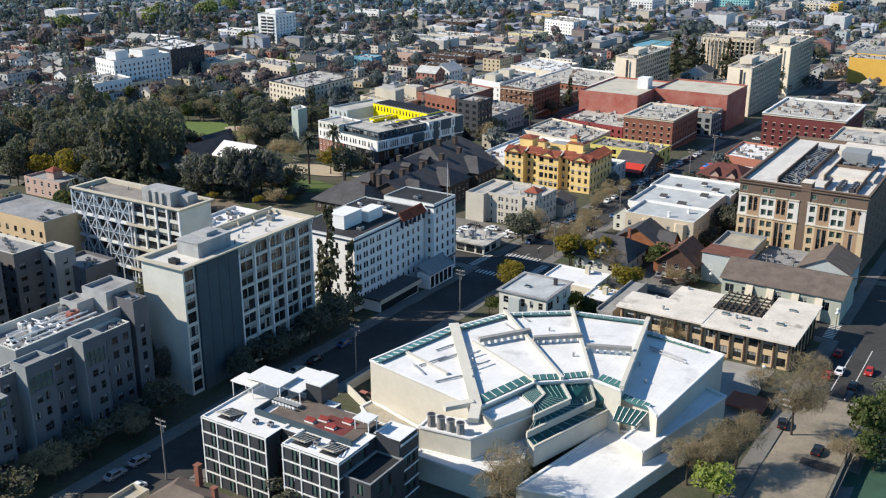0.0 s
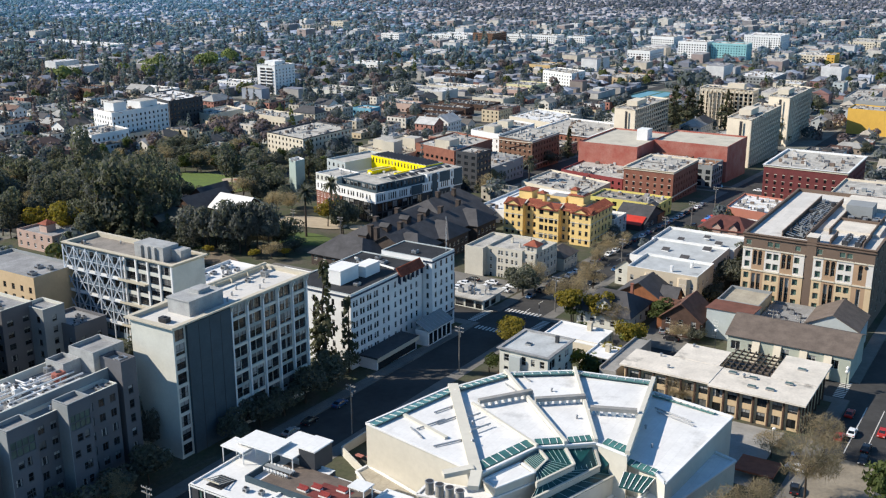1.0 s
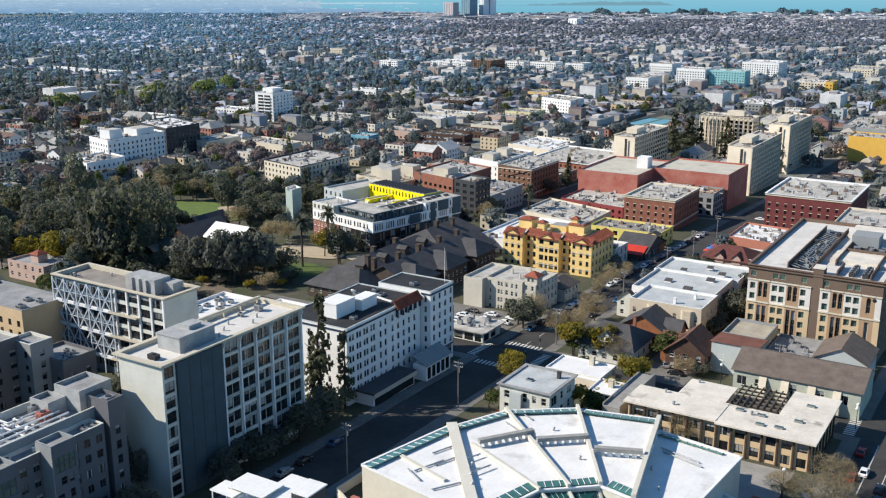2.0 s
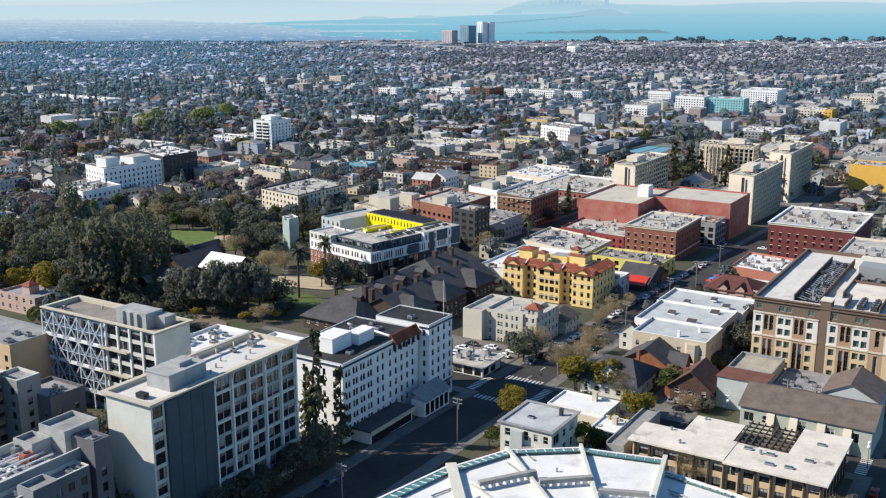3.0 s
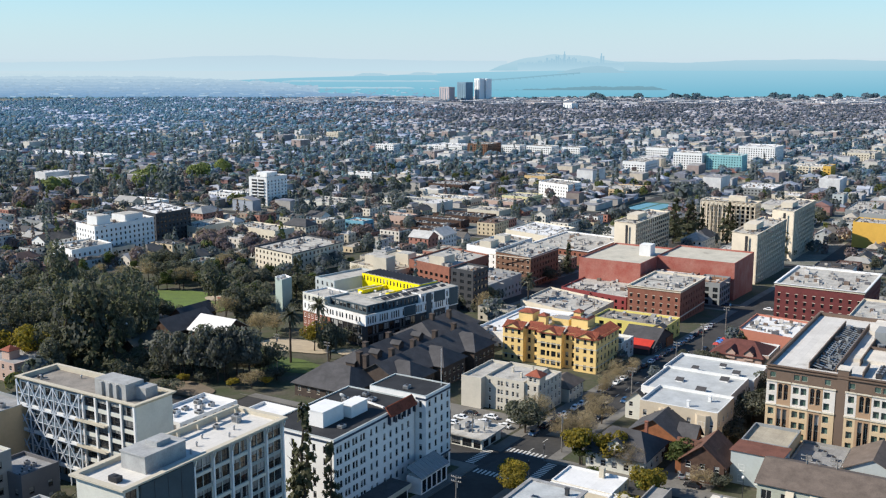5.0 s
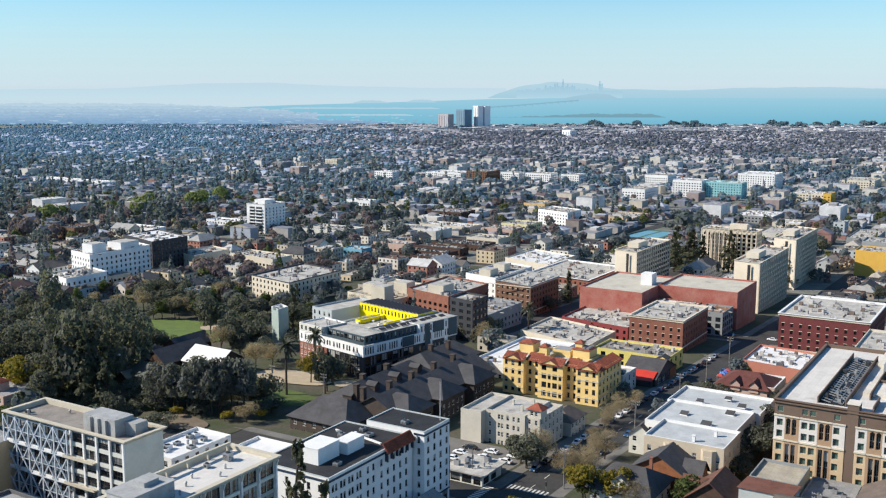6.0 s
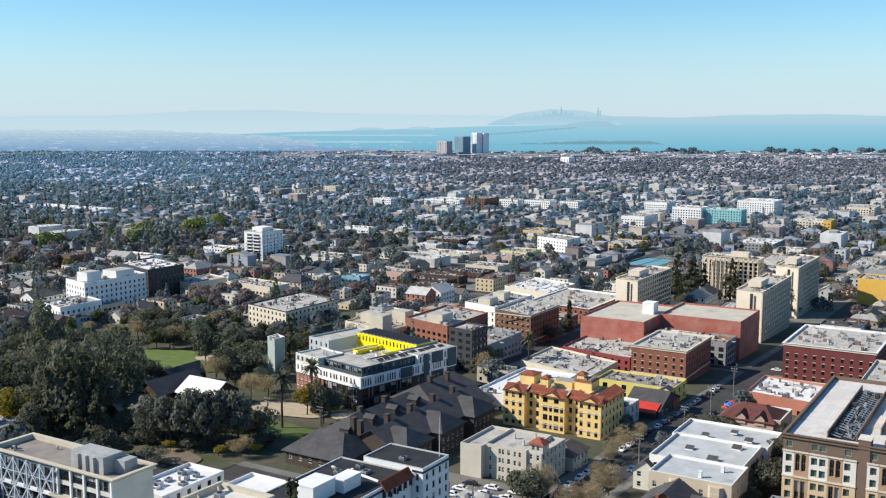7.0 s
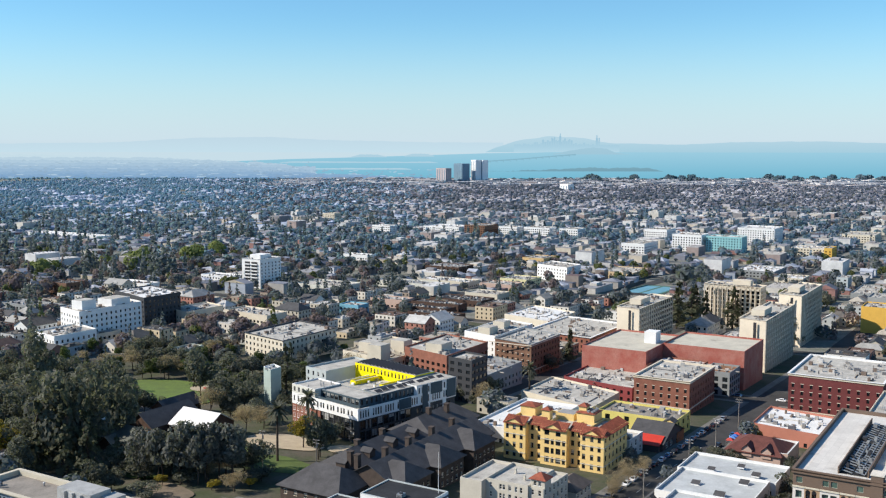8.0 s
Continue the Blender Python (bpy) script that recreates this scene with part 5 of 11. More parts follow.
block(t, 0, 4.0, 8.0, 8.0, 0, 5.0, CREAM, TAN_ROOF, {}, cap=TAN_TRIM)
claim(93, 122, 10, 8)


# ---- art museum with a fan of concrete galleries ----
def museum():
    gx, gy = 150.0, 60.0
    zb = 1.5
    t = thing("museum", G @ pose(gx, gy, 0), "concrete museum with fanned white roofs and teal skylights", "museum")
    cw = paint("museum_concrete", (0.60, 0.57, 0.49), scale=0.12)
    pale_teal = mat("pale_teal_skylight", (0.075, 0.20, 0.185), 0.2, 0.2, 0.6, spec=0.6)
    skyl = mat("teal_skylight", (0.018, 0.085, 0.082), 0.3, 0.25, 0.6, spec=0.4)
    TEAL_BAR = paint("pale_teal_bar", (0.30, 0.44, 0.42))

    def L(*pts):
        return [(p[0] - gx, p[1] - gy) for p in pts]

    def slab(name, pts, z0, z1, wall, roof, lip=0.35):
        """Prism body, white roof deck and a concrete rim along every edge."""
        q = L(*pts)
        area = sum(a[0] * b[1] - b[0] * a[1] for a, b in zip(q, q[1:] + q[:1]))
        q = q if area > 0 else q[::-1]
        bm = bmesh.new()
        prism(bm, q, z0, z1)
        part(name, bm, wall, t)
        bm = bmesh.new()
        c = Vector((sum(p[0] for p in q) / len(q), sum(p[1] for p in q) / len(q)))
        ins = [tuple(Vector(p) + (c - Vector(p)).normalized() * 0.7) for p in q]
        prism(bm, ins, z1 + 0.004, z1 + 0.06)
        part("roof", bm, roof, t)
        for a, b in zip(q, q[1:] + q[:1]):
            bm = bmesh.new()
            beam(bm, (*a, z1 + lip / 2 + 0.004), (*b, z1 + lip / 2 + 0.004), 0.5, lip)
            part("rim", bm, WHITE_STUCCO, t)

    z = 15.0
    TL, A, B, C, D = (151.0, 112.0), (175.4, 106.8), (188.2, 101.0), (197.5, 88.4), (201.5, 71.4)
    b1i, b2i, b3i, b4i = (145.5, 83.6), (164.3, 74.9), (168.2, 70.4), (166.8, 63.5)
    bend = (160.7, 79.3)
    slab("gallery", [TL, A, b1i], zb, z, cw, WHITE_ROOF)
    slab("gallery", [A, B, b2i, bend, b1i], zb, z - 0.5, cw, WHITE_ROOF)
    slab("gallery", [B, C, b3i, b2i], zb, z - 0.5, cw, WHITE_ROOF)
    slab("gallery", [C, D, b4i, b3i], zb, z - 0.6, cw, WHITE_ROOF)
    slab("gallery", [(200.5, 71.0), (197.4, 52.7), (164.2, 55.1), (166.7, 57.7), (169.5, 65.0)], zb, 12.4, cw, WHITE_ROOF)
    slab("gallery", [(189.5, 55.0), (187.5, 48.8), (157.9, 55.2), (160.2, 60.3), (172.0, 58.6)], zb, 8.0, cw, WHITE_ROOF)
    slab("terrace", [(139.0, 71.5), (168.0, 66.0), (168.5, 61.0), (158.0, 55.5), (172.0, 49.5), (143.0, 56.0)], zb, 5.0, cw, WHITE_ROOF)
    slab("gallery", [(138.4, 91.8), (139.8, 81.4), (153.6, 76.0), (156.5, 80.2), (145.5, 84.0), (143.5, 92.2)], zb, 11.6, cw, WHITE_ROOF)
    slab("gallery", [(136.2, 91.4), (136.0, 78.0), (144.2, 73.2), (153.0, 76.0), (139.9, 81.2), (138.3, 91.4)], zb, 7.0, cw, WHITE_ROOF)
    slab("forecourt", [(148.0, 112.5), (151.2, 112.0), (145.6, 92.5), (138.5, 92.0), (137.8, 97.0)], zb, 5.6, cw, TAN_ROOF)
    # spine beams between the galleries, raised over the roofs
    for p, q, w in ((A, b1i, 2.2), (B, b2i, 0.7), (C, b3i, 0.7), (D, b4i, 0.9), ((145.5, 83.6), (140.8, 81.6), 2.0), ((146.4, 84.8), (142.0, 88.5), 1.6)):
        (px, py), (qx, qy) = L(p, q)
        bm = bmesh.new()
        beam(bm, (px, py, z + 0.3), (qx, qy, z + (0.1 if w < 1.9 else 0.0)), w, 0.9)
        part("spine_beam", bm, cw, t)
    # skylight strips along the outer rims and the inner edges
    def strip(p, q, w, zz, n, inward):
        (px, py), (qx, qy) = L(p, q)
        d = Vector((qx - px, qy - py, 0))
        nrm = Vector((-d.y, d.x, 0)).normalized() * inward
        a, b = Vector((px, py, zz)) + nrm * 0.6, Vector((qx, qy, zz)) + nrm * 0.6
        bm = bmesh.new()
        slope(bm, [a, b, b + nrm * w + Vector((0, 0, 0.4)), a + nrm * w + Vector((0, 0, 0.4))] if inward > 0 else [b, a, a + nrm * w + Vector((0, 0, 0.4)), b + nrm * w + Vector((0, 0, 0.4))], 0.3)
        part("skylight", bm, pale_teal, t, "teal glass skylight strip")
        for i in range(n + 1):
            c = a + (b - a) * i / n
            bm = bmesh.new()
            beam(bm, c + Vector((0, 0, 0.06)), c + nrm * w + Vector((0, 0, 0.47)), 0.10)
            part("glazing_bar", bm, FRAME_W, t)

    strip(TL, A, 2.1, z + 0.3, 13, -1)
    strip(A, B, 2.0, z - 0.1, 8, -1)
    strip(B, C, 2.0, z - 0.1, 8, -1)
    strip(C, D, 2.0, z - 0.2, 9, -1)
    strip((200.0, 70.0), (198.0, 56.0), 1.2, 12.6, 9, -1)
    strip(b1i, bend, 2.0, z - 0.1, 8, 1)
    strip(bend, b2i, 1.6, z - 0.1, 4, 1)
    strip((164.8, 74.2), (168.0, 70.8), 1.6, z - 0.1, 4, 1)
    strip((168.2, 69.4), (167.0, 64.4), 1.6, z - 0.2, 4, 1)
    strip((166.9, 64.0), (165.6, 58.0), 1.4, 12.6, 5, 1)
    # stepped teal lanterns over the hall, fanning out from the gallery edges
    rims = [(13.6, (154.3, 76.2), (159.4, 76.3), (160.9, 78.8)), (13.0, (151.6, 74.6), (161.3, 71.6), (164.5, 75.2)), (11.2, (148.2, 74.2), (166.4, 68.6), (168.3, 70.9)), (9.3, (147.2, 72.2), (169.3, 65.7), (169.4, 65.2))]
    prev = ((155.8, 79.4), (159.9, 79.2), (160.6, 79.1))
    for i, (z1, P, T, E) in enumerate(rims):
        pP, pT, pE = prev
        v = lambda p, zz: Vector((p[0] - gx, p[1] - gy, zz))
        low = 5.0 if i == 3 else rims[i + 1][0] - 0.2
        ze, hi = 14.1, z1 + (0.6 if i > 1 else 0.45)
        bm = bmesh.new()
        for quad in ((v(P, low), v(T, low), v(T, z1), v(P, z1)), (v(T, low), v(E, low), v(E, ze + 0.3), v(T, z1))):
            d = (quad[1] - quad[0]).cross(Vector((0, 0, 1))).normalized() * 0.35
            f = [bm.verts.new(q) for q in quad]
            k = [bm.verts.new(q - d) for q in quad]
            bm.faces.new(f), bm.faces.new(k[::-1])
            for a in range(4):
                bm.faces.new((f[(a + 1) % 4], f[a], k[a], k[(a + 1) % 4]))
        part("lantern_wall", bm, cw, t)
        end = [v(P, low), v(P, z1), v(pP, hi), v(pP, low)]
        bm = bmesh.new()
        f = [bm.verts.new(q) for q in end]
        k = [bm.verts.new(q + Vector((0.3, 0.1, 0))) for q in end]
        bm.faces.new(f), bm.faces.new(k[::-1])
        for a in range(4):
            bm.faces.new((f[(a + 1) % 4], f[a], k[a], k[(a + 1) % 4]))
        part("end_wall", bm, cw, t)
        hiP, hiT = v(pP, hi), v(pT, hi)
        bm = bmesh.new()
        slope(bm, [v(P, z1 - 0.25), v(T, z1 - 0.25), hiT, hiP], 0.1)
        part("lantern_glass", bm, skyl, t, "dark teal sloping roof glazing")
        bm = bmesh.new()
        slope(bm, [v(T, z1 - 0.25), v(E, ze), v(pE, ze), hiT], 0.1)
        part("lantern_glass", bm, skyl, t, "dark teal sloping roof glazing")
        up = Vector((0, 0, 0.07))
        for k in range(9):
            q = (k + 0.5) / 9
            bm = bmesh.new()
            beam(bm, v(P, z1 - 0.25).lerp(v(T, z1 - 0.25), q) + up, hiP.lerp(hiT, q) + up, 0.07)
            part("glazing_bar", bm, TEAL_BAR, t)
        for k in range(5):
            q = (k + 0.5) / 5
            bm = bmesh.new()
            beam(bm, v(T, z1 - 0.25).lerp(hiT, q) + up, v(E, ze).lerp(v(pE, ze), q) + up, 0.08)
            part("glazing_bar", bm, TEAL_BAR, t)
        for a, b in ((v(P, z1), v(T, z1)), (v(T, z1), v(E, ze + 0.2))):
            bm = bmesh.new()
            beam(bm, a + up, b + up, 0.42, 0.22)
            part("rim", bm, cw, t)
        prev = (P, T, E)
    # stair block beside the lanterns and a lean-to skylight at the wing
    slab("stair_block", [(144.9, 79.4), (153.63, 75.97), (155.4, 79.8), (146.2, 82.6)], 11.0, 13.6, cw, WHITE_ROOF, 0.25)
    bm = bmesh.new()
    slope(bm, [(14.1, 3.8, 9.4), (14.2, -0.9, 9.4), (16.6, -2.2, 11.6), (16.0, 3.6, 11.6)], 0.25)
    part("skylight", bm, skyl, t, "teal lean-to glazing")
    for k in range(6):
        q = k / 5
        bm = bmesh.new()
        beam(bm, Vector((14.1, 3.8 - 4.7 * q, 9.5)), Vector((16.0 + 0.6 * q, 3.6 - 5.8 * q, 11.7)), 0.12)
        part("glazing_bar", bm, FRAME_W, t)
    # raised ducts round the galleries, on short legs
    for p, q in (((170.1, 97.3), (180.2, 90.3)), ((176.9, 87.8), (183.8, 79.7)), ((179.3, 76.6), (182.8, 67.9))):
        (px, py), (qx, qy) = L(p, q)
        a, b = Vector((px, py, z + 1.0)), Vector((qx, qy, z + 1.0))
        bm = bmesh.new()
        beam(bm, a, b, 1.1, 0.8)
        part("duct", bm, CONCRETE, t)
        n = int((b - a).length / 1.5)
        for k in range(n + 1):
            c = a.lerp(b, k / n)
            part("duct_leg", boxes((c.x - 0.12, c.y - 0.5, z - 0.4, c.x + 0.12, c.y + 0.5, z + 0.65)), FRAME_W, t)
    for p, q, w in (((170.0, 98.8), (160.3, 78.9), 0.5), ((158.0, 107.9), (153.9, 95.1), 0.8)):
        (px, py), (qx, qy) = L(p, q)
        bm = bmesh.new()
        beam(bm, (px, py, z + 0.3), (qx, qy, z + 0.3), w, 0.5)
        part("spine_beam", bm, cw, t)
    # walled forecourt with red furniture
    for a, b, m in (((157.5, 123.4), (166.0, 123.2), cw), ((166.0, 123.2), (166.0, 112.5), TAN), ((157.5, 123.4), (151.6, 112.8), cw)):
        (px, py), (qx, qy) = L(a, b)
        bm = bmesh.new()
        beam(bm, (px, py, 2.4), (qx, qy, 2.4), 0.35, 3.4)
        part("court_wall", bm, m, t)
    r = random.Random(77)
    for k in range(7):
        x, y = 158.5 + (k % 3) * 2.2 + r.uniform(-0.4, 0.4), 114.5 + (k // 3) * 2.4
        c = thing("cafe_table", G @ pose(x, y, gz(x, y) + 0.12, 0, 0, r.uniform(0, 90)), "bright red outdoor table in a walled court", "table", "court tables")
        part("top", boxes((-0.9, -0.6, 0.7, 0.9, 0.6, 0.78)), RED_PAINT, c)
        part("leg", boxes((-0.1, -0.1, 0, 0.1, 0.1, 0.697)), FRAME_D, c)
    part("entry_canopy", boxes((43.0, -17.5, 3.2, 50.0, -9.5, 3.6)), mat("rust_red_roof", (0.36, 0.10, 0.05), 0.7, 0.2, 0.6), t, "rust red entrance canopy")
    part("canopy_post", boxes((43.3, -17.2, zb - 1, 43.7, -16.8, 3.197), (49.3, -9.9, zb - 1, 49.7, -9.8, 3.197)), CONCRETE, t)
    for i, p in enumerate(((140.2, 90.2), (140.2, 88.1), (140.2, 86.0), (140.2, 83.9))):
        m = G @ pose(p[0], p[1], 11.66)
        c = thing("exhaust_stack", m, "grey round concrete exhaust stack with a dark mouth", "exhaust stack", "exhaust stacks")
        bm = bmesh.new()
        rod(bm, (0, 0, 0), (0, 0, 2.3), 0.78, 0.74, 18)
        part("drum", bm, CONCRETE, c)
        bm = bmesh.new()
        rod(bm, (0, 0, 2.303), (0, 0, 2.5), 0.84, 0.84, 18)
        part("collar", bm, METAL, c)
        bm = bmesh.new()
        rod(bm, (0, 0, 2.503), (0, 0, 2.52), 0.66, 0.66, 18)
        part("mouth", bm, FRAME_D, c)
    claim(135, 48, 66, 66)
    for x, y, zz in ((158, 92, z), (162, 94, z), (155, 90, z), (183, 66, 12.5), (176, 62, 12.5), (176, 78, 14.5), (185, 88, 14.5)):
        vent(x, y, zz + 0.06, 0.22, 0.7)
    for x, y, l, a in ((149.7, 95.4, 6.5, -32), (151.5, 99.1, 5, 60), (154, 102, 7, -20), (158, 100, 6, -20), (161, 97, 6, -20), (158, 93, 6, -20), (162, 103, 5, -20), (183, 98, 6, -120), (187, 94, 6, 60), (184, 71, 6, 90), (189, 58, 9, 75), (190.5, 59, 9, 75)):
        p = thing("roof_pipe", G @ pose(x, y, (z if x < 180 else 14.5 if y > 80 else 12.4) + 0.06, 0, 0, a), "grey conduit run on the white roof", "pipe", "roof pipes")
        bm = bmesh.new()
        rod(bm, (0, 0, 0.3), (l, 0, 0.3), 0.16)
        part("tube", bm, METAL, p)
        part("stand", boxes((0.5, -0.1, 0, 0.7, 0.1, 0.2), (l - 0.7, -0.1, 0, l - 0.5, 0.1, 0.2)), METAL, p)


museum()


# ---- low office with timber posts and a broad beige roof ----
def low_office():
    gx, gy = 219.6, 42.6
    zb = 0.8
    h = 8.6 - zb
    t = thing("office_building", G @ pose(gx, gy, zb), "two-storey tan office with timber posts and beige roof", "office building")
    fe = [(1.5 + 3.4 * i, 4.6, 2.2, 2.0, "grid") for i in range(12)] + [(1.5 + 3.4 * i, 1.0, 2.0, 2.2, "pair") for i in range(12)]
    fn = [(1.5 + 3.6 * i, 4.6, 2.2, 2.0, "grid") for i in range(5)]
    block(t, 1.2, 1.2, 11.0, 43.0, 0, h - 0.5, TAN, BEIGE_ROOF, {"E": fe, "N": fn}, "grid", FRAME_D)
    block(t, 11.0, 1.2, 26.0, 10.0, 0, h - 0.5, TAN, BEIGE_ROOF, {"N": [(1.5 + 3.2 * i, 4.6, 2.2, 2.0, "grid") for i in range(3)]}, "grid", FRAME_D)
    block(t, 11.0, 24.0, 21.0, 34.0, 0, h - 0.5, TAN, BEIGE_ROOF, {}, "grid", FRAME_D)
    for i, a in enumerate(((-0.4, 0, 11.5, 22.0), (11.5, 0, 27.0, 10.8), (0.3, 22.0, 11.5, 44.0), (11.5, 23.0, 21.6, 34.4))):
        z = h - (0.35 - 0.06 * i)
        part("roof", boxes((a[0], a[1], z, a[2], a[3], z + 0.4)), BEIGE_ROOF, t)
    for i in range(13):
        part("timber_post", boxes((0.7, 1.3 + 3.4 * i, -1, 1.1, 1.7 + 3.4 * i, h - 0.4)), SHINGLE_WALL, t)
    for i in range(7):
        part("timber_post", boxes((1.3 + 3.6 * i, 0.6, -1, 1.7 + 3.6 * i, 1.0, h - 0.4)), SHINGLE_WALL, t)
    for i in range(8):
        part("pergola_beam", boxes((11.8, 11.4 + i * 1.5, h + 0.3, 24.5, 11.65 + i * 1.5, h + 0.6)), WOOD_POLE, t)
    for i in range(6):
        part("pergola_beam", boxes((12.2 + 2.3 * i, 11.0, h - 0.05, 12.5 + 2.3 * i, 22.8, h + 0.297)), WOOD_POLE, t)
    part("courtyard_floor", boxes((11.1, 10.2, h - 3.4, 25.9, 23.9, h - 3.2)), BROWN_ROOF, t)
    for x, y in ((19.0, 4.5), (9.0, 5.0), (8.0, 13.0), (8.5, 18.0), (3.5, 8.0), (3.0, 12.0)):
        s = thing("roof_skylight", G @ pose(gx + x, gy + y, zb + h + 0.2), "small grey roof skylight", "skylight", "roof skylights")
        part("curb", boxes((0, 0, 0, 1.0, 1.9, 0.3)), METAL, s)
        part("pane", boxes((0.1, 0.1, 0.303, 0.9, 1.8, 0.36)), GLASS_TEAL, s)
    claim(gx, gy, 27, 45)
    for x, y in ((8, 16), (4, 33), (10, 37), (20, 32)):
        vent(gx + x, gy + y, zb + h + 0.2, 0.3, 0.7)
    w = thing("garden_wall", G @ pose(gx + 1, gy + 45, zb), "grey concrete roof annex with low walls", "wall")
    part("annex", boxes((0, 0, -1, 24, 4.4, 5.2)), CONCRETE, w)
    part("rim", boxes((0, 0, 5.203, 24, 0.3, 5.8), (0, 4.1, 5.203, 24, 4.4, 5.8)), CONCRETE, w)


low_office()

# ---- grey three-storey house and its white-roofed neighbour ----
PALE_SHEET = mat("pale_grey_sheet_roof", (0.50, 0.52, 0.52), 0.7, 0.15, 0.2, 0.2, 3, stain=0.4)
t = thing("apartment_house", G @ pose(207.0, 99.4, 1.0), "pale grey three-storey apartment house with hipped flat roof", "house")
block(t, 0.3, 0.3, 14.3, 13.4, 0, 10.6, PALE, PALE_SHEET, {"E": [(1.2, 7.6, 1.4, 1.8), (4.6, 7.4, 2.6, 2.2), (8.6, 7.6, 1.0, 1.8), (11.0, 7.6, 1.2, 1.8), (1.2, 4.4, 1.2, 1.8), (4.4, 4.2, 1.0, 2.0), (6.4, 4.2, 1.0, 2.0), (9.2, 4.4, 1.4, 1.8), (1.4, 1.0, 1.2, 1.8), (4.6, 1.0, 1.2, 1.8), (9.2, 1.0, 1.4, 1.8)], "N": [(1.0, 7.0, 3.0, 2.4, "pair"), (6.0, 7.4, 1.4, 1.9), (9.5, 7.4, 2.4, 1.9, "pair"), (2.0, 3.8, 1.6, 2.0), (6.0, 3.8, 1.6, 2.0), (10.0, 3.8, 1.6, 2.0), (2.0, 0.8, 1.6, 2.0), (8.0, 0.8, 1.6, 2.0)]}, "sash", FRAME_W, over=0.6, coping=0.25, parapet=0.1, cap=GREY_ROOF)
part("bay", boxes((-0.9, 7.2, -1, 0.297, 10.2, 9.6)), GREY_BLUE, t)
part("balcony_roof", boxes((-1.3, 3.0, 6.0, 0.29, 7.0, 6.25)), GREY_ROOF, t)
chimney(t, 11, 3, 10.4, 12.0, DARK_PANEL)
claim(206, 99, 16, 15)
s = thing("roof_skylight", G @ pose(212.5, 107, 11.55), "small grey roof skylight", "skylight", "roof skylights")
part("curb", boxes((0, 0, 0, 1.2, 1.6, 0.35)), METAL, s)
part("pane", boxes((0.1, 0.1, 0.353, 1.1, 1.5, 0.4)), GLASS, s)
t = thing("apartment_house", G @ pose(226.0, 91.5, 0.8), "cream two-storey apartment house with bright white roof", "house")
block(t, 8.5, 7.0, 19.0, 22.5, 0, 5.6, CREAM, WHITE_ROOF, {"N": rows_of(10.5, 5.6, 3, 2, 1.3, 1.5, 0.8, 2.7)}, parapet=0.3)
block(t, 0.5, 0, 9.4, 7.2, 0, 5.4, CREAM, WHITE_ROOF, {"N": rows_of(8.9, 5.4, 3, 2, 1.3, 1.5, 0.8, 2.7), "E": rows_of(7.2, 5.4, 2, 2, 1.3, 1.5, 0.8, 2.7)}, parapet=0.3)
block(t, 7.0, 7.3, 8.5, 22.5, 0, 5.3, CREAM, WHITE_ROOF, {"E": rows_of(15.2, 5.3, 4, 2, 1.3, 1.5, 0.8, 2.7)}, parapet=0.3)
chimney(t, 17, 13, 5.0, 7.6, TAN_TRIM, 1.2), chimney(t, 6, 3, 5.0, 7.0, TAN_TRIM, 1.2)
claim(226, 91, 20, 24)
wf = thing("wooden_fence", G @ pose(203.0, 115.5, 1.0), "low orange wooden fence beside the house", "fence")
for i in range(24):
    part("board", boxes((i * 0.5, 0, -0.5, i * 0.5 + 0.45, 0.06, 1.6)), RED_WOOD, wf)

# ---- hall and sheds behind the low office ----
t = thing("hall", G @ pose(256.6, 40.0, 0.2), "grey-green hall with a broad brown pitched roof", "hall")
gabled(t, 0, 0, 18, 31, 7.4, 10.4, "y", GREEN_GREY, BROWN_ROOF, over=0.6, faces={"E": [(1.0, 3.4, 2.4, 2.4, "pair"), (5.5, 3.6, 3.2, 2.0, "grid"), (12.0, 3.2, 4.0, 2.8, "grid"), (19.0, 3.4, 3.6, 2.4, "grid"), (26.0, 3.4, 2.2, 2.4, "pair")]}, trim=FRAME_W)
for i, y in enumerate((4.5, 10.5, 17.0, 22.5)):
    bm = bmesh.new()
    prism(bm, [(-1.7, y), (-0.004, y), (-0.004, y + 1.9), (-1.7, y + 1.9)], 1.0, [3.2, 7.0, 7.0, 3.2])
    part("buttress", bm, CREAM, t, "cream slanted buttress")
claim(252, 44, 24, 28)
t = thing("hall", G @ pose(276.5, 42.0, -0.2), "side hall with brown shed roof", "hall")
gabled(t, 0, 0, 15, 13.5, 7.6, 11.0, "x", GREY_BLUE, BROWN_ROOF, over=0.5)
claim(276, 42, 16, 14)
t = thing("workshop", G @ pose(270.5, 68.8, -0.2), "tall grey shed with a red-brown lean-to roof", "shed")
bm = bmesh.new()
prism(bm, [(0, 0), (9.5, 0), (9.5, 12.4), (0, 12.4)], -2.0, [8.9, 8.3, 8.3, 8.9])
part("wall", bm, GREY_BLUE, t)
bm = bmesh.new()
slope(bm, [(-0.4, -0.4, 9.08), (9.9, -0.4, 8.42), (9.9, 12.8, 8.42), (-0.4, 12.8, 9.08)], 0.15)
part("roof", bm, mat("red_brown_roof", (0.20, 0.085, 0.06), 0.85, 0.2, 0.4), t)
for u, v in ((2.0, 3.9), (2.0, 1.0), (6.4, 1.0), (8.6, 1.0)):
    part("window", window_mesh(1.5, 1.7, "sash", FRAME_W), None, t, at=span((0, 12.4), (0, 0)) @ pose(u, -0.02, v))
claim(270, 69, 10, 13)
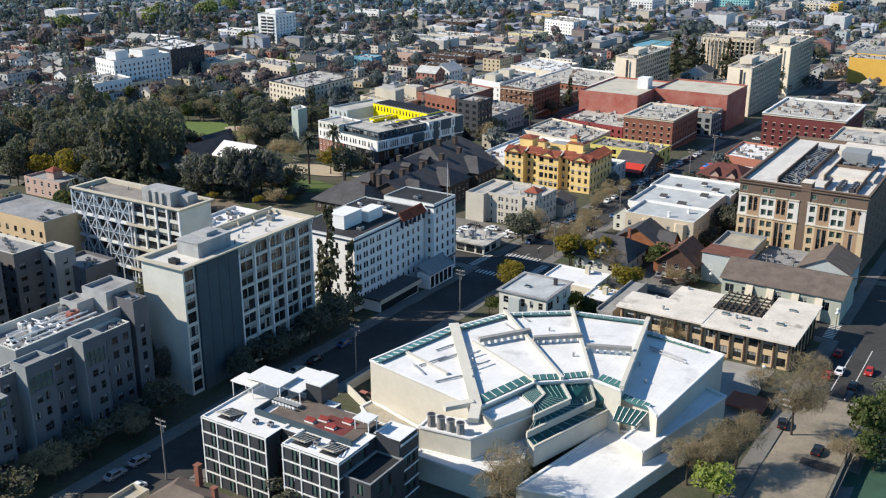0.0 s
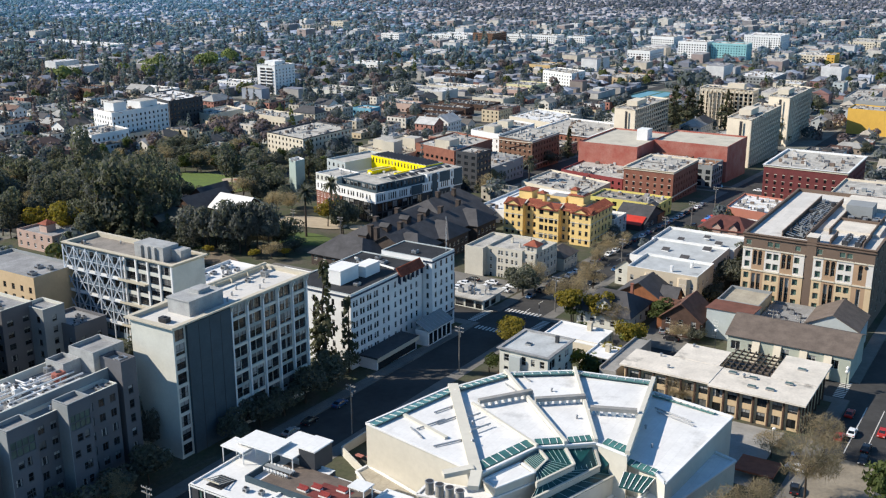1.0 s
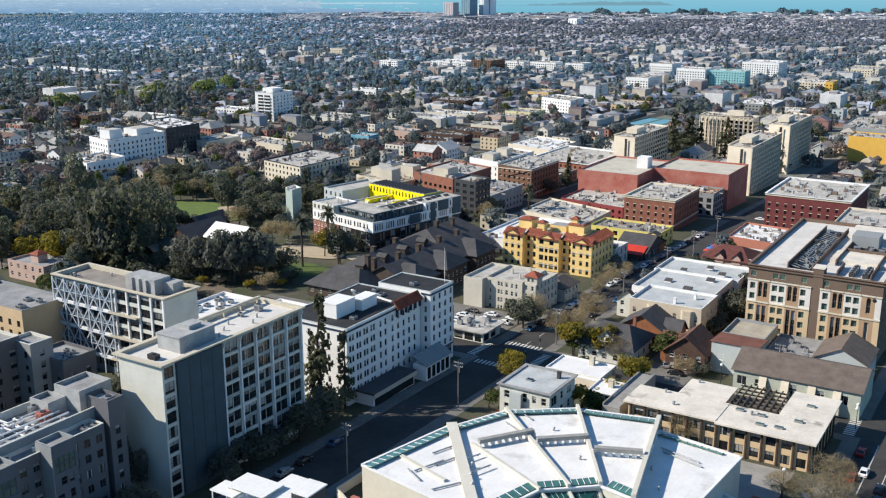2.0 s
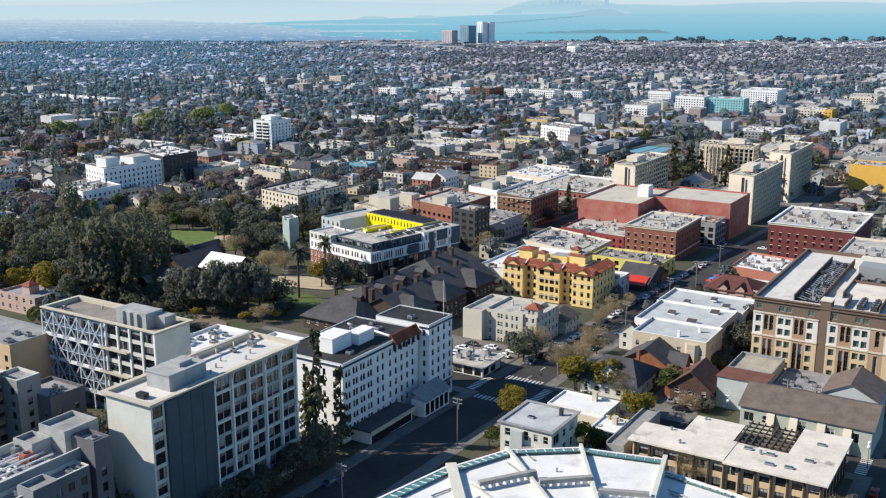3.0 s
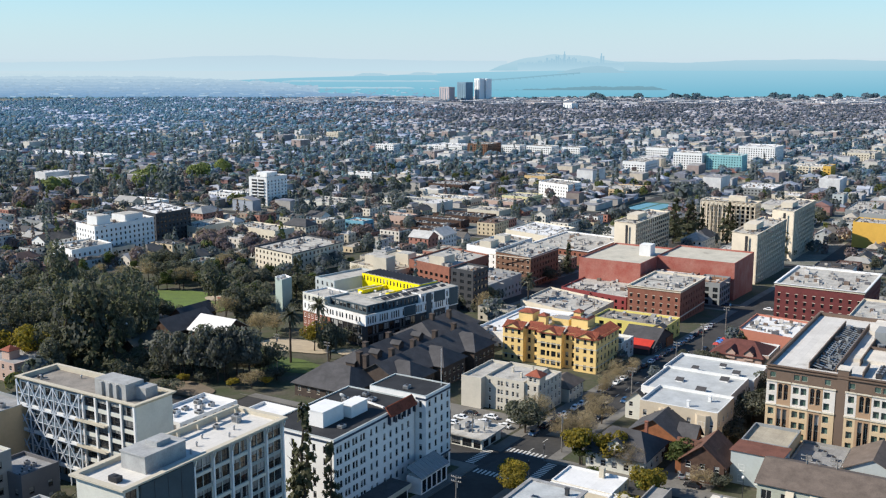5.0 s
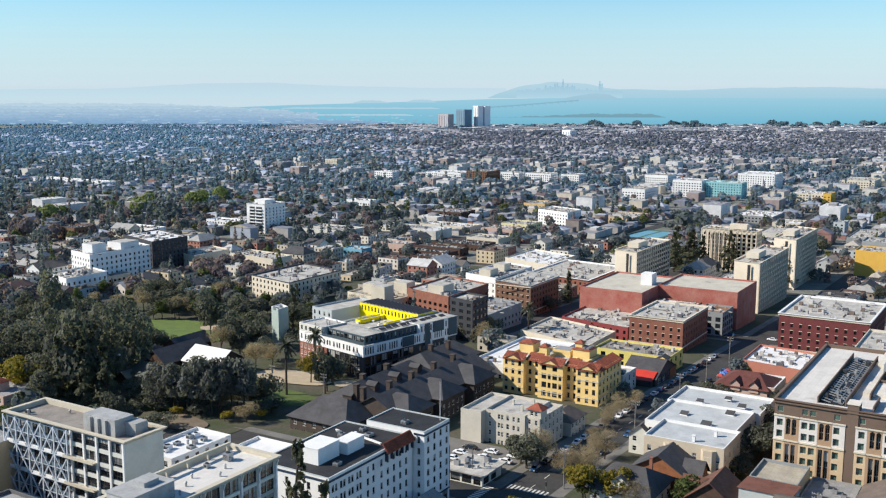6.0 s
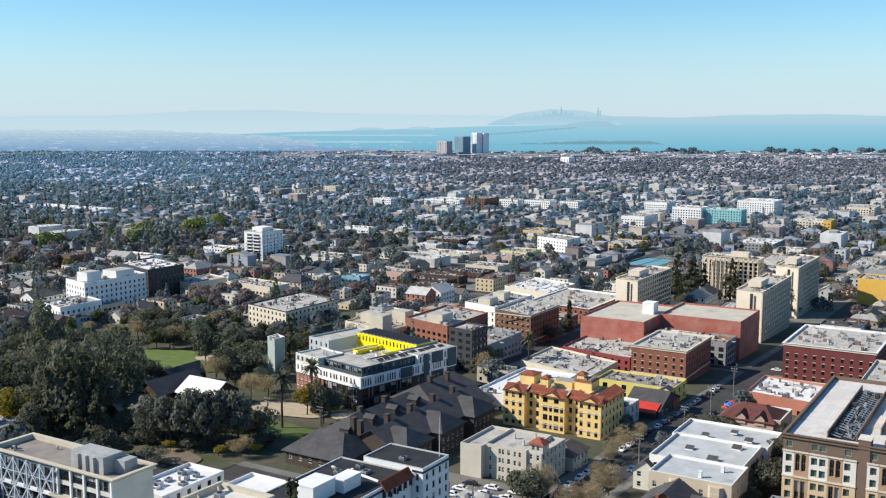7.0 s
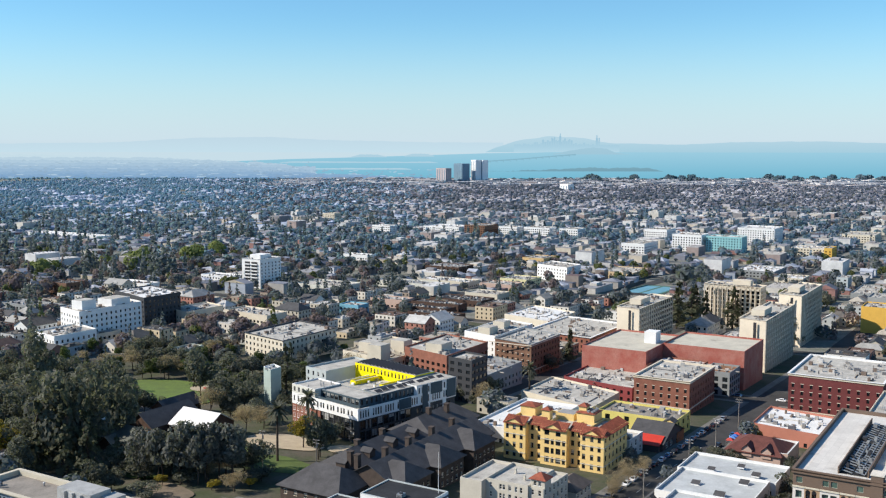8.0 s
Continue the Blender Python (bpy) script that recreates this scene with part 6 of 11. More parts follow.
simple("shop_building", 281.0, 69.5, 14.5, 12.0, 8.0, TAN, TAN_ROOF, "tan flat-roofed building with grey parapet", cap=GREY_PANEL)
simple("shop_building", 277.0, 57.0, 20, 12, 5.0, GREY_PANEL, GREY_ROOF, "low grey flat-roofed building with roof gear", cap=CONCRETE)
for i in range(6):
    hvac(279 + i * 2.6, 59 + (i % 3) * 2.6, 4.3, 1.6, 1.2, 1.1)

# ---- brown shingle houses ----
RUST_SHINGLE = mat("rust_brown_shingles", (0.17, 0.085, 0.06), 0.9, 0.25, 0.4, 0.4, 5, stain=0.3)
t = thing("house", G @ pose(261.0, 100.5, -0.2), "dark shingle house with broad hipped roof and dormer", "house")
gabled(t, 0, 0, 16, 16, 5.4, 9.6, "y", PALE, DARK_ROOF, hip=5.0, over=1.0, faces={"E": rows_of(16, 5.2, 5, 1, 1.4, 1.7, 1.2), "N": rows_of(16, 5.2, 4, 1, 1.4, 1.7, 1.2)})
gabled(t, 0.8, 6.0, 6.0, 10.4, 7.4, 9.0, "x", PALE, DARK_ROOF, over=0.4, base=6.2, faces={"E": [(0.6, 0.1, 1.2, 0.9), (2.2, 0.1, 1.2, 0.9)]})
chimney(t, 12, 4, 7, 11, BRICK)
claim(260, 100, 17, 17)
t = thing("house", G @ pose(278.5, 97.5, -1.0), "dark gabled shingle house with orange wood gable", "house")
gabled(t, 0, 0, 13, 14, 6.6, 10.8, "x", RED_WOOD, DARK_ROOF, over=0.8, faces={"E": rows_of(14, 6.5, 4, 2, 1.3, 1.6, 1.0), "N": rows_of(13, 6.5, 3, 2, 1.3, 1.6, 1.0)})
gabled(t, 2, -3.5, 9, 1.0, 6.0, 9.4, "y", RED_WOOD, DARK_ROOF, over=0.7, faces={"N": rows_of(7, 6, 2, 2, 1.2, 1.5, 0.9)})
part("porch", boxes((-3.4, 3.0, -1, -0.004, 9.0, 3.0), (-3.6, 2.8, 3.003, 0, 9.2, 3.3)), SHINGLE_WALL, t)
claim(275, 94, 17, 18)
t = thing("house", G @ pose(266.0, 81.5, -0.2), "brown shingle house with steep gabled roof", "house")
gabled(t, 0, 0, 12, 11, 6.0, 10.4, "x", SHINGLE_WALL, RUST_SHINGLE, over=0.8, faces={"E": rows_of(11, 6, 3, 2, 1.3, 1.5, 0.9), "N": rows_of(12, 6, 3, 2, 1.3, 1.5, 0.9)})
gabled(t, 3, 7, 9, 13.5, 5.6, 9.0, "y", RED_WOOD, RUST_SHINGLE, over=0.6)
claim(265, 81, 14, 14)

# ---- cream corner house ----
t = thing("apartment_building", G @ pose(290.5, 145.0, -2.6), "cream four-storey apartment house with a tiled corner turret", "apartment building")
h = 11.7
fe = [(1.0 + 2.0 * c, 1.3 + 2.8 * r, 0.8, 1.5) for c in (0, 1) for r in range(4)]
block(t, 0.0, 5.0, 17, 18.5, 0, h, STONE, LIGHT_ROOF, {"E": [(1.2, 1.2 + 2.7 * r, 0.8, 1.5) for r in range(4)] + [(u, 1.2 + 2.7 * r, 0.75, 1.5) for u in (4.4, 5.5, 9.4, 11.0) for r in range(4)] + [(7.3, 1.2 + 2.7 * r, 0.9, 1.6) for r in range(4)]}, "sash", FRAME_W, cap=STONE)
block(t, -2.6, 18.5, 17, 25.6, 0, h - 0.3, STONE, LIGHT_ROOF, {"E": []}, "sash", FRAME_W, cap=STONE)
block(t, 0.6, 0.4, 17, 5.0, 0, h - 0.4, STONE, LIGHT_ROOF, {"E": [(u, 1.2 + 2.7 * r, 0.8, 1.5) for u in (0.8, 3.0) for r in range(4)], "N": [(1.2 + 2.7 * c, 1.2 + 2.7 * r, 0.9, 1.6) for c in range(6) for r in range(4)]}, "sash", FRAME_W, cap=STONE)
block(t, 1.0, 0.2, 5.0, 4.6, h - 0.6, h + 2.0, STONE, LIGHT_ROOF, {"E": [(0.9, 0.9, 0.9, 1.2), (2.4, 0.9, 0.9, 1.2)]}, "sash", FRAME_W, cap=STONE)
bm = bmesh.new()
for a, b in (((0.5, -0.3), (5.5, -0.3)), ((5.5, -0.3), (5.5, 5.1)), ((5.5, 5.1), (0.5, 5.1)), ((0.5, 5.1), (0.5, -0.3))):
    slope(bm, [(*a, h + 2.15), (*b, h + 2.15), (3.0, 2.4, h + 3.9)], 0.12)
part("turret_roof", bm, TILE_RED, t, "red tile pyramid roof")
for i in range(3):
    chimney(t, 6 + i * 4, 9 + (i % 2) * 5, h - 0.8, h + 0.8, STONE, 0.6)
claim(287, 144, 21, 28)
t = thing("house", G @ pose(309.5, 143.5, -3.0), "low house with a brown hipped roof", "house")
gabled(t, 0, 0, 11, 9, 6.0, 8.6, "x", STONE, BROWN_ROOF, hip=3.5, faces={"N": rows_of(11, 6, 4, 2, 1.1, 1.4, 0.9, 2.8)})
claim(309, 143, 13, 10)

# ---- cream row and white roofs ----
t = simple("apartment_building", 290.3, 90.6, 16.2, 22.3, 10.4, SANDY, PALE_SHEET, "cream stucco apartment house with bay windows", floors=3, cols=(7, 4), ww=1.1, wh=1.7)
h = 10.4 - gz(298, 101)
for u in (2.0, 12.5):
    bm = bmesh.new()
    prism(bm, [(-1.1, u + 0.9), (-0.004, u), (-0.004, u + 4.2), (-1.1, u + 3.3)][::-1], 0.6, h - 1.0)
    part("bay", bm, SANDY, t)
    for r in range(3):
        part("window", window_mesh(2.0, 1.6, "pair", FRAME_W), None, t, at=span((-1.1, u + 3.1), (-1.1, u + 1.1)) @ pose(0, -0.02, 1.2 + 3.0 * r))
t = simple("apartment_building", 307.5, 93.0, 24, 26, 8.8, WHITE_STUCCO, PALE_SHEET, "white flat-roofed apartment complex with roof panels", floors=3)
simple("apartment_building", 331.8, 91.5, 18, 29, 8.2, WHITE_STUCCO, PALE_SHEET, "white flat-roofed apartment complex with roof panels", floors=3)
for x, y, k in ((312, 101, 1.0), (319, 110, 0.8), (326, 98, 0.9), (335, 97, 0.8), (341, 103, 0.7), (334, 110, 0.7)):
    p = thing("roof_hatch", G @ pose(x, y, 8.0), "dark slanted roof hatch on a white roof", "roof hatch", "roof hatches")
    bm = bmesh.new()
    a, b, c = 2.2 * k, 2.8 * k, 1.3 * k
    prism(bm, [(0, 0), (a, 0), (a, b), (0, b)], 0, [0.5, c, c, 0.5])
    part("box", bm, WHITE_STUCCO, p)
    bm = bmesh.new()
    slope(bm, [(-0.1, -0.1, 0.55), (a + 0.1, -0.1, c + 0.1), (a + 0.1, b + 0.1, c + 0.1), (-0.1, b + 0.1, 0.55)], 0.08)
    part("lid", bm, DARK_ROOF, p)
t = thing("house", G @ pose(305.5, 116.0, -1.5), "small dark gabled house beside the avenue", "house")
gabled(t, 0, 0, 17, 7, 6.0, 9.0, "x", PALE, DARK_ROOF, faces={"E": rows_of(7, 6, 2, 2, 1.2, 1.5, 0.9)})
claim(305, 116, 18, 8)
for x, y in ((294, 100), (301, 96)):
    chimney(thing("roof_stack", G @ pose(x, y, 9.7), "short white roof stack", "roof stack", "roof stacks"), 0, 0, 0, 1.6, WHITE_STUCCO)


# ---- large brown and cream apartment block ----
OFF_WHITE = paint("off_white_stucco", (0.66, 0.62, 0.57))


def big_block():
    gx, gy = 299.6, 43.2
    zb = -0.8
    h = 23.6 - zb
    t = thing("apartment_building", G @ pose(gx, gy, zb), "large brown and cream apartment block with arched windows", "apartment building")
    W = 37.0
    fe = []
    cols = []
    for base in (0.0, 20.4):
        cols += [(base + 0.9, 1.3, "T"), (base + 7.2, 1.3, "T"), (base + 9.2, 1.3, "T"), (base + 15.2, 1.3, "T")]
    cols.append((18.6, 0.9, "D"))
    for u, w, k in cols:
        for r in range(1, 8):
            if u + w < W - 0.3:
                fe.append((u - 0.1, (1.4, 4.5, 7.6, 10.7, 14.3, 17.4, 21.2)[r - 1], w + 0.2, 1.9 if r < 7 else 1.5, "teal" if k == "T" else "sash"))
    for u in (3.2, 11.6, 24.0, 33.0):
        for k in (0, 1.5):
            fe.append((u + k, 15.2, 1.1, 4.0, "arch"))
            fe.append((u + k, 4.6, 1.1, 8.0, "grid"))
    fn = rows_of(68, h, 8, 7, 1.4, 1.7, 2.8, 3.05)
    block(t, 0, 0, 68, W, 0, h, BROWN, PALE_ROOFING, {"E": fe, "N": fn}, "sash", GREEN_GREY, cap=BROWN, coping=0.3, over=0.4, parapet=0.8)
    f = span((0, W), (0, 0))
    holes = lambda u0, u1, v0, v1: [(r[0] - u0, r[1], r[2], r[3]) for r in fe if r[0] > u0 and r[0] + r[2] < u1 and r[1] > v0 and r[1] + r[3] < v1]
    segs = []
    for b in (0.0, 20.4):
        segs += [(b + 0.1, b + 2.9, "W"), (b + 2.9, b + 6.6, "O"), (b + 6.6, b + 11.2, "W"), (b + 11.2, b + 14.9, "O"), (b + 14.9, b + 18.0, "W")]
    for u0, u1, k in segs:
        u1 = min(u1, W - 0.1)
        if u0 > W - 1:
            continue
        for v0, v1, m in ((0.2, 13.6, ORANGE_BROWN if k == "O" else TAN), (13.6, 20.2, ORANGE_BROWN if k == "O" else OFF_WHITE)):
            bm = bmesh.new()
            wall_face(bm, pose(u0, -0.35, 0), u1 - u0, v1, holes(u0, u1, v0, v1), 0.34, v0, 0, False)
            rim = ((u0, v0), (u1, v0), (u1, v1), (u0, v1))
            for i in range(4):
                a, b = rim[i], rim[(i + 1) % 4]
                bm.faces.new([bm.verts.new(p) for p in ((b[0], -0.35, b[1]), (a[0], -0.35, a[1]), (a[0], -0.003, a[1]), (b[0], -0.003, b[1]))])
            part("wall_panel", bm, m, t, at=f)
        for v in (13.4, 20.1):
            part("moulding", boxes((u0 - 0.1, -0.6, v, u1 + 0.1, -0.36, v + 0.4)), CREAM, t, at=f)
    for r in fe:
        if r[3] == 4.0:
            bm = bmesh.new()
            rod(bm, (r[0] + 0.55, -0.42, r[1] + 4.0), (r[0] + 0.55, -0.34, r[1] + 4.0), 0.55, seg=14)
            part("arch_head", bm, GLASS, t, at=f)
    part("cornice", boxes((-0.5, -0.5, h - 0.75, -0.004, W + 0.4, h - 0.45), (-0.497, -0.5, h - 0.75, 68, -0.004, h - 0.45)), BROWN, t)
    part("tower", boxes((-0.3, 16.0, 0, 4.0, 18.8, h + 1.6)), BROWN, t, "brown stair tower")
    part("tower_cap", boxes((-0.5, 15.8, h + 1.603, 4.2, 19.0, h + 1.8)), BEIGE_ROOF, t)
    for a in ((5, 20, 58, 20.3), (5, 27, 58, 27.3)):
        part("screen_wall", boxes((a[0], a[1], h - 0.8, a[2], a[3], h + 0.9)), BROWN, t)
    for a in ((3.5, 4.0, 14, 4.3), (3.5, 13.0, 14, 13.3)):
        part("screen_wall", boxes((a[0], a[1], h - 0.8, a[2], a[3], h + 0.8)), BROWN, t)
    part("roof_court", boxes((5.2, 20.4, h - 0.79, 57.8, 26.9, h - 0.7)), BLACK_ROOF, t, "dark roof trough with pipes")
    part("penthouse", boxes((40, 8, h - 0.8, 48, 16, h + 3.0)), GREY_PANEL, t)
    part("roof_wing", boxes((18, 2, h - 0.79, 30, 18, h + 0.2)), BEIGE_ROOF, t)
    claim(gx, gy, 70, W)
    r = random.Random(8)
    for i in range(34):
        hvac(gx + 6 + r.uniform(0, 49), gy + 21.0 + r.uniform(0, 4.6), 22.9, r.uniform(0.6, 2.4), r.uniform(0.5, 1.3), r.uniform(0.4, 1.5), (METAL, FRAME_D, GREY_PANEL)[i % 3])
    for i in range(16):
        hvac(gx + 4.5 + (i % 8) * 1.2, gy + 5.0 + (i // 8) * 3.6, 22.8, 0.9, 1.6, 1.3, METAL if i % 2 else FRAME_D)
    for k in range(46):
        bm = bmesh.new()
        slope(bm, [(0, 0, 0.2), (0.8, 0, 0.2), (0.8, 2.4, 0.75), (0, 2.4, 0.75)], 0.08)
        part("roof_panel", bm, GREY_PANEL if k % 4 else METAL, t, at=pose(5.6 + (k % 23) * 2.2, 21.0 + (k // 23) * 3.0, h - 0.65))
    for k in range(5):
        bm = bmesh.new()
        rod(bm, (6.0 + 3 * k, 20.9 + 1.2 * k, h - 0.2), (50.0 - 4 * k, 20.9 + 1.2 * k, h - 0.2), 0.14)
        part("roof_pipe_run", bm, METAL, t)
    for a in ((14.5, 4.0, 40, 4.3), (14.5, 15.5, 40, 15.8), (30.2, 4.3, 30.5, 15.5)):
        part("screen_wall", boxes((a[0], a[1], h - 0.8, a[2], a[3], h + 1.0)), BROWN, t)
    part("roof_court", boxes((30.6, 4.4, h - 0.79, 39.9, 15.4, h - 0.7)), BLACK_ROOF, t, "dark roof trough with pipes")
    for k in range(14):
        hvac(gx + 31.5 + (k % 5) * 1.7, gy + 5.2 + (k // 5) * 3.4 + r.uniform(0, 0.6), 22.9, r.uniform(0.7, 1.3), r.uniform(0.8, 2.0), r.uniform(0.6, 1.5), (METAL, FRAME_D)[k % 2])
    part("roof_wing", boxes((50, 2, h - 0.79, 66, 19, h + 0.6)), BEIGE_ROOF, t)


big_block()


# ---- yellow apartment house with red tiled eaves ----
def yellow_house():
    gx, gy = 346.6, 150.2
    zb = -3.8
    h = 9.3 - zb
    t = thing("apartment_building", G @ pose(gx, gy, zb), "yellow four-storey apartment house with red tiled eaves", "apartment building")
    st = 3.15
    win = lambda us, n=4: [(u, 1.2 + st * r, 1.15, 1.8) for u in us for r in range(n)]
    lw, ys = 21.0, (8.4, 13.4, 23.1, 28.8, 37.2)
    big = [(u, 1.2 + st * r, 1.8, 1.9) for u in (1.5, 5.7) for r in range(4)]
    block(t, 0.0, 0, lw, ys[0], 0, h, YELLOW, LIGHT_ROOF, {"E": win((0.7, 3.6, 6.2)), "N": win([1.2 + 3.3 * i for i in range(6)])}, "sash", FRAME_D, cap=YELLOW)
    block(t, 2.4, ys[0], lw, ys[1], 0, h, YELLOW, LIGHT_ROOF, {"E": win((0.6, 3.0))}, "sash", FRAME_D, cap=YELLOW)
    block(t, 0.0, ys[1], lw, ys[2], 0, h, YELLOW, LIGHT_ROOF, {"E": big + win((3.9, 8.1), 3)}, "sash", FRAME_D, cap=YELLOW)
    block(t, 2.4, ys[2], lw, ys[3], 0, h, YELLOW, LIGHT_ROOF, {"E": win((0.8, 3.4))}, "sash", FRAME_D, cap=YELLOW)
    block(t, 0.0, ys[3], lw, ys[4], 0, h, YELLOW, LIGHT_ROOF, {"E": win((0.8, 3.5, 6.2))}, "sash", FRAME_D, cap=YELLOW)

    def eave(p, q, depth=3.4, rise=1.7):
        a, b = Vector((*p, 0)), Vector((*q, 0))
        d = (b - a).normalized()
        n = Vector((-d.y, d.x, 0))
        bm = bmesh.new()
        slope(bm, [a - n * 0.8 + Vector((0, 0, h - 0.3)), b - n * 0.8 + Vector((0, 0, h - 0.3)), b + n * depth + Vector((0, 0, h + rise)), a + n * depth + Vector((0, 0, h + rise))], 0.18)
        part("tiled_eave", bm, TILE_RED, t, "red clay tile eave")
        k = max(2, int((b - a).length / 0.75))
        for i in range(k):
            c = a + (b - a) * (i + 0.5) / k
            bm = bmesh.new()
            beam(bm, c - n * 0.82 + Vector((0, 0, h - 0.26)), c + n * depth + Vector((0, 0, h + rise + 0.04)), 0.11)
            part("ridge_tile", bm, TILE_RED, t)

    eave((2.4, ys[3]), (2.4, ys[2])), eave((2.4, ys[1]), (2.4, ys[0])), eave((0, 0), (lw, 0))
    for y0, y1, x in ((0.0, ys[0], 0.0), (ys[1], ys[2], 0.0), (ys[3], ys[4], 0.0)):
        eave((x, y1), (x, y0))
        ym = (y0 + y1) / 2
        bm = bmesh.new()
        slope(bm, [(x - 1.0, ym - 3.4, h - 0.1), (x - 1.0, ym, h + 1.7), (x + 4.5, ym, h + 1.7), (x + 2.0, ym - 3.4, h - 0.1)][::-1], 0.15)
        slope(bm, [(x - 1.0, ym, h + 1.7), (x - 1.0, ym + 3.4, h - 0.1), (x + 2.0, ym + 3.4, h - 0.1), (x + 4.5, ym, h + 1.7)][::-1], 0.15)
        part("gable_roof", bm, TILE_RED, t)
        bm = bmesh.new()
        bm.faces.new([bm.verts.new(p) for p in ((x - 0.7, ym + 3.0, h), (x - 0.7, ym - 3.0, h), (x - 0.7, ym, h + 1.55))])
        bm.faces.new([bm.verts.new(p) for p in ((x - 0.4, ym - 3.0, h), (x - 0.4, ym + 3.0, h), (x - 0.4, ym, h + 1.55))])
        part("pediment", bm, YELLOW, t)
    for z in (h - 4.2, 2.6):
        for row in ((-0.18, -0.18, z, -0.004, ys[0], z + 0.25), (-0.003, -0.18, z, lw, -0.004, z + 0.25), (-0.18, ys[1], z, -0.004, ys[2], z + 0.25), (-0.18, ys[3], z, -0.004, ys[4], z + 0.25)):
            part("string_course", boxes(row), CREAM, t)
    for x0, y0, x1, y1, z in ((13, 9, 19.8, 15.5, 3.0), (14.2, 12.4, 17.2, 15.2, 5.0), (9, 24, 11.5, 27, 3.2), (12, 31, 18, 36.8, 2.8), (14, 17, 20, 24, 1.6)):
        part("roof_room", boxes((x0, y0, h - 0.7, x1, y1, h + z)), YELLOW, t)
        bm = bmesh.new()
        xm, ym = (x0 + x1) / 2, (y0 + y1) / 2
        o = 0.4
        c = ((x0 - o, y0 - o), (x1 + o, y0 - o), (x1 + o, y1 + o), (x0 - o, y1 + o))
        if z > 2.5 and x1 - x0 < 7:
            for i in range(4):
                slope(bm, [(*c[i], h + z + 0.1), (*c[(i + 1) % 4], h + z + 0.1), (xm, ym, h + z + 1.2)], 0.1)
            part("roof_room_tiles", bm, TILE_RED, t)
        else:
            bm.free()
            part("roof_room_deck", boxes((x0 + 0.3, y0 + 0.3, h + z + 0.003, x1 - 0.3, y1 - 0.3, h + z + 0.06)), GREY_ROOF, t)
    claim(gx, gy, 22, 38)
    for i in range(7):
        hvac(gx + 13.6 + (i % 4) * 1.5, gy + 9.6 + (i // 4) * 1.5, 9.3 + 3.06, 0.9, 0.9, 0.9)


yellow_house()


# ---- shingle-roofed terrace complex ----
def dark_complex():
    t = thing("housing_complex", G @ pose(0, 0, -3.0), "long dark brown housing complex with many dark gables", "housing complex")
    dw = mat("dark_brown_wall", (0.085, 0.065, 0.055), 0.9, 0.2, 0.6, 0.3, 6)
    gabled(t, 281, 190, 343, 206, 8.6, 13.0, "x", dw, DARK_ROOF, over=0.8, faces={"N": rows_of(66, 8.4, 20, 2, 1.3, 1.6, 1.6, 3.0), "E": rows_of(16, 8.4, 4, 2, 1.3, 1.6, 1.6)}, trim=CREAM)
    for x in (282, 302, 323):
        gabled(t, x, 186.0, x + 14.5, 200, 8.6, 12.6, "y", dw, DARK_ROOF, hip=5.5, over=0.8, faces={"N": rows_of(14.5, 8.4, 5, 2, 1.2, 1.6, 1.6, 3.0), "E": []}, trim=CREAM)
    gabled(t, 267.5, 199.5, 286.5, 221, 7.0, 11.8, "y", dw, DARK_ROOF, hip=7, over=1.0, faces={"E": rows_of(23, 7, 6, 2, 1.3, 1.5, 1.2, 2.9)}, trim=CREAM)
    gabled(t, 287, 206.5, 330, 222, 7.6, 12.0, "x", dw, DARK_ROOF, hip=5, over=0.8)
    gabled(t, 330, 206.5, 362, 224, 8.0, 12.4, "x", dw, DARK_ROOF, hip=5, over=0.8, faces={"N": rows_of(32, 8, 9, 2, 1.2, 1.6, 1.4)}, trim=CREAM)
    for x, y, z in ((284, 207, 14.2), (291, 199, 14.8), (297, 214, 13.4), (304, 199, 14.8), (311, 214, 13.6), (318, 199, 14.8), (331, 199, 14.6), (340, 214, 14.2), (349, 212, 14.0), (283.5, 204, 13.8)):
        part("chimney", boxes((x, y, 9.5, x + 1.7, y + 1.5, z), (x - 0.15, y - 0.15, z + 0.003, x + 1.85, y + 1.65, z + 0.25)), dw, t)
    for x in (283, 296, 309, 322):
        gabled(t, x, 208.5, x + 3, 212, 10.9, 11.9, "y", dw, DARK_ROOF, over=0.3, base=11.0)
    claim(256, 186, 108, 40)


dark_complex()


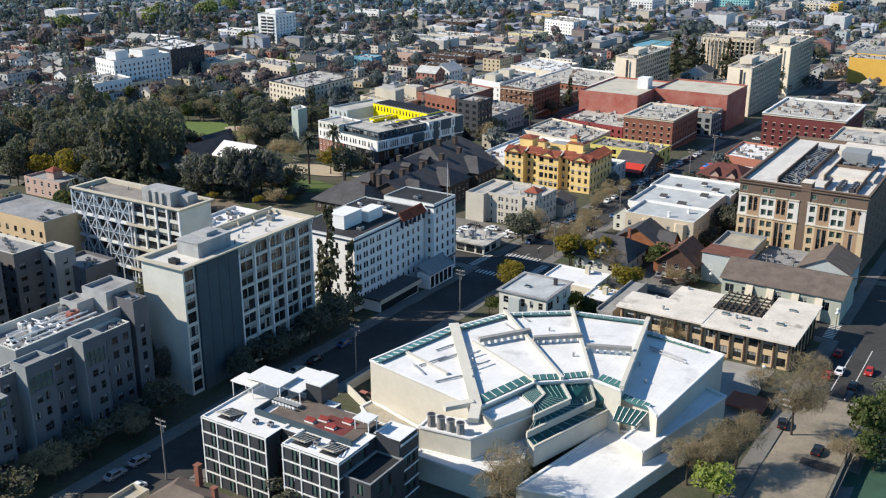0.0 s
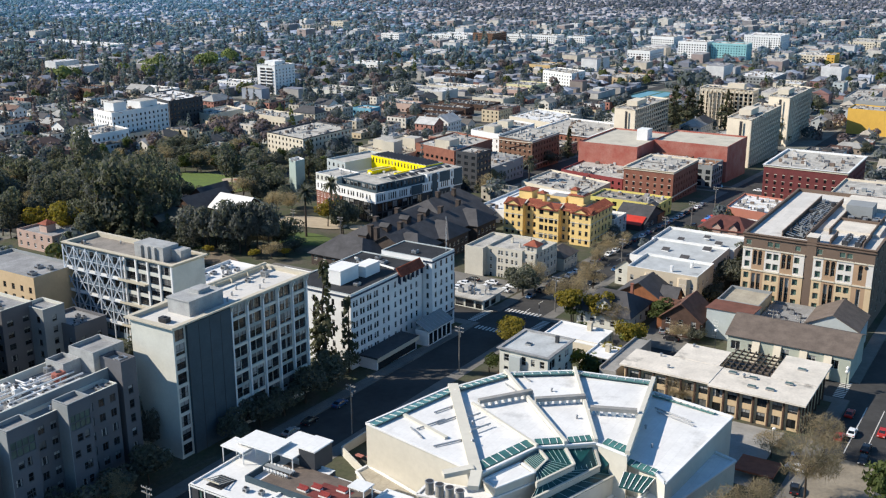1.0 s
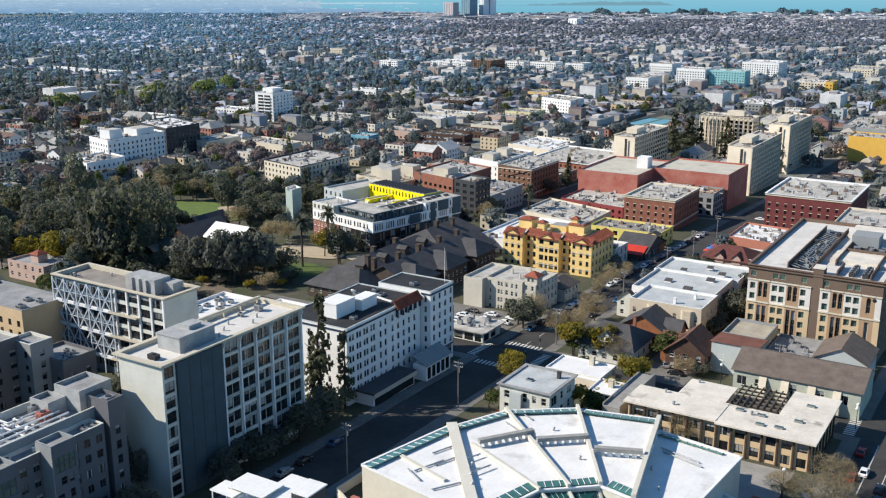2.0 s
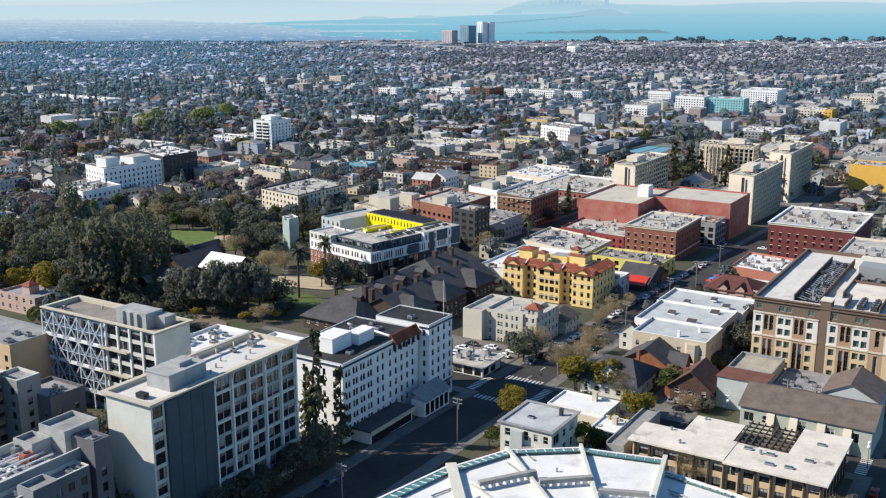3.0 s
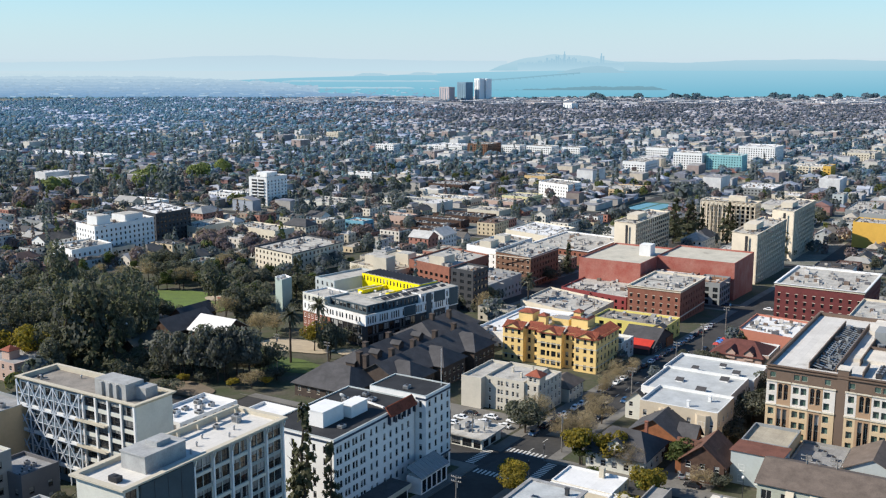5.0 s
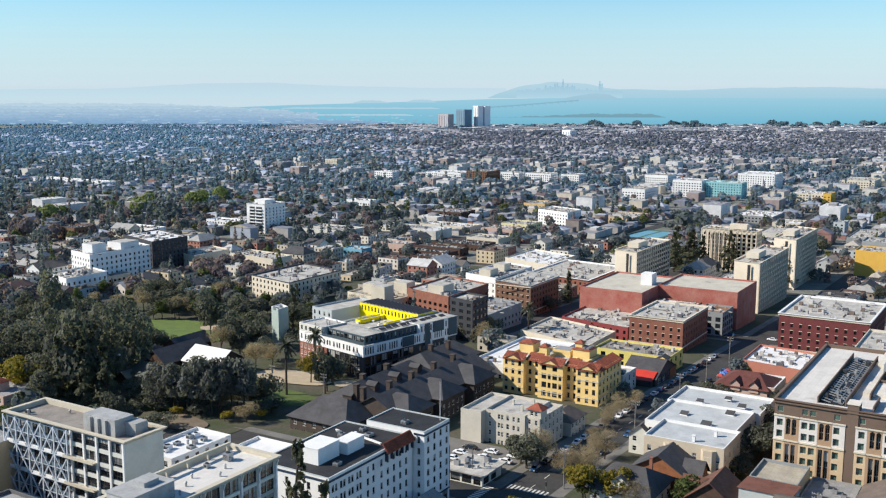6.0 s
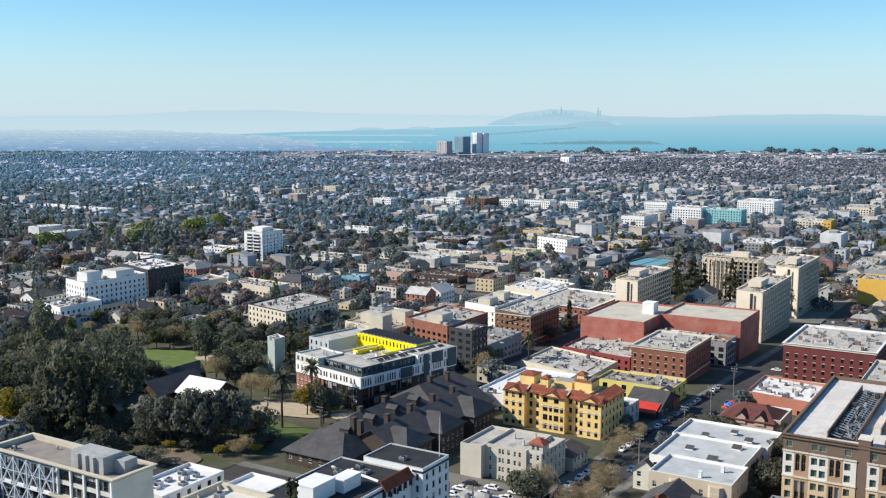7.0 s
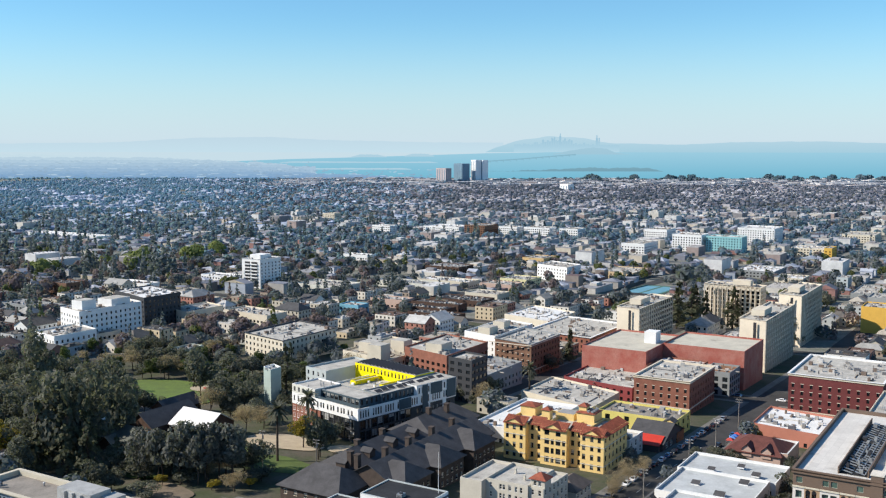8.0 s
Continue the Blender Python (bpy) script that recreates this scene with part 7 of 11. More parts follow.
# ---- modern block round a yellow court ----
def modern_block():
    gx, gy, turn = 331.4, 239.0, -12.3
    zb = -3.6
    t = thing("modern_apartment_building", G @ pose(gx, gy, zb, 0, 0, turn), "white and charcoal apartment block round a yellow court", "apartment building")
    W, S, h1, h2, h3 = 52.0, 38.5, 8.6, 12.9, 16.2

    def spot(x, y):
        c, q = math.cos(radians(turn)), math.sin(radians(turn))
        return gx + c * x - q * y, gy + q * x + c * y

    glass = [(S - 23 + 2.9 * i, v, 2.5, 3.4, "grid") for i in range(7) for v in (0.8, 4.8)]
    low_n = [(1.0 + 2.9 * i, v, 2.5, 3.3, "grid") for i in range(9) for v in (0.8, 4.8)] + [(30 + 2.2 * i, 5.2, 1.0, 2.0) for i in range(9)]
    block(t, 0.4, 0.4, W - 0.4, S - 0.4, 0, h1 - 0.003, DARK_PANEL, BLACK_ROOF, {"E": glass, "N": low_n}, "grid", FRAME_D)
    fe = [(1.0 + 1.95 * i + (0.5 if i % 3 else 0.0), 1.4, 0.85, 1.9) for i in range(18)]
    fn = [(1.0 + 1.25 * i, 0.9, 0.7, 2.6) for i in range(40) if i % 5 != 4]
    block(t, 0, 0, W, S, h1, h2, WHITE_STUCCO, LIGHT_ROOF, {"E": fe, "N": fn}, "sash", FRAME_D, cap=WHITE_STUCCO, coping=0.06)
    f = span((0, S), (0, 0))
    part("brick_base", boxes((0.3, -0.12, -2, 12.5, 0.32, h1 - 0.1)), BRICK, t, "red brick lower storeys", at=f)
    for i in range(5):
        for r in range(3):
            part("window", window_mesh(1.1, 1.7, "sash", FRAME_W), None, t, at=f @ pose(1.0 + 2.35 * i, -0.16, 0.8 + 2.7 * r))
    for u in (13.0, 15.5):
        part("brick_panel", boxes((u, -0.05, 5.2, u + 1.6, 0.3, h1 - 0.1)), BRICK, t, at=f)
    # flush upper storey at the south end, set back towards the corner
    block(t, 0.02, 24.5, 13.0, S - 0.02, h2 - 0.6, h3, PALE, LIGHT_ROOF, {"E": [(1.0 + 2.6 * i, 1.3, 1.2, 1.7) for i in range(5)]}, "pair", FRAME_D, cap=WHITE_STUCCO, coping=0.06, parapet=0.5)
    block(t, 3.0, 2.6, 13.0, 24.5, h2 - 0.6, h3 - 0.4, SLATE, LIGHT_ROOF, {"E": [(0.8 + 2.35 * i, 1.0, 1.9, 1.9, "grid") for i in range(9)], "N": [(0.8 + 2.4 * i, 1.0, 1.0, 2.0) for i in range(4)]}, "sash", FRAME_D, cap=GREY_PANEL, coping=0.06, parapet=0.4)
    part("deck_rail", boxes((0.4, 1.0, h2 + 0.2, 0.46, 24.3, h2 + 1.0)), SLATE, t)
    block(t, 13.0, 1.6, 30.0, 11.0, h2 - 0.6, h3 - 0.2, SLATE, LIGHT_ROOF, {"N": [(0.8 + 2.1 * i, 0.9, 0.9, 2.1) for i in range(8)]}, "sash", FRAME_D, cap=GREY_PANEL, coping=0.06, parapet=0.4)
    block(t, 30.0, -0.03, W, 11.0, h2 - 0.6, h3 + 0.2, WHITE_STUCCO, LIGHT_ROOF, {"N": [(0.9 + 1.75 * i, 0.9, 0.8, 2.2) for i in range(12)]}, "sash", FRAME_D, cap=GREY_PANEL, coping=0.06, parapet=0.4)
    for x0, x1, z0, z1 in ((20.5, 27.0, h1 + 0.2, h2 - 0.1), (33.0, 36.0, h1 - 3.0, h3), (37.5, 44.0, h2 - 1.0, h3 + 0.1), (46.5, 51.8, h1 + 0.4, h3 + 0.1)):
        part("charcoal_panel", boxes((x0, -0.09, z0, x1, -0.035, z1)), SLATE, t)
    for x0, x1 in ((36.4, 37.2), (44.4, 46.2)):
        part("white_panel", boxes((x0, -0.1, 1.0, x1, 0.39, h1 - 0.01)), WHITE_STUCCO, t)
    # yellow court
    block(t, 40.0, 11.0, 51.0, 47.0, 6.0, h3 + 0.8, BRIGHT_YELLOW, LIGHT_ROOF, {"E": [(1.2 + 2.1 * i, 8.2, 0.8, 1.9) for i in range(16)]}, "sash", FRAME_D, cap=GREY_PANEL, coping=0.06, parapet=0.4)
    block(t, 24.0, 11.02, 40.0, 14.5, h2 - 0.6, h3 - 0.6, BRIGHT_YELLOW, LIGHT_ROOF, {"E": [(1.0, 0.9, 1.2, 1.6)]}, "sash", FRAME_D, cap=BRIGHT_YELLOW, coping=0.06)
    block(t, 14.5, 12.0, 24.0, 14.6, h2 - 0.6, h2 + 1.3, BRIGHT_YELLOW, LIGHT_ROOF, {}, cap=BRIGHT_YELLOW, coping=0.06, parapet=0.3)
    block(t, 26.0, 31.0, 39.9, 34.0, h2 - 0.6, h2 + 0.9, BRIGHT_YELLOW, LIGHT_ROOF, {}, cap=BRIGHT_YELLOW, coping=0.06, parapet=0.3)
    block(t, 24.0, 47.0, 51.0, 60.0, 0, h3 - 0.4, GREY_BLUE, LIGHT_ROOF, {"E": rows_of(13, 15, 4, 5, 1.1, 1.6, 1.0), "N": []}, "sash", FRAME_D, cap=GREY_BLUE, coping=0.06)
    claim(331, 226, 66, 72)
    r = random.Random(2)

    def solar(x, y, z, l):
        p = thing("solar_panel_row", G @ pose(*spot(x, y), zb + z, 0, 0, turn), "tilted dark solar panels on a flat roof", "solar panels", "solar rows")
        bm = bmesh.new()
        slope(bm, [(0, 0, 0.3), (l, 0, 0.3), (l, 1.8, 1.0), (0, 1.8, 1.0)], 0.06)
        part("panel", bm, FRAME_D, p)
        part("stand", boxes((0.3, 1.5, -0.1, 0.4, 1.6, 0.8), (l - 0.4, 1.5, -0.1, l - 0.3, 1.6, 0.8), (0.3, 0.1, -0.1, 0.4, 0.2, 0.25), (l - 0.4, 0.1, -0.1, l - 0.3, 0.2, 0.25)), METAL, p)

    for i in range(15):
        solar(41.5, 12.5 + i * 2.25, h3 + 0.4, 8.6)
    for i in range(10):
        solar(13.6 + i * 3.7, 4.5 + (i % 3) * 0.6, h3 - 0.5, 3.0)
    for i in range(26):
        x, y = spot(r.uniform(15, 38), r.uniform(16, 36))
        hvac(x, y, zb + h2 - 0.7, r.uniform(0.5, 1.8), r.uniform(0.5, 1.3), r.uniform(0.4, 1.2), WHITE_STUCCO if i % 2 else METAL)
    for i in range(8):
        x, y = spot(r.uniform(1, 12), r.uniform(26, 37))
        vent(x, y, zb + h3 - 0.5, 0.2, 0.8)


modern_block()


# ---- buildings along the avenue and beyond ----
def roof_clutter(gx, gy, lw, ls, z, n, seed):
    r = random.Random(seed)
    for i in range(n if gx < 400 else 0):
        if r.random() < 0.6:
            hvac(gx + r.uniform(1.5, lw - 3), gy + r.uniform(1.5, ls - 3), z, r.uniform(0.9, 2.2), r.uniform(0.8, 1.8), r.uniform(0.7, 1.5), r.choice([METAL, METAL, WHITE_STUCCO, GREY_PANEL]))
        else:
            vent(gx + r.uniform(1.5, lw - 3), gy + r.uniform(1.5, ls - 3), z, r.uniform(0.15, 0.35), r.uniform(0.5, 1.3))


BLUE_WALL = paint("sky_blue_stucco", (0.18, 0.42, 0.55))
TEAL_WALL = paint("turquoise_stucco", (0.26, 0.52, 0.55))
GOLD_WALL = paint("golden_stucco", (0.66, 0.40, 0.08))
BEIGE = paint("beige_concrete", (0.65, 0.575, 0.46))
PINK = paint("pink_stucco", (0.50, 0.36, 0.30))
# gx, gy, lw, ls, top, wall, roof, label, shear, options
SAND_ROOF = mat("sand_coloured_roof", (0.56, 0.52, 0.43), 0.9, 0.12, 0.15, 0.2, 4, stain=0.4, sheets=0.05)
BRICK_QUARTER = [
    (450.5, 154.5, 36, 24.5, 6.0, BRICK, LIGHT_ROOF, "red brick five-storey corner building", 0, dict(cap=BEIGE, ww=1.1, trim=FRAME_W, over=0.5)),
    (500.5, 151.5, 18, 13, 0.4, GREY_PANEL, mat("rust_roof", (0.30, 0.17, 0.10), 0.85, 0.2, 0.2, 0.2, 3, stain=0.3), "dark grey shop building with large windows", 0, dict(ww=2.4, wh=2.2, trim=FRAME_W, style="grid")),
    (495.5, 190, 50, 33, 6.9, RED_PAINT, SAND_ROOF, "long faded red windowless building", 0, dict(blankE=True, blankN=True, cap=RED_PAINT)),
    (519.5, 150, 36, 40, 7.2, RED_PAINT, SAND_ROOF, "long faded red windowless building", 0, dict(blankE=True, blankN=True, cap=RED_PAINT)),
    (489, 166, 26, 22, 1.5, BRICK, WHITE_ROOF, "low market hall with cluttered white roof", 0, dict(blankE=True)),
    (476, 83, 45, 37, 9.0, DARK_BRICK, LIGHT_ROOF, "dark red brick building with white cornice", 0, dict(ww=1.1, trim=FRAME_W, cap=WHITE_STUCCO, over=0.6)),
    (598, 232, 60, 15, 9.6, BEIGE, LIGHT_ROOF, "beige concrete dormitory tower with dark window rows", 4, dict(ww=3.1, wh=2.35, trim=FRAME_D, storey=2.9, first=0.7, cols=(1, 16), blankE=True, over=0.4, cap=BEIGE)),
    (575, 154, 66, 14.5, 13.2, BEIGE, LIGHT_ROOF, "beige concrete dormitory tower with dark window rows", 4, dict(ww=3.1, wh=2.35, trim=FRAME_D, storey=2.9, first=0.7, cols=(1, 16), blankE=True, over=0.4, cap=BEIGE)),
    (672, 156.5, 62, 14.5, 13.6, BEIGE, LIGHT_ROOF, "beige concrete dormitory tower with dark window rows", 6, dict(ww=3.1, wh=2.35, trim=FRAME_D, storey=2.9, first=0.7, cols=(1, 16), blankE=True, over=0.4, cap=BEIGE)),
    (727, 194, 14, 38.5, 9.5, BEIGE, LIGHT_ROOF, "beige concrete dormitory with scalloped top storey", 3, dict(ww=1.9, wh=2.0, trim=FRAME_D, storey=2.9, over=0.8, cap=BEIGE)),
]
GOLD_QUARTER = [
    (753, 95, 24, 40, -2.0, GOLD_WALL, LIGHT_ROOF, "golden yellow flat-roofed block", 3, dict(blankE=True, trim=FRAME_D)),
    (778, 95, 24, 40, 1.0, GREY_PANEL, LIGHT_ROOF, "grey upper block with white roof", 3, dict()),
    (1303.4, 360.2, 26, 45, -9.5, TEAL_WALL, WHITE_ROOF, "turquoise and white apartment block", 0, dict(trim=FRAME_W, ww=1.6)),
    (1295.6, 408.7, 30, 38, -8.4, WHITE_STUCCO, WHITE_ROOF, "white apartment block with dark windows", 0, dict(trim=FRAME_D, ww=1.6)),
    (1468.5, 359.2, 50, 51, -10.5, WHITE_STUCCO, WHITE_ROOF, "white stepped apartment block", 0, dict(trim=FRAME_D)),
]
WHITE_QUARTER = [
    (703.1, 616.5, 27.5, 21.1, 5.1, WHITE_STUCCO, LIGHT_ROOF, "white nine-storey tower with dark balconies", 0, dict(trim=FRAME_D, cols=(1, 6), ww=1.3, wh=1.5, storey=2.9, over=0.3, blankE=True)),
    (908, 418, 32, 38, -10.2, WHITE_STUCCO, LIGHT_ROOF, "white four-storey apartment block", 14, dict(trim=FRAME_D)),
    (421, 502, 46, 24, 9.3, WHITE_STUCCO, LIGHT_ROOF, "white six-storey apartment block with stepped roofs", 6, dict(trim=FRAME_D, ww=1.2)),
    (390, 484, 28, 24, 1.8, WHITE_STUCCO, LIGHT_ROOF, "white low wing with tall windows", 6, dict(trim=FRAME_D)),
    (496, 532, 32, 44, 5.2, DARK_PANEL, WHITE_ROOF, "charcoal block with white roof", 14, dict(trim=FRAME_D)),
    (520, 518, 34, 22, -6.3, CREAM, LIGHT_ROOF, "long low cream building", 6, dict(trim=FRAME_D)),
    (446, 372, 46, 34, 1.7, CREAM, LIGHT_ROOF, "cream three-storey apartment block with dark cornice", 8, dict(trim=FRAME_W, cap=DARK_PANEL, over=0.5)),
    (538, 464, 20, 42, -6.6, CREAM, LIGHT_ROOF, "long cream apartment block with balconies", 5, dict(trim=FRAME_D, ww=2.0)),
    (440, 300, 44, 34, 0.6, CREAM, TAN_ROOF, "cream blank-walled building with rooftop rooms", 8, dict(blankE=True)),
    (442, 268.5, 40, 29, 5.9, BRICK, LIGHT_ROOF, "red and grey brick apartment block with setbacks", 8, dict(trim=FRAME_W, ww=2.0)),
    (416, 240, 14, 13, 11.6, DARK_PANEL, LIGHT_ROOF, "slim charcoal apartment tower with open top", 2, dict(trim=FRAME_D, ww=2.2)),
    (500, 274, 44, 22, 5.2, WHITE_STUCCO, LIGHT_ROOF, "white office block with rows of small windows", 6, dict(trim=FRAME_D, ww=1.0)),
    (492, 249, 34, 24, 4.8, BROWN_BRICK, LIGHT_ROOF, "brown brick four-storey office block", 6, dict(trim=FRAME_W, cap=GREY_PANEL, over=0.4)),
]
AVENUE_SHOPS = [
    (432, 244, 40, 20, 0.5, GREY_PANEL, GREY_ROOF, "low grey apartment wing", 4, dict()),
    (625, 303, 44, 38, -8.4, CREAM, WHITE_ROOF, "cream school hall with a white roof", 12, dict(trim=FRAME_D)),
    (578, 254, 56, 42, -6.4, BRICK, LIGHT_ROOF, "low brick school with a broad light roof", 6, dict(trim=FRAME_W, cap=WHITE_STUCCO, over=0.8)),
    (421, 96, 29, 26, -0.6, paint("faded_red_wall", (0.42, 0.17, 0.12)), WHITE_ROOF, "red-edged restaurant with a white roof", 4, dict()),
    (386, 100, 17, 18, 1.0, PINK, GREY_ROOF, "pink stucco shop building", 0, dict(blankE=True)),
    (368.6, 149.6, 13, 16, 2.4, GREY_BLUE, LIGHT_ROOF, "blue-grey apartment house with tall windows", 0, dict(ww=1.4, wh=2.2)),
    (409.5, 146.4, 17, 32, 0.2, paint("lemon_wall", (0.70, 0.60, 0.18)), GRAVEL_ROOF, "lemon yellow shop building with a gravel roof", 0, dict(trim=FRAME_W, ww=2.0, wh=2.0, cols=(4, 3))),
    (420, 186, 32, 38, -2.8, CREAM, LIGHT_ROOF, "low market building with a cluttered pale roof", 12, dict()),
    (462, 184, 34, 36, -3.0, paint("dark_red_shop", (0.24, 0.05, 0.05)), LIGHT_ROOF, "low dark red shop row with pale roofs", 6, dict()),
    (364, 186, 44, 24, 1.0, WHITE_STUCCO, WHITE_ROOF, "low white-roofed building behind the yellow house", 0, dict()),
    (354, 300, 6.5, 6.5, 12.4, paint("grey_green_tower", (0.33, 0.40, 0.37)), GREY_ROOF, "blank grey-green slab tower", 3, dict(blankE=True, blankN=True)),
    (395, 22, 60, 58, 11.0, BEIGE, LIGHT_ROOF, "large beige building with curved white roof forms", 0, dict(trim=FRAME_D, cols=(6, 8))),
]
# streets of low flats, shops and houses on the slope towards the bay
LOW = dict(trim=FRAME_D, ww=1.8, wh=1.4)
OCHRE = paint("ochre_stucco", (0.60, 0.42, 0.20))
SLOPE_ROWS = [
    (1492.2, 1141.8, 20, 27, -18.6, CREAM, LIGHT_ROOF, "cream slab of flats on the plain", LOW),
    (1363.7, 805, 45, 64, -20.5, WHITE_STUCCO, WHITE_ROOF, "long white low hall", LOW),
    (1349.1, 751.5, 42, 35, -14.7, BROWN_BRICK, LIGHT_ROOF, "brown brick block of flats", LOW),
    (1376.6, 711.8, 18, 31, -16.6, WHITE_STUCCO, LIGHT_ROOF, "white block of flats with dark windows", LOW),
    (1385.4, 663.1, 25, 42, -16.7, WHITE_STUCCO, LIGHT_ROOF, "white block of flats with dark windows", LOW),
    (1390.7, 620.4, 28, 29, -16.9, WHITE_STUCCO, LIGHT_ROOF, "white block of flats with dark windows", LOW),
    (1294.7, 885.2, 18, 33, -16.8, WHITE_STUCCO, WHITE_ROOF, "white block of flats among trees", LOW),
    (1037, 504.5, 33, 26, -19.1, OCHRE, LIGHT_ROOF, "ochre stucco block of flats", LOW),
    (847.8, 428.5, 27, 29, -15.8, paint("pale_yellow_stucco", (0.68, 0.62, 0.36)), LIGHT_ROOF, "pale yellow low block of flats", LOW),
    (783, 483.9, 20, 69, -17.0, PALE, GREY_ROOF, "long grey low apartment row", LOW),
    (810, 470, 22, 52, -16.6, CREAM, WHITE_ROOF, "cream low apartment row with white roof", LOW),
    (623.2, 452.7, 13, 17, -10.4, BLUE_WALL, LIGHT_ROOF, "sky blue stucco apartment house", LOW),
    (1437.1, 502.1, 39, 34, -15.7, WHITE_STUCCO, LIGHT_ROOF, "white block of flats on the plain", LOW),
    (1311.1, 262.2, 33, 40, -19.1, CREAM, WHITE_ROOF, "cream low block of flats", LOW),
    (1301.6, 252.8, 30, 9, -17.1, GOLD_WALL, LIGHT_ROOF, "orange end block of flats", LOW),
    (1559.4, 242.7, 60, 44, -20.7, CREAM, LIGHT_ROOF, "cream low hall on the plain", LOW),
    (974.3, 1156.7, 28, 146, -21.9, WHITE_STUCCO, WHITE_ROOF, "very long white low hall among trees", LOW),
    (713.3, 659.9, 16, 38, -13.9, WHITE_STUCCO, WHITE_ROOF, "white low block beside the tower", LOW),
    (573.2, 707.8, 18, 22, -7.2, BROWN_BRICK, DARK_ROOF, "dark brown apartment house", LOW),
    (489, 623.1, 18, 50, -8.1, GREY_PANEL, GREY_ROOF, "long low grey apartment row", LOW),
    (407.4, 413.1, 22, 9, -2.1, GREEN_GREY, GREY_ROOF, "grey-green motel with open galleries", LOW),
    (425.1, 492, 17, 20, -3.4, CREAM, GREY_ROOF, "cream apartment house with dark cornice", LOW),
    (659.5, 400.4, 14, 44, -13.8, SHINGLE_WALL, BLACK_ROOF, "dark timber apartment row", LOW),
    (679, 402, 13, 42, -13.4, SHINGLE_WALL, DARK_ROOF, "dark timber apartment row", LOW),
    (617.4, 383.9, 14, 37, -13.5, SHINGLE_WALL, BLACK_ROOF, "dark timber apartment row", LOW),
    (638, 380, 14, 40, -13.6, SHINGLE_WALL, DARK_ROOF, "dark timber apartment row", LOW),
    (712, 401.7, 23, 46, -15.1, SHINGLE_WALL, BLACK_ROOF, "dark timber apartment row", LOW),
    (809.9, 425.8, 21, 31, -15.7, PINK, LIGHT_ROOF, "pink stucco low block of flats", LOW),
    (745.2, 404.8, 21, 30, -14.3, CREAM, LIGHT_ROOF, "cream low block of flats", LOW),
    (717.8, 542, 32, 47, -14.9, PALE, LIGHT_ROOF, "pale grey low block of flats", LOW),
    (950, 679.5, 13, 33, -17.5, WHITE_STUCCO, WHITE_ROOF, "white block of flats among trees", LOW),
    (882.3, 521.3, 29, 39, -14.1, SHINGLE_WALL, GREY_ROOF, "dark flat-roofed school building", LOW),
    (1014.1, 226.2, 29, 26, -19.3, CREAM, WHITE_ROOF, "cream low block of flats", LOW),
    (1057.9, 262.3, 52, 39, -19.9, GREY_PANEL, WHITE_ROOF, "grey shop building with white roof", LOW),
    (1011, 185.9, 20, 10, -15.1, GREY_BLUE, GREY_ROOF, "narrow blue-grey block of flats", LOW),
    (515.2, 409.4, 8, 9, -8.5, DARK_BRICK, LIGHT_ROOF, "narrow maroon brick house", LOW),
    (671.9, 447, 16, 30, -12.7, PINK, LIGHT_ROOF, "dusty pink apartment house", LOW),
    (620.1, 666.6, 14, 37, -10.1, WHITE_STUCCO, WHITE_ROOF, "white block of flats by the trees", LOW),
    (964.8, 374.1, 47, 35, -18.6, TAN, LIGHT_ROOF, "tan low shop building", LOW),
    (1227.6, 459.1, 50, 30, -16.4, WHITE_STUCCO, LIGHT_ROOF, "white block of flats on the plain", LOW),
    (930.1, 148.2, 60, 22, -17.5, GREY_PANEL, LIGHT_ROOF, "grey low shop row", LOW),
]
DORMS, BRICKS = [], []
MID = BRICK_QUARTER + GOLD_QUARTER + WHITE_QUARTER + AVENUE_SHOPS + [(*row[:8], 0, row[8]) for row in SLOPE_ROWS]
for i, (gx, gy, lw, ls, top, wm, rm, label, shear, opt) in enumerate(MID):
    t = simple("city_building", gx, gy, lw, ls, top, wm, rm, label, shear=shear, **opt)
    if "dormitory" in label:
        DORMS.append(t)
    if "brick" in label and "storey" in label or "dark red brick" in label:
        BRICKS.append((t, lw, ls, top - gz(gx + lw / 2, gy + ls / 2)))
    if "nine-storey" in label:
        WHITE_TOWER = t
    roof_clutter(gx + 2 + max(0, shear) * 0.6, gy + 2, lw - 5 - abs(shear) * 0.5, ls - 4, top - 0.7, 16 if i == 34 else 2 if "windowless" in label else 5 + (i * 7) % 5, i)
# cornices, string courses and lintels on the brick corner blocks
for t, lw, ls, h in BRICKS:
    for z in (h - 0.9, 3.4):
        part("string_course", boxes((-0.3, -0.3, z, -0.004, ls + 0.3, z + 0.4)), BEIGE, t)
        part("string_course", boxes((-0.297, -0.3, z, lw, -0.004, z + 0.4)), BEIGE, t)
    for i in range(int(ls / 3.4)):
        for k in range(int((h - 0.8) / 3.1)):
            u = ls - (ls / int(ls / 3.4)) * (i + 0.5)
            part("lintel", boxes((-0.07, u - 0.7, 2.64 + 3.1 * k, -0.004, u + 0.7, 2.86 + 3.1 * k)), BEIGE, t)
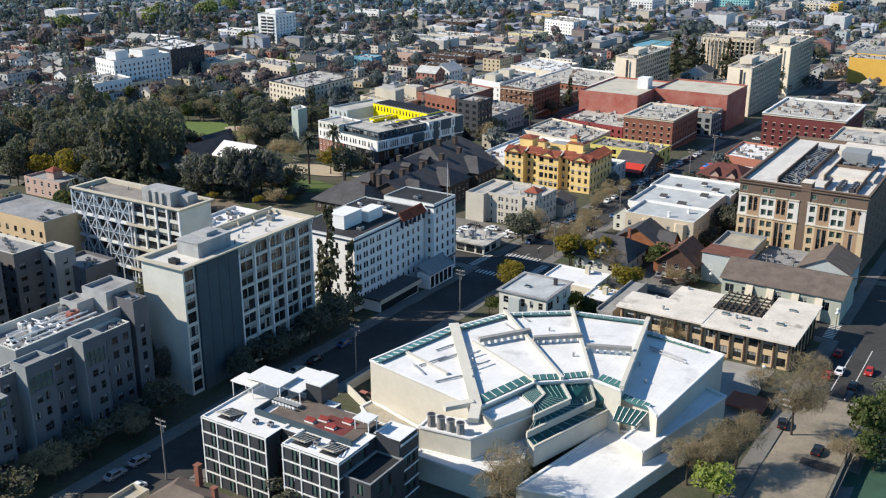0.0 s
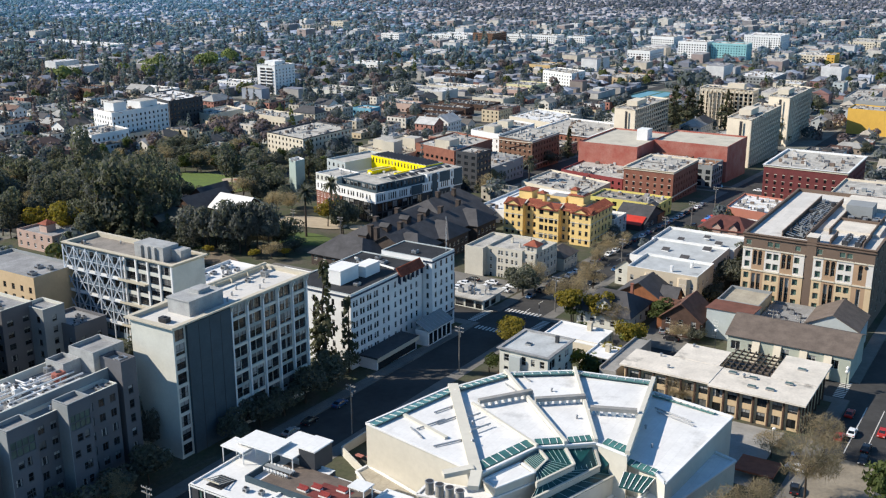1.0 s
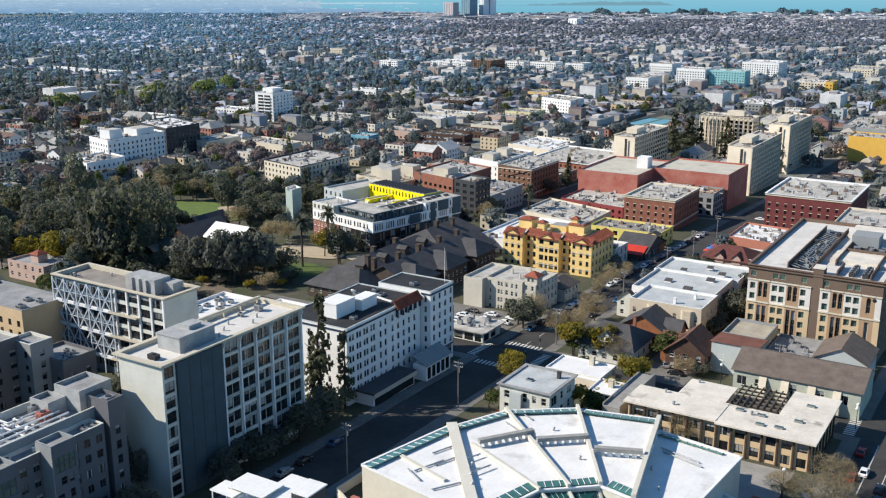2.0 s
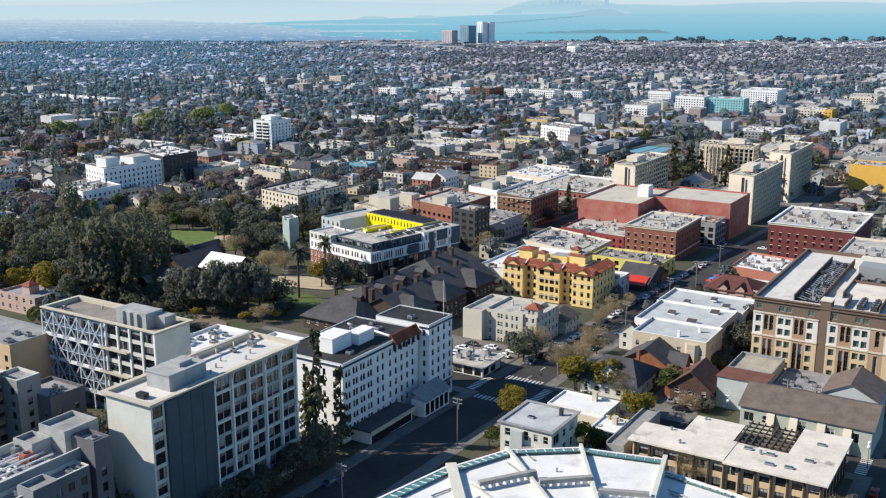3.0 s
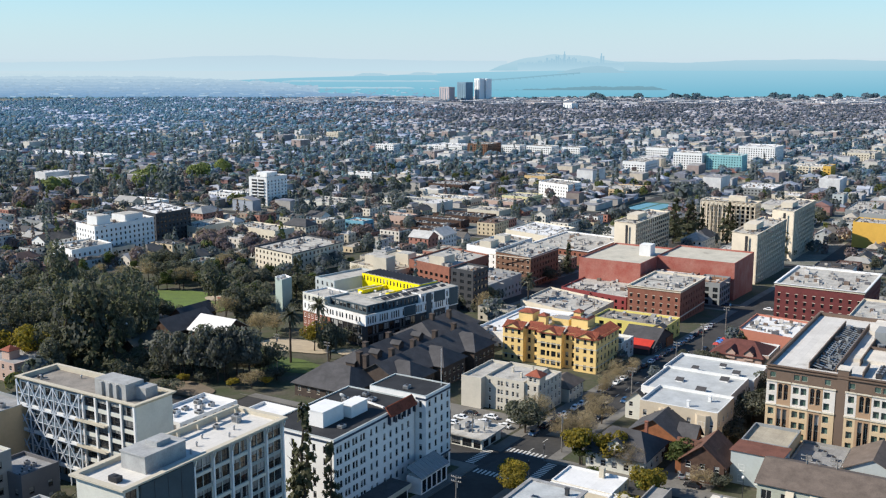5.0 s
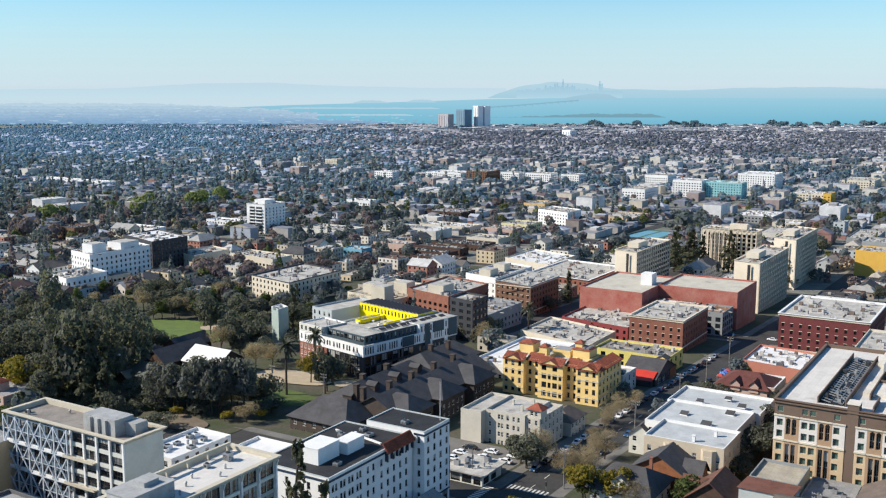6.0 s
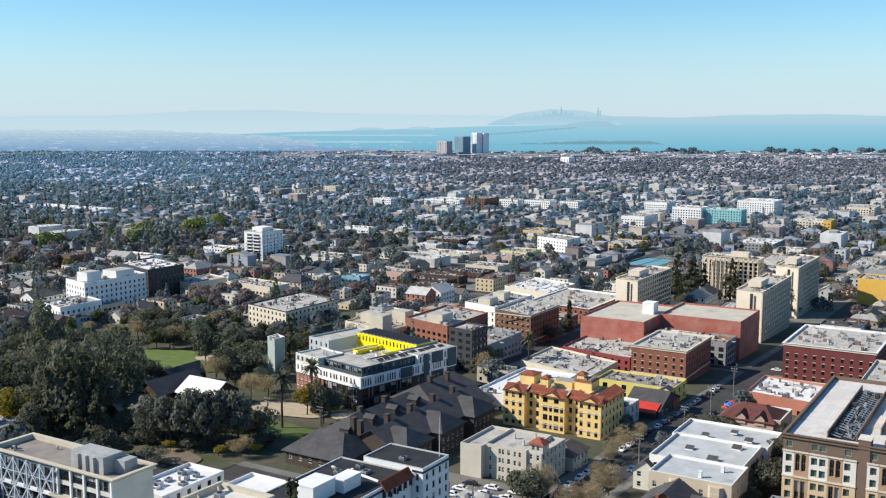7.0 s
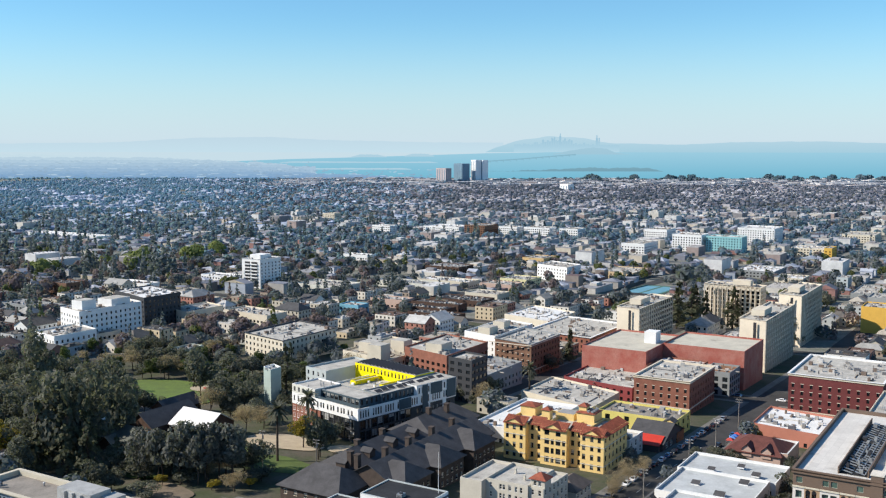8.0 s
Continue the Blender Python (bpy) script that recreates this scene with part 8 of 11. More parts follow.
# finned fronts and top rooms of the four dormitory towers
for t, lw, h, n in zip(DORMS, (60, 66, 62), (9.6 - gz(628, 239), 13.2 - gz(608, 161), 13.6 - gz(703, 163)), (15, 16, 15)):
    for i in range(n + 1):
        part("fin", boxes((i * (lw - 0.5) / n, -0.5, -2, 0.5 + i * (lw - 0.5) / n, -0.004, h)), BEIGE, t)
    for k in range(8):
        part("floor_band", boxes((0.5, -0.16, 2.55 + 2.9 * k, lw - 0.5, -0.004, 2.95 + 2.9 * k)), BEIGE, t)
    part("end_slot", boxes((-0.1, 4.6, 1.0, -0.004, 6.2, h - 1.2)), FRAME_D, t, "dark window slot in the end wall")
    part("roof_room", boxes((14, 4, h + 0.2, 30, 11, h + 3.4)), BEIGE, t)
t, h = DORMS[3], 9.5 - gz(734, 213)
for i in range(13):
    part("fin", boxes((-1.2, i * 3.16, -2, -0.004, 0.5 + i * 3.16, h)), BEIGE, t)
for i in range(12):
    part("hood", boxes((-1.6, 0.9 + i * 3.16, h - 2.4, -0.004, 2.8 + i * 3.16, h - 1.2)), BEIGE, t)
part("roof_room", boxes((4, 8, h + 0.2, 10, 20, h + 3.6)), BEIGE, t)
for r in range(8):
    for u0, u1 in ((3.0, 10.0), (11.5, 17.5)):
        # dark panel on the flat wall imitates the shade of a balcony recess
        part("balcony_recess", boxes((-0.12, u0, 1.6 + 2.9 * r, -0.004, u1, 3.5 + 2.9 * r)), FRAME_D, WHITE_TOWER)
        part("balcony", boxes((-1.2, u0 - 0.2, 0.9 + 2.9 * r, -0.125, u1 + 0.2, 1.7 + 2.9 * r)), WHITE_STUCCO, WHITE_TOWER)
part("roof_room", boxes((6, 5, 25.2, 20, 17, 29.4)), WHITE_STUCCO, WHITE_TOWER)
t = thing("stair_block", G @ pose(520, 194, 6.0), "white cube-shaped stair block on the red building", "stair block")
part("block", boxes((0, 0, 0, 7, 6, 6.0)), WHITE_STUCCO, t)
for a in ((436, 302, 8, 8, 8.0), (452, 318, 9, 9, 5.0), (462, 306, 8, 8, 5.5), (448, 275, 10, 9, 9.5), (505, 280, 9, 7, 8.2), (525, 282, 7, 7, 8.2), (428, 508, 10, 9, 14.0), (446, 504, 14, 12, 13.0)):
    t = thing("rooftop_room", G @ pose(a[0], a[1], a[4] - 8), "pale stucco rooftop room", "rooftop room", "rooftop rooms")
    part("wall", boxes((0, 0, 0, a[2], a[3], 8)), CREAM if a[1] < 400 else WHITE_STUCCO, t)
    part("deck", boxes((0.2, 0.2, 8.003, a[2] - 0.2, a[3] - 0.2, 8.1)), LIGHT_ROOF, t)
# food stall with red roof and dark gables beside the yellow house
t = thing("restaurant", G @ pose(383, 143.6, -5.6), "dark gabled restaurant with a bright red lower roof", "restaurant")
gabled(t, 3, 0, 26, 13.5, 3.4, 8.2, "y", DARK_PANEL, DARK_ROOF, over=0.6, faces={"N": [(3.0, 0.5, 3.0, 2.4, "grid"), (8.0, 0.5, 3.0, 2.4, "grid"), (15.0, 0.5, 4.0, 2.4, "grid")]})
part("wall_panel", boxes((18.5, -0.25, -1, 26.3, -0.004, 3.4)), RED_WOOD, t, "rust red front panel")
bm = bmesh.new()
slope(bm, [(0.4, 0.4, 3.0), (6.2, 0.4, 5.35), (6.2, 12.0, 5.35), (0.4, 12.0, 3.0)][::-1], 0.16)
part("lower_roof", bm, mat("bright_red_metal", (0.55, 0.05, 0.03), 0.5, 0.1, 0.5), t, "bright red metal lower roof")
part("porch_wall", boxes((0.9, 0.8, -1, 2.99, 12.6, 2.95)), DARK_PANEL, t)
gabled(t, 18, 1.0, 22, 5, 7.4, 8.4, "x", YELLOW, DARK_ROOF, over=0.3, base=4.6)
claim(383, 141, 27, 22), claim(424, 138, 26, 30)
t = thing("house", G @ pose(396, 102, -5.5), "dark red hipped roof house", "house")
gabled(t, -12, 0, 6, 18, 6.0, 9.5, "y", PINK, mat("maroon_tile", (0.15, 0.055, 0.045), 0.85, 0.2, 0.5), hip=6, over=0.8)
for y in (3.0, 9.5):
    gabled(t, -12.4, y, -7.5, y + 3.4, 7.0, 8.6, "x", PINK, bpy.data.materials["maroon_tile"], over=0.4, base=6.4)
claim(384, 100, 20, 20)

# ---- corner café and its parking ----
t = thing("cafe", G @ pose(255.5, 144.5, -0.3), "low corner café with a flat grey roof", "cafe")
block(t, 0.8, 0.8, 11.5, 11.5, 0, 3.4, PALE, GREY_ROOF, {"E": [(0.8, 0.4, 3.0, 2.3, "grid"), (4.4, 0.4, 3.0, 2.3, "grid"), (8.0, 0.4, 2.2, 2.3, "grid")], "N": [(0.8, 0.4, 3.0, 2.3, "grid"), (5.0, 0.4, 3.0, 2.3, "grid")]}, "grid", FRAME_D, parapet=0.2)
part("roof_slab", boxes((-0.6, -0.6, 3.55, 12.4, 12.4, 3.95)), LIGHT_ROOF, t)
claim(254, 143, 14, 14)
roof_clutter(255.5, 145, 12, 12, 3.65, 9, 77)
laid("parking_court", strip_mesh(254, 277, 83.5, 98, 0.2, 10), PAVING, "pale concrete parking court behind the houses", "parking lot")
laid("pavement_forecourt", strip_mesh(190, 219, 46.5, 58, 0.2, 10), CONCRETE, "grey concrete forecourt between museum and office", "pavement")
laid("parking_lot", strip_mesh(268, 288, 145, 176, 0.2, 10), PAVING, "pale concrete car park behind the café", "parking lot")

# ---- park ----
laid("park_ground", strip_mesh(246, 425, 232.5, 342, 0.2, 14), YARD, "shaded bare park ground", "ground")
laid("park_ground_far", strip_mesh(262, 425, 352, 445, 0.2, 14), YARD, "shaded bare park ground", "ground")


def blob_patch(name, gx, gy, rx, ry, m, label, dz):
    bm = bmesh.new()
    pts = [(gx + rx * math.cos(a) * (1 + 0.12 * math.sin(3 * a)), gy + ry * math.sin(a)) for a in [2 * math.pi * i / 28 for i in range(28)]]
    bm.faces.new([bm.verts.new((x, y, gz(x, y) + dz)) for x, y in pts])
    laid(name, bm, m, label, "path")


blob_patch("park_soil", 252, 254, 7, 11, mat("bare_park_soil", (0.21, 0.165, 0.12), 0.95, 0.25, 0.2, 0.4, 3, color2=(0.14, 0.115, 0.085)), "bare brown soil at the park edge", 0.45)
blob_patch("lawn", 260, 273, 4, 6, GRASS, "small green lawn at the park edge", 0.5)
blob_patch("path_sand", 318, 262, 9, 17, SAND, "pale sandy open path in the park", 0.5)
blob_patch("path_sand", 322, 237, 5, 8, SAND, "pale sandy open path in the park", 0.5)
blob_patch("lawn", 294, 246, 9, 15, GRASS, "green lawn beside the sandy path", 0.4)
blob_patch("lawn", 300, 275, 8, 12, GRASS, "green lawn beside the sandy path", 0.4)
blob_patch("lawn", 354, 366, 24, 34, mat("sunny_lawn", (0.13, 0.19, 0.04), 0.95, 0.2, 0.15, 0.4, 5, color2=(0.10, 0.14, 0.04)), "bright green lawn", 0.6)
blob_patch("path_play", 371, 352, 6, 10, SAND, "sandy playground with a red edge", 0.8)
t = thing("playground_edge", G @ pose(366, 345, gz(366, 345) + 0.5), "low curved red playground wall", "wall")
for i in range(7):
    a = radians(-50 + i * 16)
    part("section", boxes((6 * math.cos(a), 10 * math.sin(a), -0.6, 6 * math.cos(a) + 0.8, 10 * math.sin(a) + 2.4, 0.6)), paint("red_wall", (0.40, 0.12, 0.09)), t)
MOSS_ROOF = mat("moss_green_roof", (0.13, 0.14, 0.125), 0.9, 0.2, 0.3, 0.3, 4)
t = thing("park_hall", G @ pose(277.5, 298, gz(281, 306)), "dark church hall with grey-green roof, sun glare painted white at its ends", "hall")
gabled(t, 0, 0, 9.5, 19, 4.4, 8.0, "y", SHINGLE_WALL, MOSS_ROOF, over=0.7, faces={"E": rows_of(19, 4.2, 5, 1, 1.2, 1.5, 1.0)})
# white on the two end roofs paints in sun glare
gabled(t, -1.5, 19.8, 8.0, 25.5, 4.8, 8.0, "x", SHINGLE_WALL, WHITE_ROOF, over=0.5)
gabled(t, 1.0, -5.6, 8.0, -0.8, 3.6, 6.6, "x", SHINGLE_WALL, WHITE_ROOF, over=0.5)
gabled(t, -3.5, 5.0, 0.8, 10.5, 3.6, 5.6, "x", SHINGLE_WALL, MOSS_ROOF, over=0.5)
claim(273, 291, 16, 34)
t = thing("park_hall", G @ pose(303, 287, gz(311, 300)), "dark timber hall with sun glare painted white on its roof", "hall")
# this roof is white to paint in the sun's glare
gabled(t, 0, 0, 15, 17.5, 5.0, 9.4, "y", SHINGLE_WALL, WHITE_ROOF, over=0.8)
gabled(t, -8.0, 18.8, 16, 31, 5.2, 9.4, "x", SHINGLE_WALL, DARK_ROOF, over=0.8, faces={"E": rows_of(12, 5, 3, 1, 1.2, 1.5, 1.0)})
claim(294, 286, 26, 33)
t = thing("park_hall", G @ pose(318, 322, gz(318, 322)), "dark low park building", "hall")
gabled(t, 0, 0, 18, 9, 4.2, 7.6, "x", SHINGLE_WALL, DARK_ROOF, over=0.7, faces={"E": rows_of(9, 4, 2, 1, 1.2, 1.5, 1.0), "N": rows_of(18, 4, 4, 1, 1.2, 1.5, 1.0)})
claim(317, 321, 20, 11)
# pink villa at the park's edge and small white house behind the slab
t = thing("villa", G @ pose(226, 306, 0), "pink stucco villa with flat roof and small red tiled tower", "house")
block(t, 0, 0, 14, 20, 0, 6.6, PINK, GREY_ROOF, {"E": rows_of(20, 6.6, 5, 2, 1.2, 1.6, 1.0, 3.2), "N": rows_of(14, 6.6, 4, 2, 1.2, 1.6, 1.0, 3.2)}, cap=PINK)
part("tower", boxes((4, 8, 5.5, 8, 12, 8.8)), PINK, t)
bm = bmesh.new()
for a, b in (((3.5, 7.5), (8.5, 7.5)), ((8.5, 7.5), (8.5, 12.5)), ((8.5, 12.5), (3.5, 12.5)), ((3.5, 12.5), (3.5, 7.5))):
    slope(bm, [(*a, 8.9), (*b, 8.9), (6, 10, 10.4)], 0.1)
part("tower_roof", bm, TILE_RED, t)
claim(225, 305, 16, 32)
simple("apartment_house", 207.5, 182, 22, 18, 12.0, WHITE_STUCCO, WHITE_ROOF, "white three-storey house with bright flat roof", floors=3, ww=1.4, style="pair", trim=FRAME_D)
simple("apartment_house", 208.5, 211.0, 22, 13, 10.0, WHITE_STUCCO, WHITE_ROOF, "white house with a bright flat roof beside the park", floors=3, style="grid", trim=FRAME_D)
roof_clutter(209.5, 211.5, 20, 12, 9.3, 12, 91)
simple("apartment_house", 243, 176, 12, 18, 6.5, PALE, GREY_ROOF, "grey low house behind the hotel", floors=2)

# ---- fenced green court ----
laid("sports_court", strip_mesh(150, 190, -10, 23.0, 0.14, 10), mat("green_court", (0.045, 0.10, 0.065), 0.8, 0.15, 0.2, 0.2, 3, stain=0.2), "green fenced sports court", "court")
t = thing("court_fence", G @ pose(150, 23.3, gz(170, 23)), "dark green windscreen fence round the court", "fence")
for i in range(11):
    part("post", boxes((4 * i - 0.06, -0.06, -0.5, 4 * i + 0.06, 0.06, 3.4)), METAL, t)
    if i < 10:
        part("screen", boxes((4 * i + 0.07, -0.02, 0.2, 4 * i + 3.93, 0.02, 3.2)), DARK_PANEL, t)
for i in range(8):
    part("screen", boxes((40.0, -4 * i - 3.93, 0.2, 40.04, -4 * i - 0.07, 3.2)), DARK_PANEL, t)
    part("post", boxes((39.94, -4 * i - 4.06, -0.5, 40.06, -4 * i - 3.94, 3.4)), METAL, t)
# blue tennis court behind the dormitories
laid("tennis_court", strip_mesh(856, 934, 314, 350, 0.3, 12), mat("court_green", (0.08, 0.16, 0.12), 0.85, 0.1, 0.1), "green tennis court surround", "court")
for gy in (317, 333):
    laid("tennis_court_inner", strip_mesh(864, 926, gy, gy + 13, 0.36, 12), mat("court_blue", (0.14, 0.33, 0.42), 0.8, 0.1, 0.1), "blue tennis court surface", "court")
t = thing("court_fence", G @ pose(856, 314, gz(870, 330)), "tall dark green fence round the tennis courts", "fence")
for i in range(14):
    part("post", boxes((6 * i - 0.1, 35.9, -1, 6 * i + 0.1, 36.1, 4.0)), DARK_PANEL, t)
part("screen", boxes((0, 35.95, 0.2, 78, 36.05, 3.6)), DARK_PANEL, t)
part("screen", boxes((-0.1, 0, 0.2, 0, 36, 2.4)), DARK_PANEL, t)
claim(852, 311, 86, 42)
# ---- single trees ----
DISTANT = {}
r = random.Random(52)
for i in range(34):
    gx, gy = r.uniform(478, 535), r.uniform(425, 500)
    q = G @ Vector((gx, gy, 0))
    h = r.uniform(8, 13)
    if not any(x0 < gx < x1 and y0 < gy < y1 for x0, y0, x1, y1 in RECTS):
        DISTANT.setdefault("bare", []).append((q.x, q.y, gz(gx, gy) + h * 0.55, h * 0.42, h * 0.42))


def plant(rows):
    """Single trees: kind, place on the grid and height."""
    for k, gx, gy, h in rows:
        if gx > 560 and gy > 300 and k != "street":
            q = G @ Vector((gx, gy, 0))
            DISTANT.setdefault(k, []).append((q.x, q.y, gz(gx, gy) + h * 0.5, {"conifer": 0.2, "oak": 0.42}.get(k, 0.46) * h, h * 0.46))
            continue
        wide = {"lime": 1.7 if gx > 500 else 1.0, "gum": 0.92, "cypress": 0.8, "conifer": 1.0 if gx < 200 else 1.75 if gx > 640 else 1.25, "bare": 1.05}.get(k, 1.0)
        tree(k, gx, gy, max(4.5, min(h, 34.0)) * (1.7 if k == "acacia" else 1.35 if k == "street" else 1.0), (wide if h < 16 else wide * 0.8) * (1.12 if k in ("cypress", "gum") and h > 22 else 1.0))


# gardens of the old houses
plant((
    ("acacia", 264.6, 110.3, 5.6), ("street", 260.8, 117.6, 6.0), ("acacia", 237.6, 126.0, 4.5), ("lime", 228.2, 97.1, 6.0), ("lime", 246.2, 93.3, 7.5), ("street", 271.2, 94.5, 6.5),
    ("oak", 275.4, 141.9, 10.0), ("bare", 295.3, 126.4, 9.0), ("bare", 278.9, 126.7, 9.0), ("oak", 322.9, 88.7, 12.0), ("oak", 303.2, 90.4, 8.0), ("oak", 264.5, 81.6, 5.0),
    ("bare", 262.9, 86.9, 6.0), ("oak", 330.0, 86.0, 10.0), ("oak", 340.0, 90.0, 11.0), ("acacia", 240.4, 127.3, 4.3), ("oak", 275.2, 141.5, 9.6), ("acacia", 261.1, 118.2, 7.5),
    ("acacia", 263.2, 110.2, 7.1), ("street", 270.5, 94.4, 7.4), ("oak", 300.1, 89.8, 7.5), ("oak", 318.4, 88.1, 11.7), ("acacia", 247.8, 94.7, 6.7), ("bare", 305.6, 133.4, 6.7),
))
plant((
    ("bare", 323.5, 138.1, 5.7), ("bare", 221.5, 71.9, 7.5), ("oak", 308.1, 91.5, 6.7),
))
# bushes behind the white roofs
plant((("oak", 388.0, 116.0, 4.6), ("oak", 383.0, 115.0, 4.2), ("oak", 378.0, 117.5, 4.8), ("oak", 372.0, 117.0, 4.4), ("oak", 390.5, 101.0, 5.4), ("oak", 386.0, 98.5, 5.0), ("oak", 380.5, 98.0, 5.2)))
# streets round the museum
plant((
    ("street", 214.5, 119.6, 4.6), ("conifer", 190.3, 153.1, 29.9), ("conifer", 195.1, 149.9, 20.1), ("conifer", 190.9, 156.4, 19.8), ("bare", 190.5, 35.7, 16.2),
    ("bare", 211.0, 36.8, 10.7), ("bare", 171.2, 41.5, 12.8), ("bare", 164.2, 45.3, 12.3), ("lime", 157.7, 41.6, 9.5), ("street", 192.2, 21.4, 9.5), ("street", 184.5, 19.0, 7.0),
    ("street", 202.1, 19.7, 7.5), ("oak", 212.0, 20.0, 8.0), ("oak", 92.0, 148.5, 8.0), ("oak", 101.0, 149.0, 7.0), ("oak", 109.0, 148.6, 9.0), ("oak", 119.0, 149.0, 8.0),
    ("oak", 127.0, 148.6, 9.0), ("oak", 84.0, 148.6, 9.0), ("bare", 183.5, 24.0, 7.0), ("bare", 135.3, 72.7, 13.7), ("oak", 115.1, 105.0, 7.2), ("street", 122.0, 95.6, 5.0),
))
plant((
    ("bare", 96.4, 152.4, 5.8), ("bare", 205.1, 46.0, 7.0), ("bare", 160.7, 47.3, 10.5),
))
# far side of the park and the avenue
plant((
    ("oak", 384.0, 131.0, 4.5), ("oak", 390.0, 126.0, 4.5), ("oak", 353.0, 84.0, 9.0), ("oak", 421.0, 246.0, 9.0), ("bare", 433.0, 241.0, 11.0), ("conifer", 414.0, 340.0, 18.0),
    ("oak", 387.0, 408.0, 11.0), ("oak", 372.0, 330.0, 14.0), ("oak", 353.4, 339.3, 21.2), ("oak", 346.7, 307.5, 14.3), ("conifer", 381.2, 314.8, 22.5), ("oak", 386.2, 321.4, 12.9),
    ("oak", 400.9, 389.1, 12.4), ("conifer", 387.1, 407.3, 10.8), ("oak", 367.6, 333.0, 11.3), ("oak", 378.4, 388.0, 12.0), ("street", 432.9, 397.4, 7.2), ("oak", 412.7, 235.0, 6.9),
    ("oak", 436.8, 240.6, 10.1), ("bare", 414.3, 232.8, 11.1), ("street", 425.5, 119.4, 2.5), ("bare", 430.0, 320.2, 4.6), ("conifer", 442.3, 260.4, 7.4),
))
# middle of the park
plant((
    ("oak", 307.0, 238.0, 16.0), ("acacia", 316.0, 252.0, 8.0), ("cypress", 312.9, 393.5, 30.4), ("oak", 302.7, 407.3, 13.5), ("oak", 306.2, 427.9, 14.4), ("cypress", 308.0, 342.2, 25.5),
    ("oak", 319.7, 465.2, 10.3), ("oak", 334.0, 404.2, 18.4), ("oak", 336.9, 387.1, 18.2), ("oak", 336.2, 443.6, 13.3), ("oak", 341.3, 314.8, 15.9), ("bare", 332.7, 312.9, 13.0),
    ("oak", 309.8, 239.5, 13.2), ("oak", 330.9, 249.5, 8.6),
))
# blocks past the red building
plant((
    ("oak", 510.0, 246.0, 9.0), ("conifer", 546.0, 252.0, 18.0), ("conifer", 700.0, 243.0, 27.0), ("conifer", 701.0, 233.0, 28.0), ("conifer", 708.0, 226.0, 25.0), ("conifer", 676.0, 163.0, 28.0),
    ("conifer", 722.0, 211.0, 28.0), ("conifer", 545.3, 252.1, 14.9), ("conifer", 723.8, 249.3, 28.8), ("conifer", 730.3, 239.9, 26.4), ("conifer", 710.3, 174.4, 27.0), ("oak", 656.0, 104.7, 10.4),
    ("lime", 754.0, 822.2, 22.0), ("lime", 740.4, 821.9, 17.2), ("lime", 673.2, 868.6, 16.6), ("lime", 658.0, 863.5, 14.2), ("conifer", 718.6, 763.4, 32.7), ("conifer", 706.5, 739.0, 35.7),
    ("conifer", 744.2, 771.4, 25.2), ("conifer", 752.7, 902.6, 27.1), ("conifer", 665.2, 756.8, 21.8), ("conifer", 674.5, 540.5, 20.7), ("conifer", 653.6, 540.7, 16.7), ("conifer", 656.0, 455.3, 16.3),
))
plant((
    ("conifer", 742.6, 385.7, 14.4), ("conifer", 729.6, 748.3, 21.9),
))
# near side of the park
plant((
    ("gum", 259.0, 262.0, 20.0), ("gum", 264.5, 257.5, 21.0), ("gum", 268.5, 252.0, 21.5), ("gum", 274.5, 247.0, 20.0), ("gum", 263.0, 250.5, 18.5), ("gum", 258.0, 269.0, 18.0),
    ("conifer", 247.5, 293.0, 27.0), ("conifer", 251.0, 286.5, 25.0), ("conifer", 243.5, 300.5, 24.0), ("conifer", 258.0, 281.0, 12.0), ("oak", 262.0, 286.0, 9.0), ("oak", 268.0, 280.0, 8.5),
    ("gum", 352.5, 309.5, 12.0), ("oak", 361.0, 320.5, 13.0), ("conifer", 372.0, 297.0, 17.0), ("oak", 358.0, 296.0, 10.0), ("bare", 330.0, 283.0, 9.0), ("oak", 336.0, 290.0, 9.5),
))
plant((
    ("cypress", 251.6, 300.1, 35.4), ("cypress", 262.6, 300.8, 31.9), ("cypress", 282.1, 308.5, 25.8), ("cypress", 270.7, 333.8, 27.1), ("gum", 253.1, 306.0, 30.8), ("gum", 274.1, 319.7, 26.4),
    ("oak", 277.1, 402.6, 11.4), ("oak", 298.2, 389.5, 15.8), ("oak", 246.6, 315.2, 16.6), ("cypress", 231.2, 337.7, 17.6), ("acacia", 243.3, 318.0, 10.4), ("acacia", 247.7, 326.8, 9.1),
    ("acacia", 240.0, 333.0, 8.0), ("gum", 260.0, 264.9, 17.6), ("gum", 260.6, 255.2, 21.4), ("gum", 266.2, 250.1, 21.1), ("gum", 271.9, 244.9, 19.4), ("oak", 283.7, 246.7, 12.9),
    ("oak", 265.6, 264.5, 14.2), ("gum", 270.8, 249.5, 19.8),
))
# far quarters
plant((
    ("oak", 858.2, 175.9, 13.5), ("oak", 839.6, 202.7, 9.9), ("lime", 842.0, 835.3, 21.9), ("lime", 906.9, 864.1, 20.0), ("conifer", 868.0, 475.8, 16.0), ("conifer", 1035.2, 373.3, 28.0),
    ("oak", 1000.9, 332.6, 18.3), ("oak", 1036.4, 326.6, 14.3), ("conifer", 1172.6, 312.7, 25.3), ("conifer", 1284.7, 508.7, 33.4), ("conifer", 1222.6, 599.6, 23.6), ("conifer", 1250.3, 708.2, 31.3),
    ("conifer", 1339.0, 939.2, 26.8), ("conifer", 1143.0, 1030.6, 28.9), ("conifer", 926.8, 1178.6, 23.0), ("oak", 775.5, 529.4, 15.2), ("oak", 884.7, 625.4, 14.7), ("conifer", 1026.8, 886.3, 25.5),
))


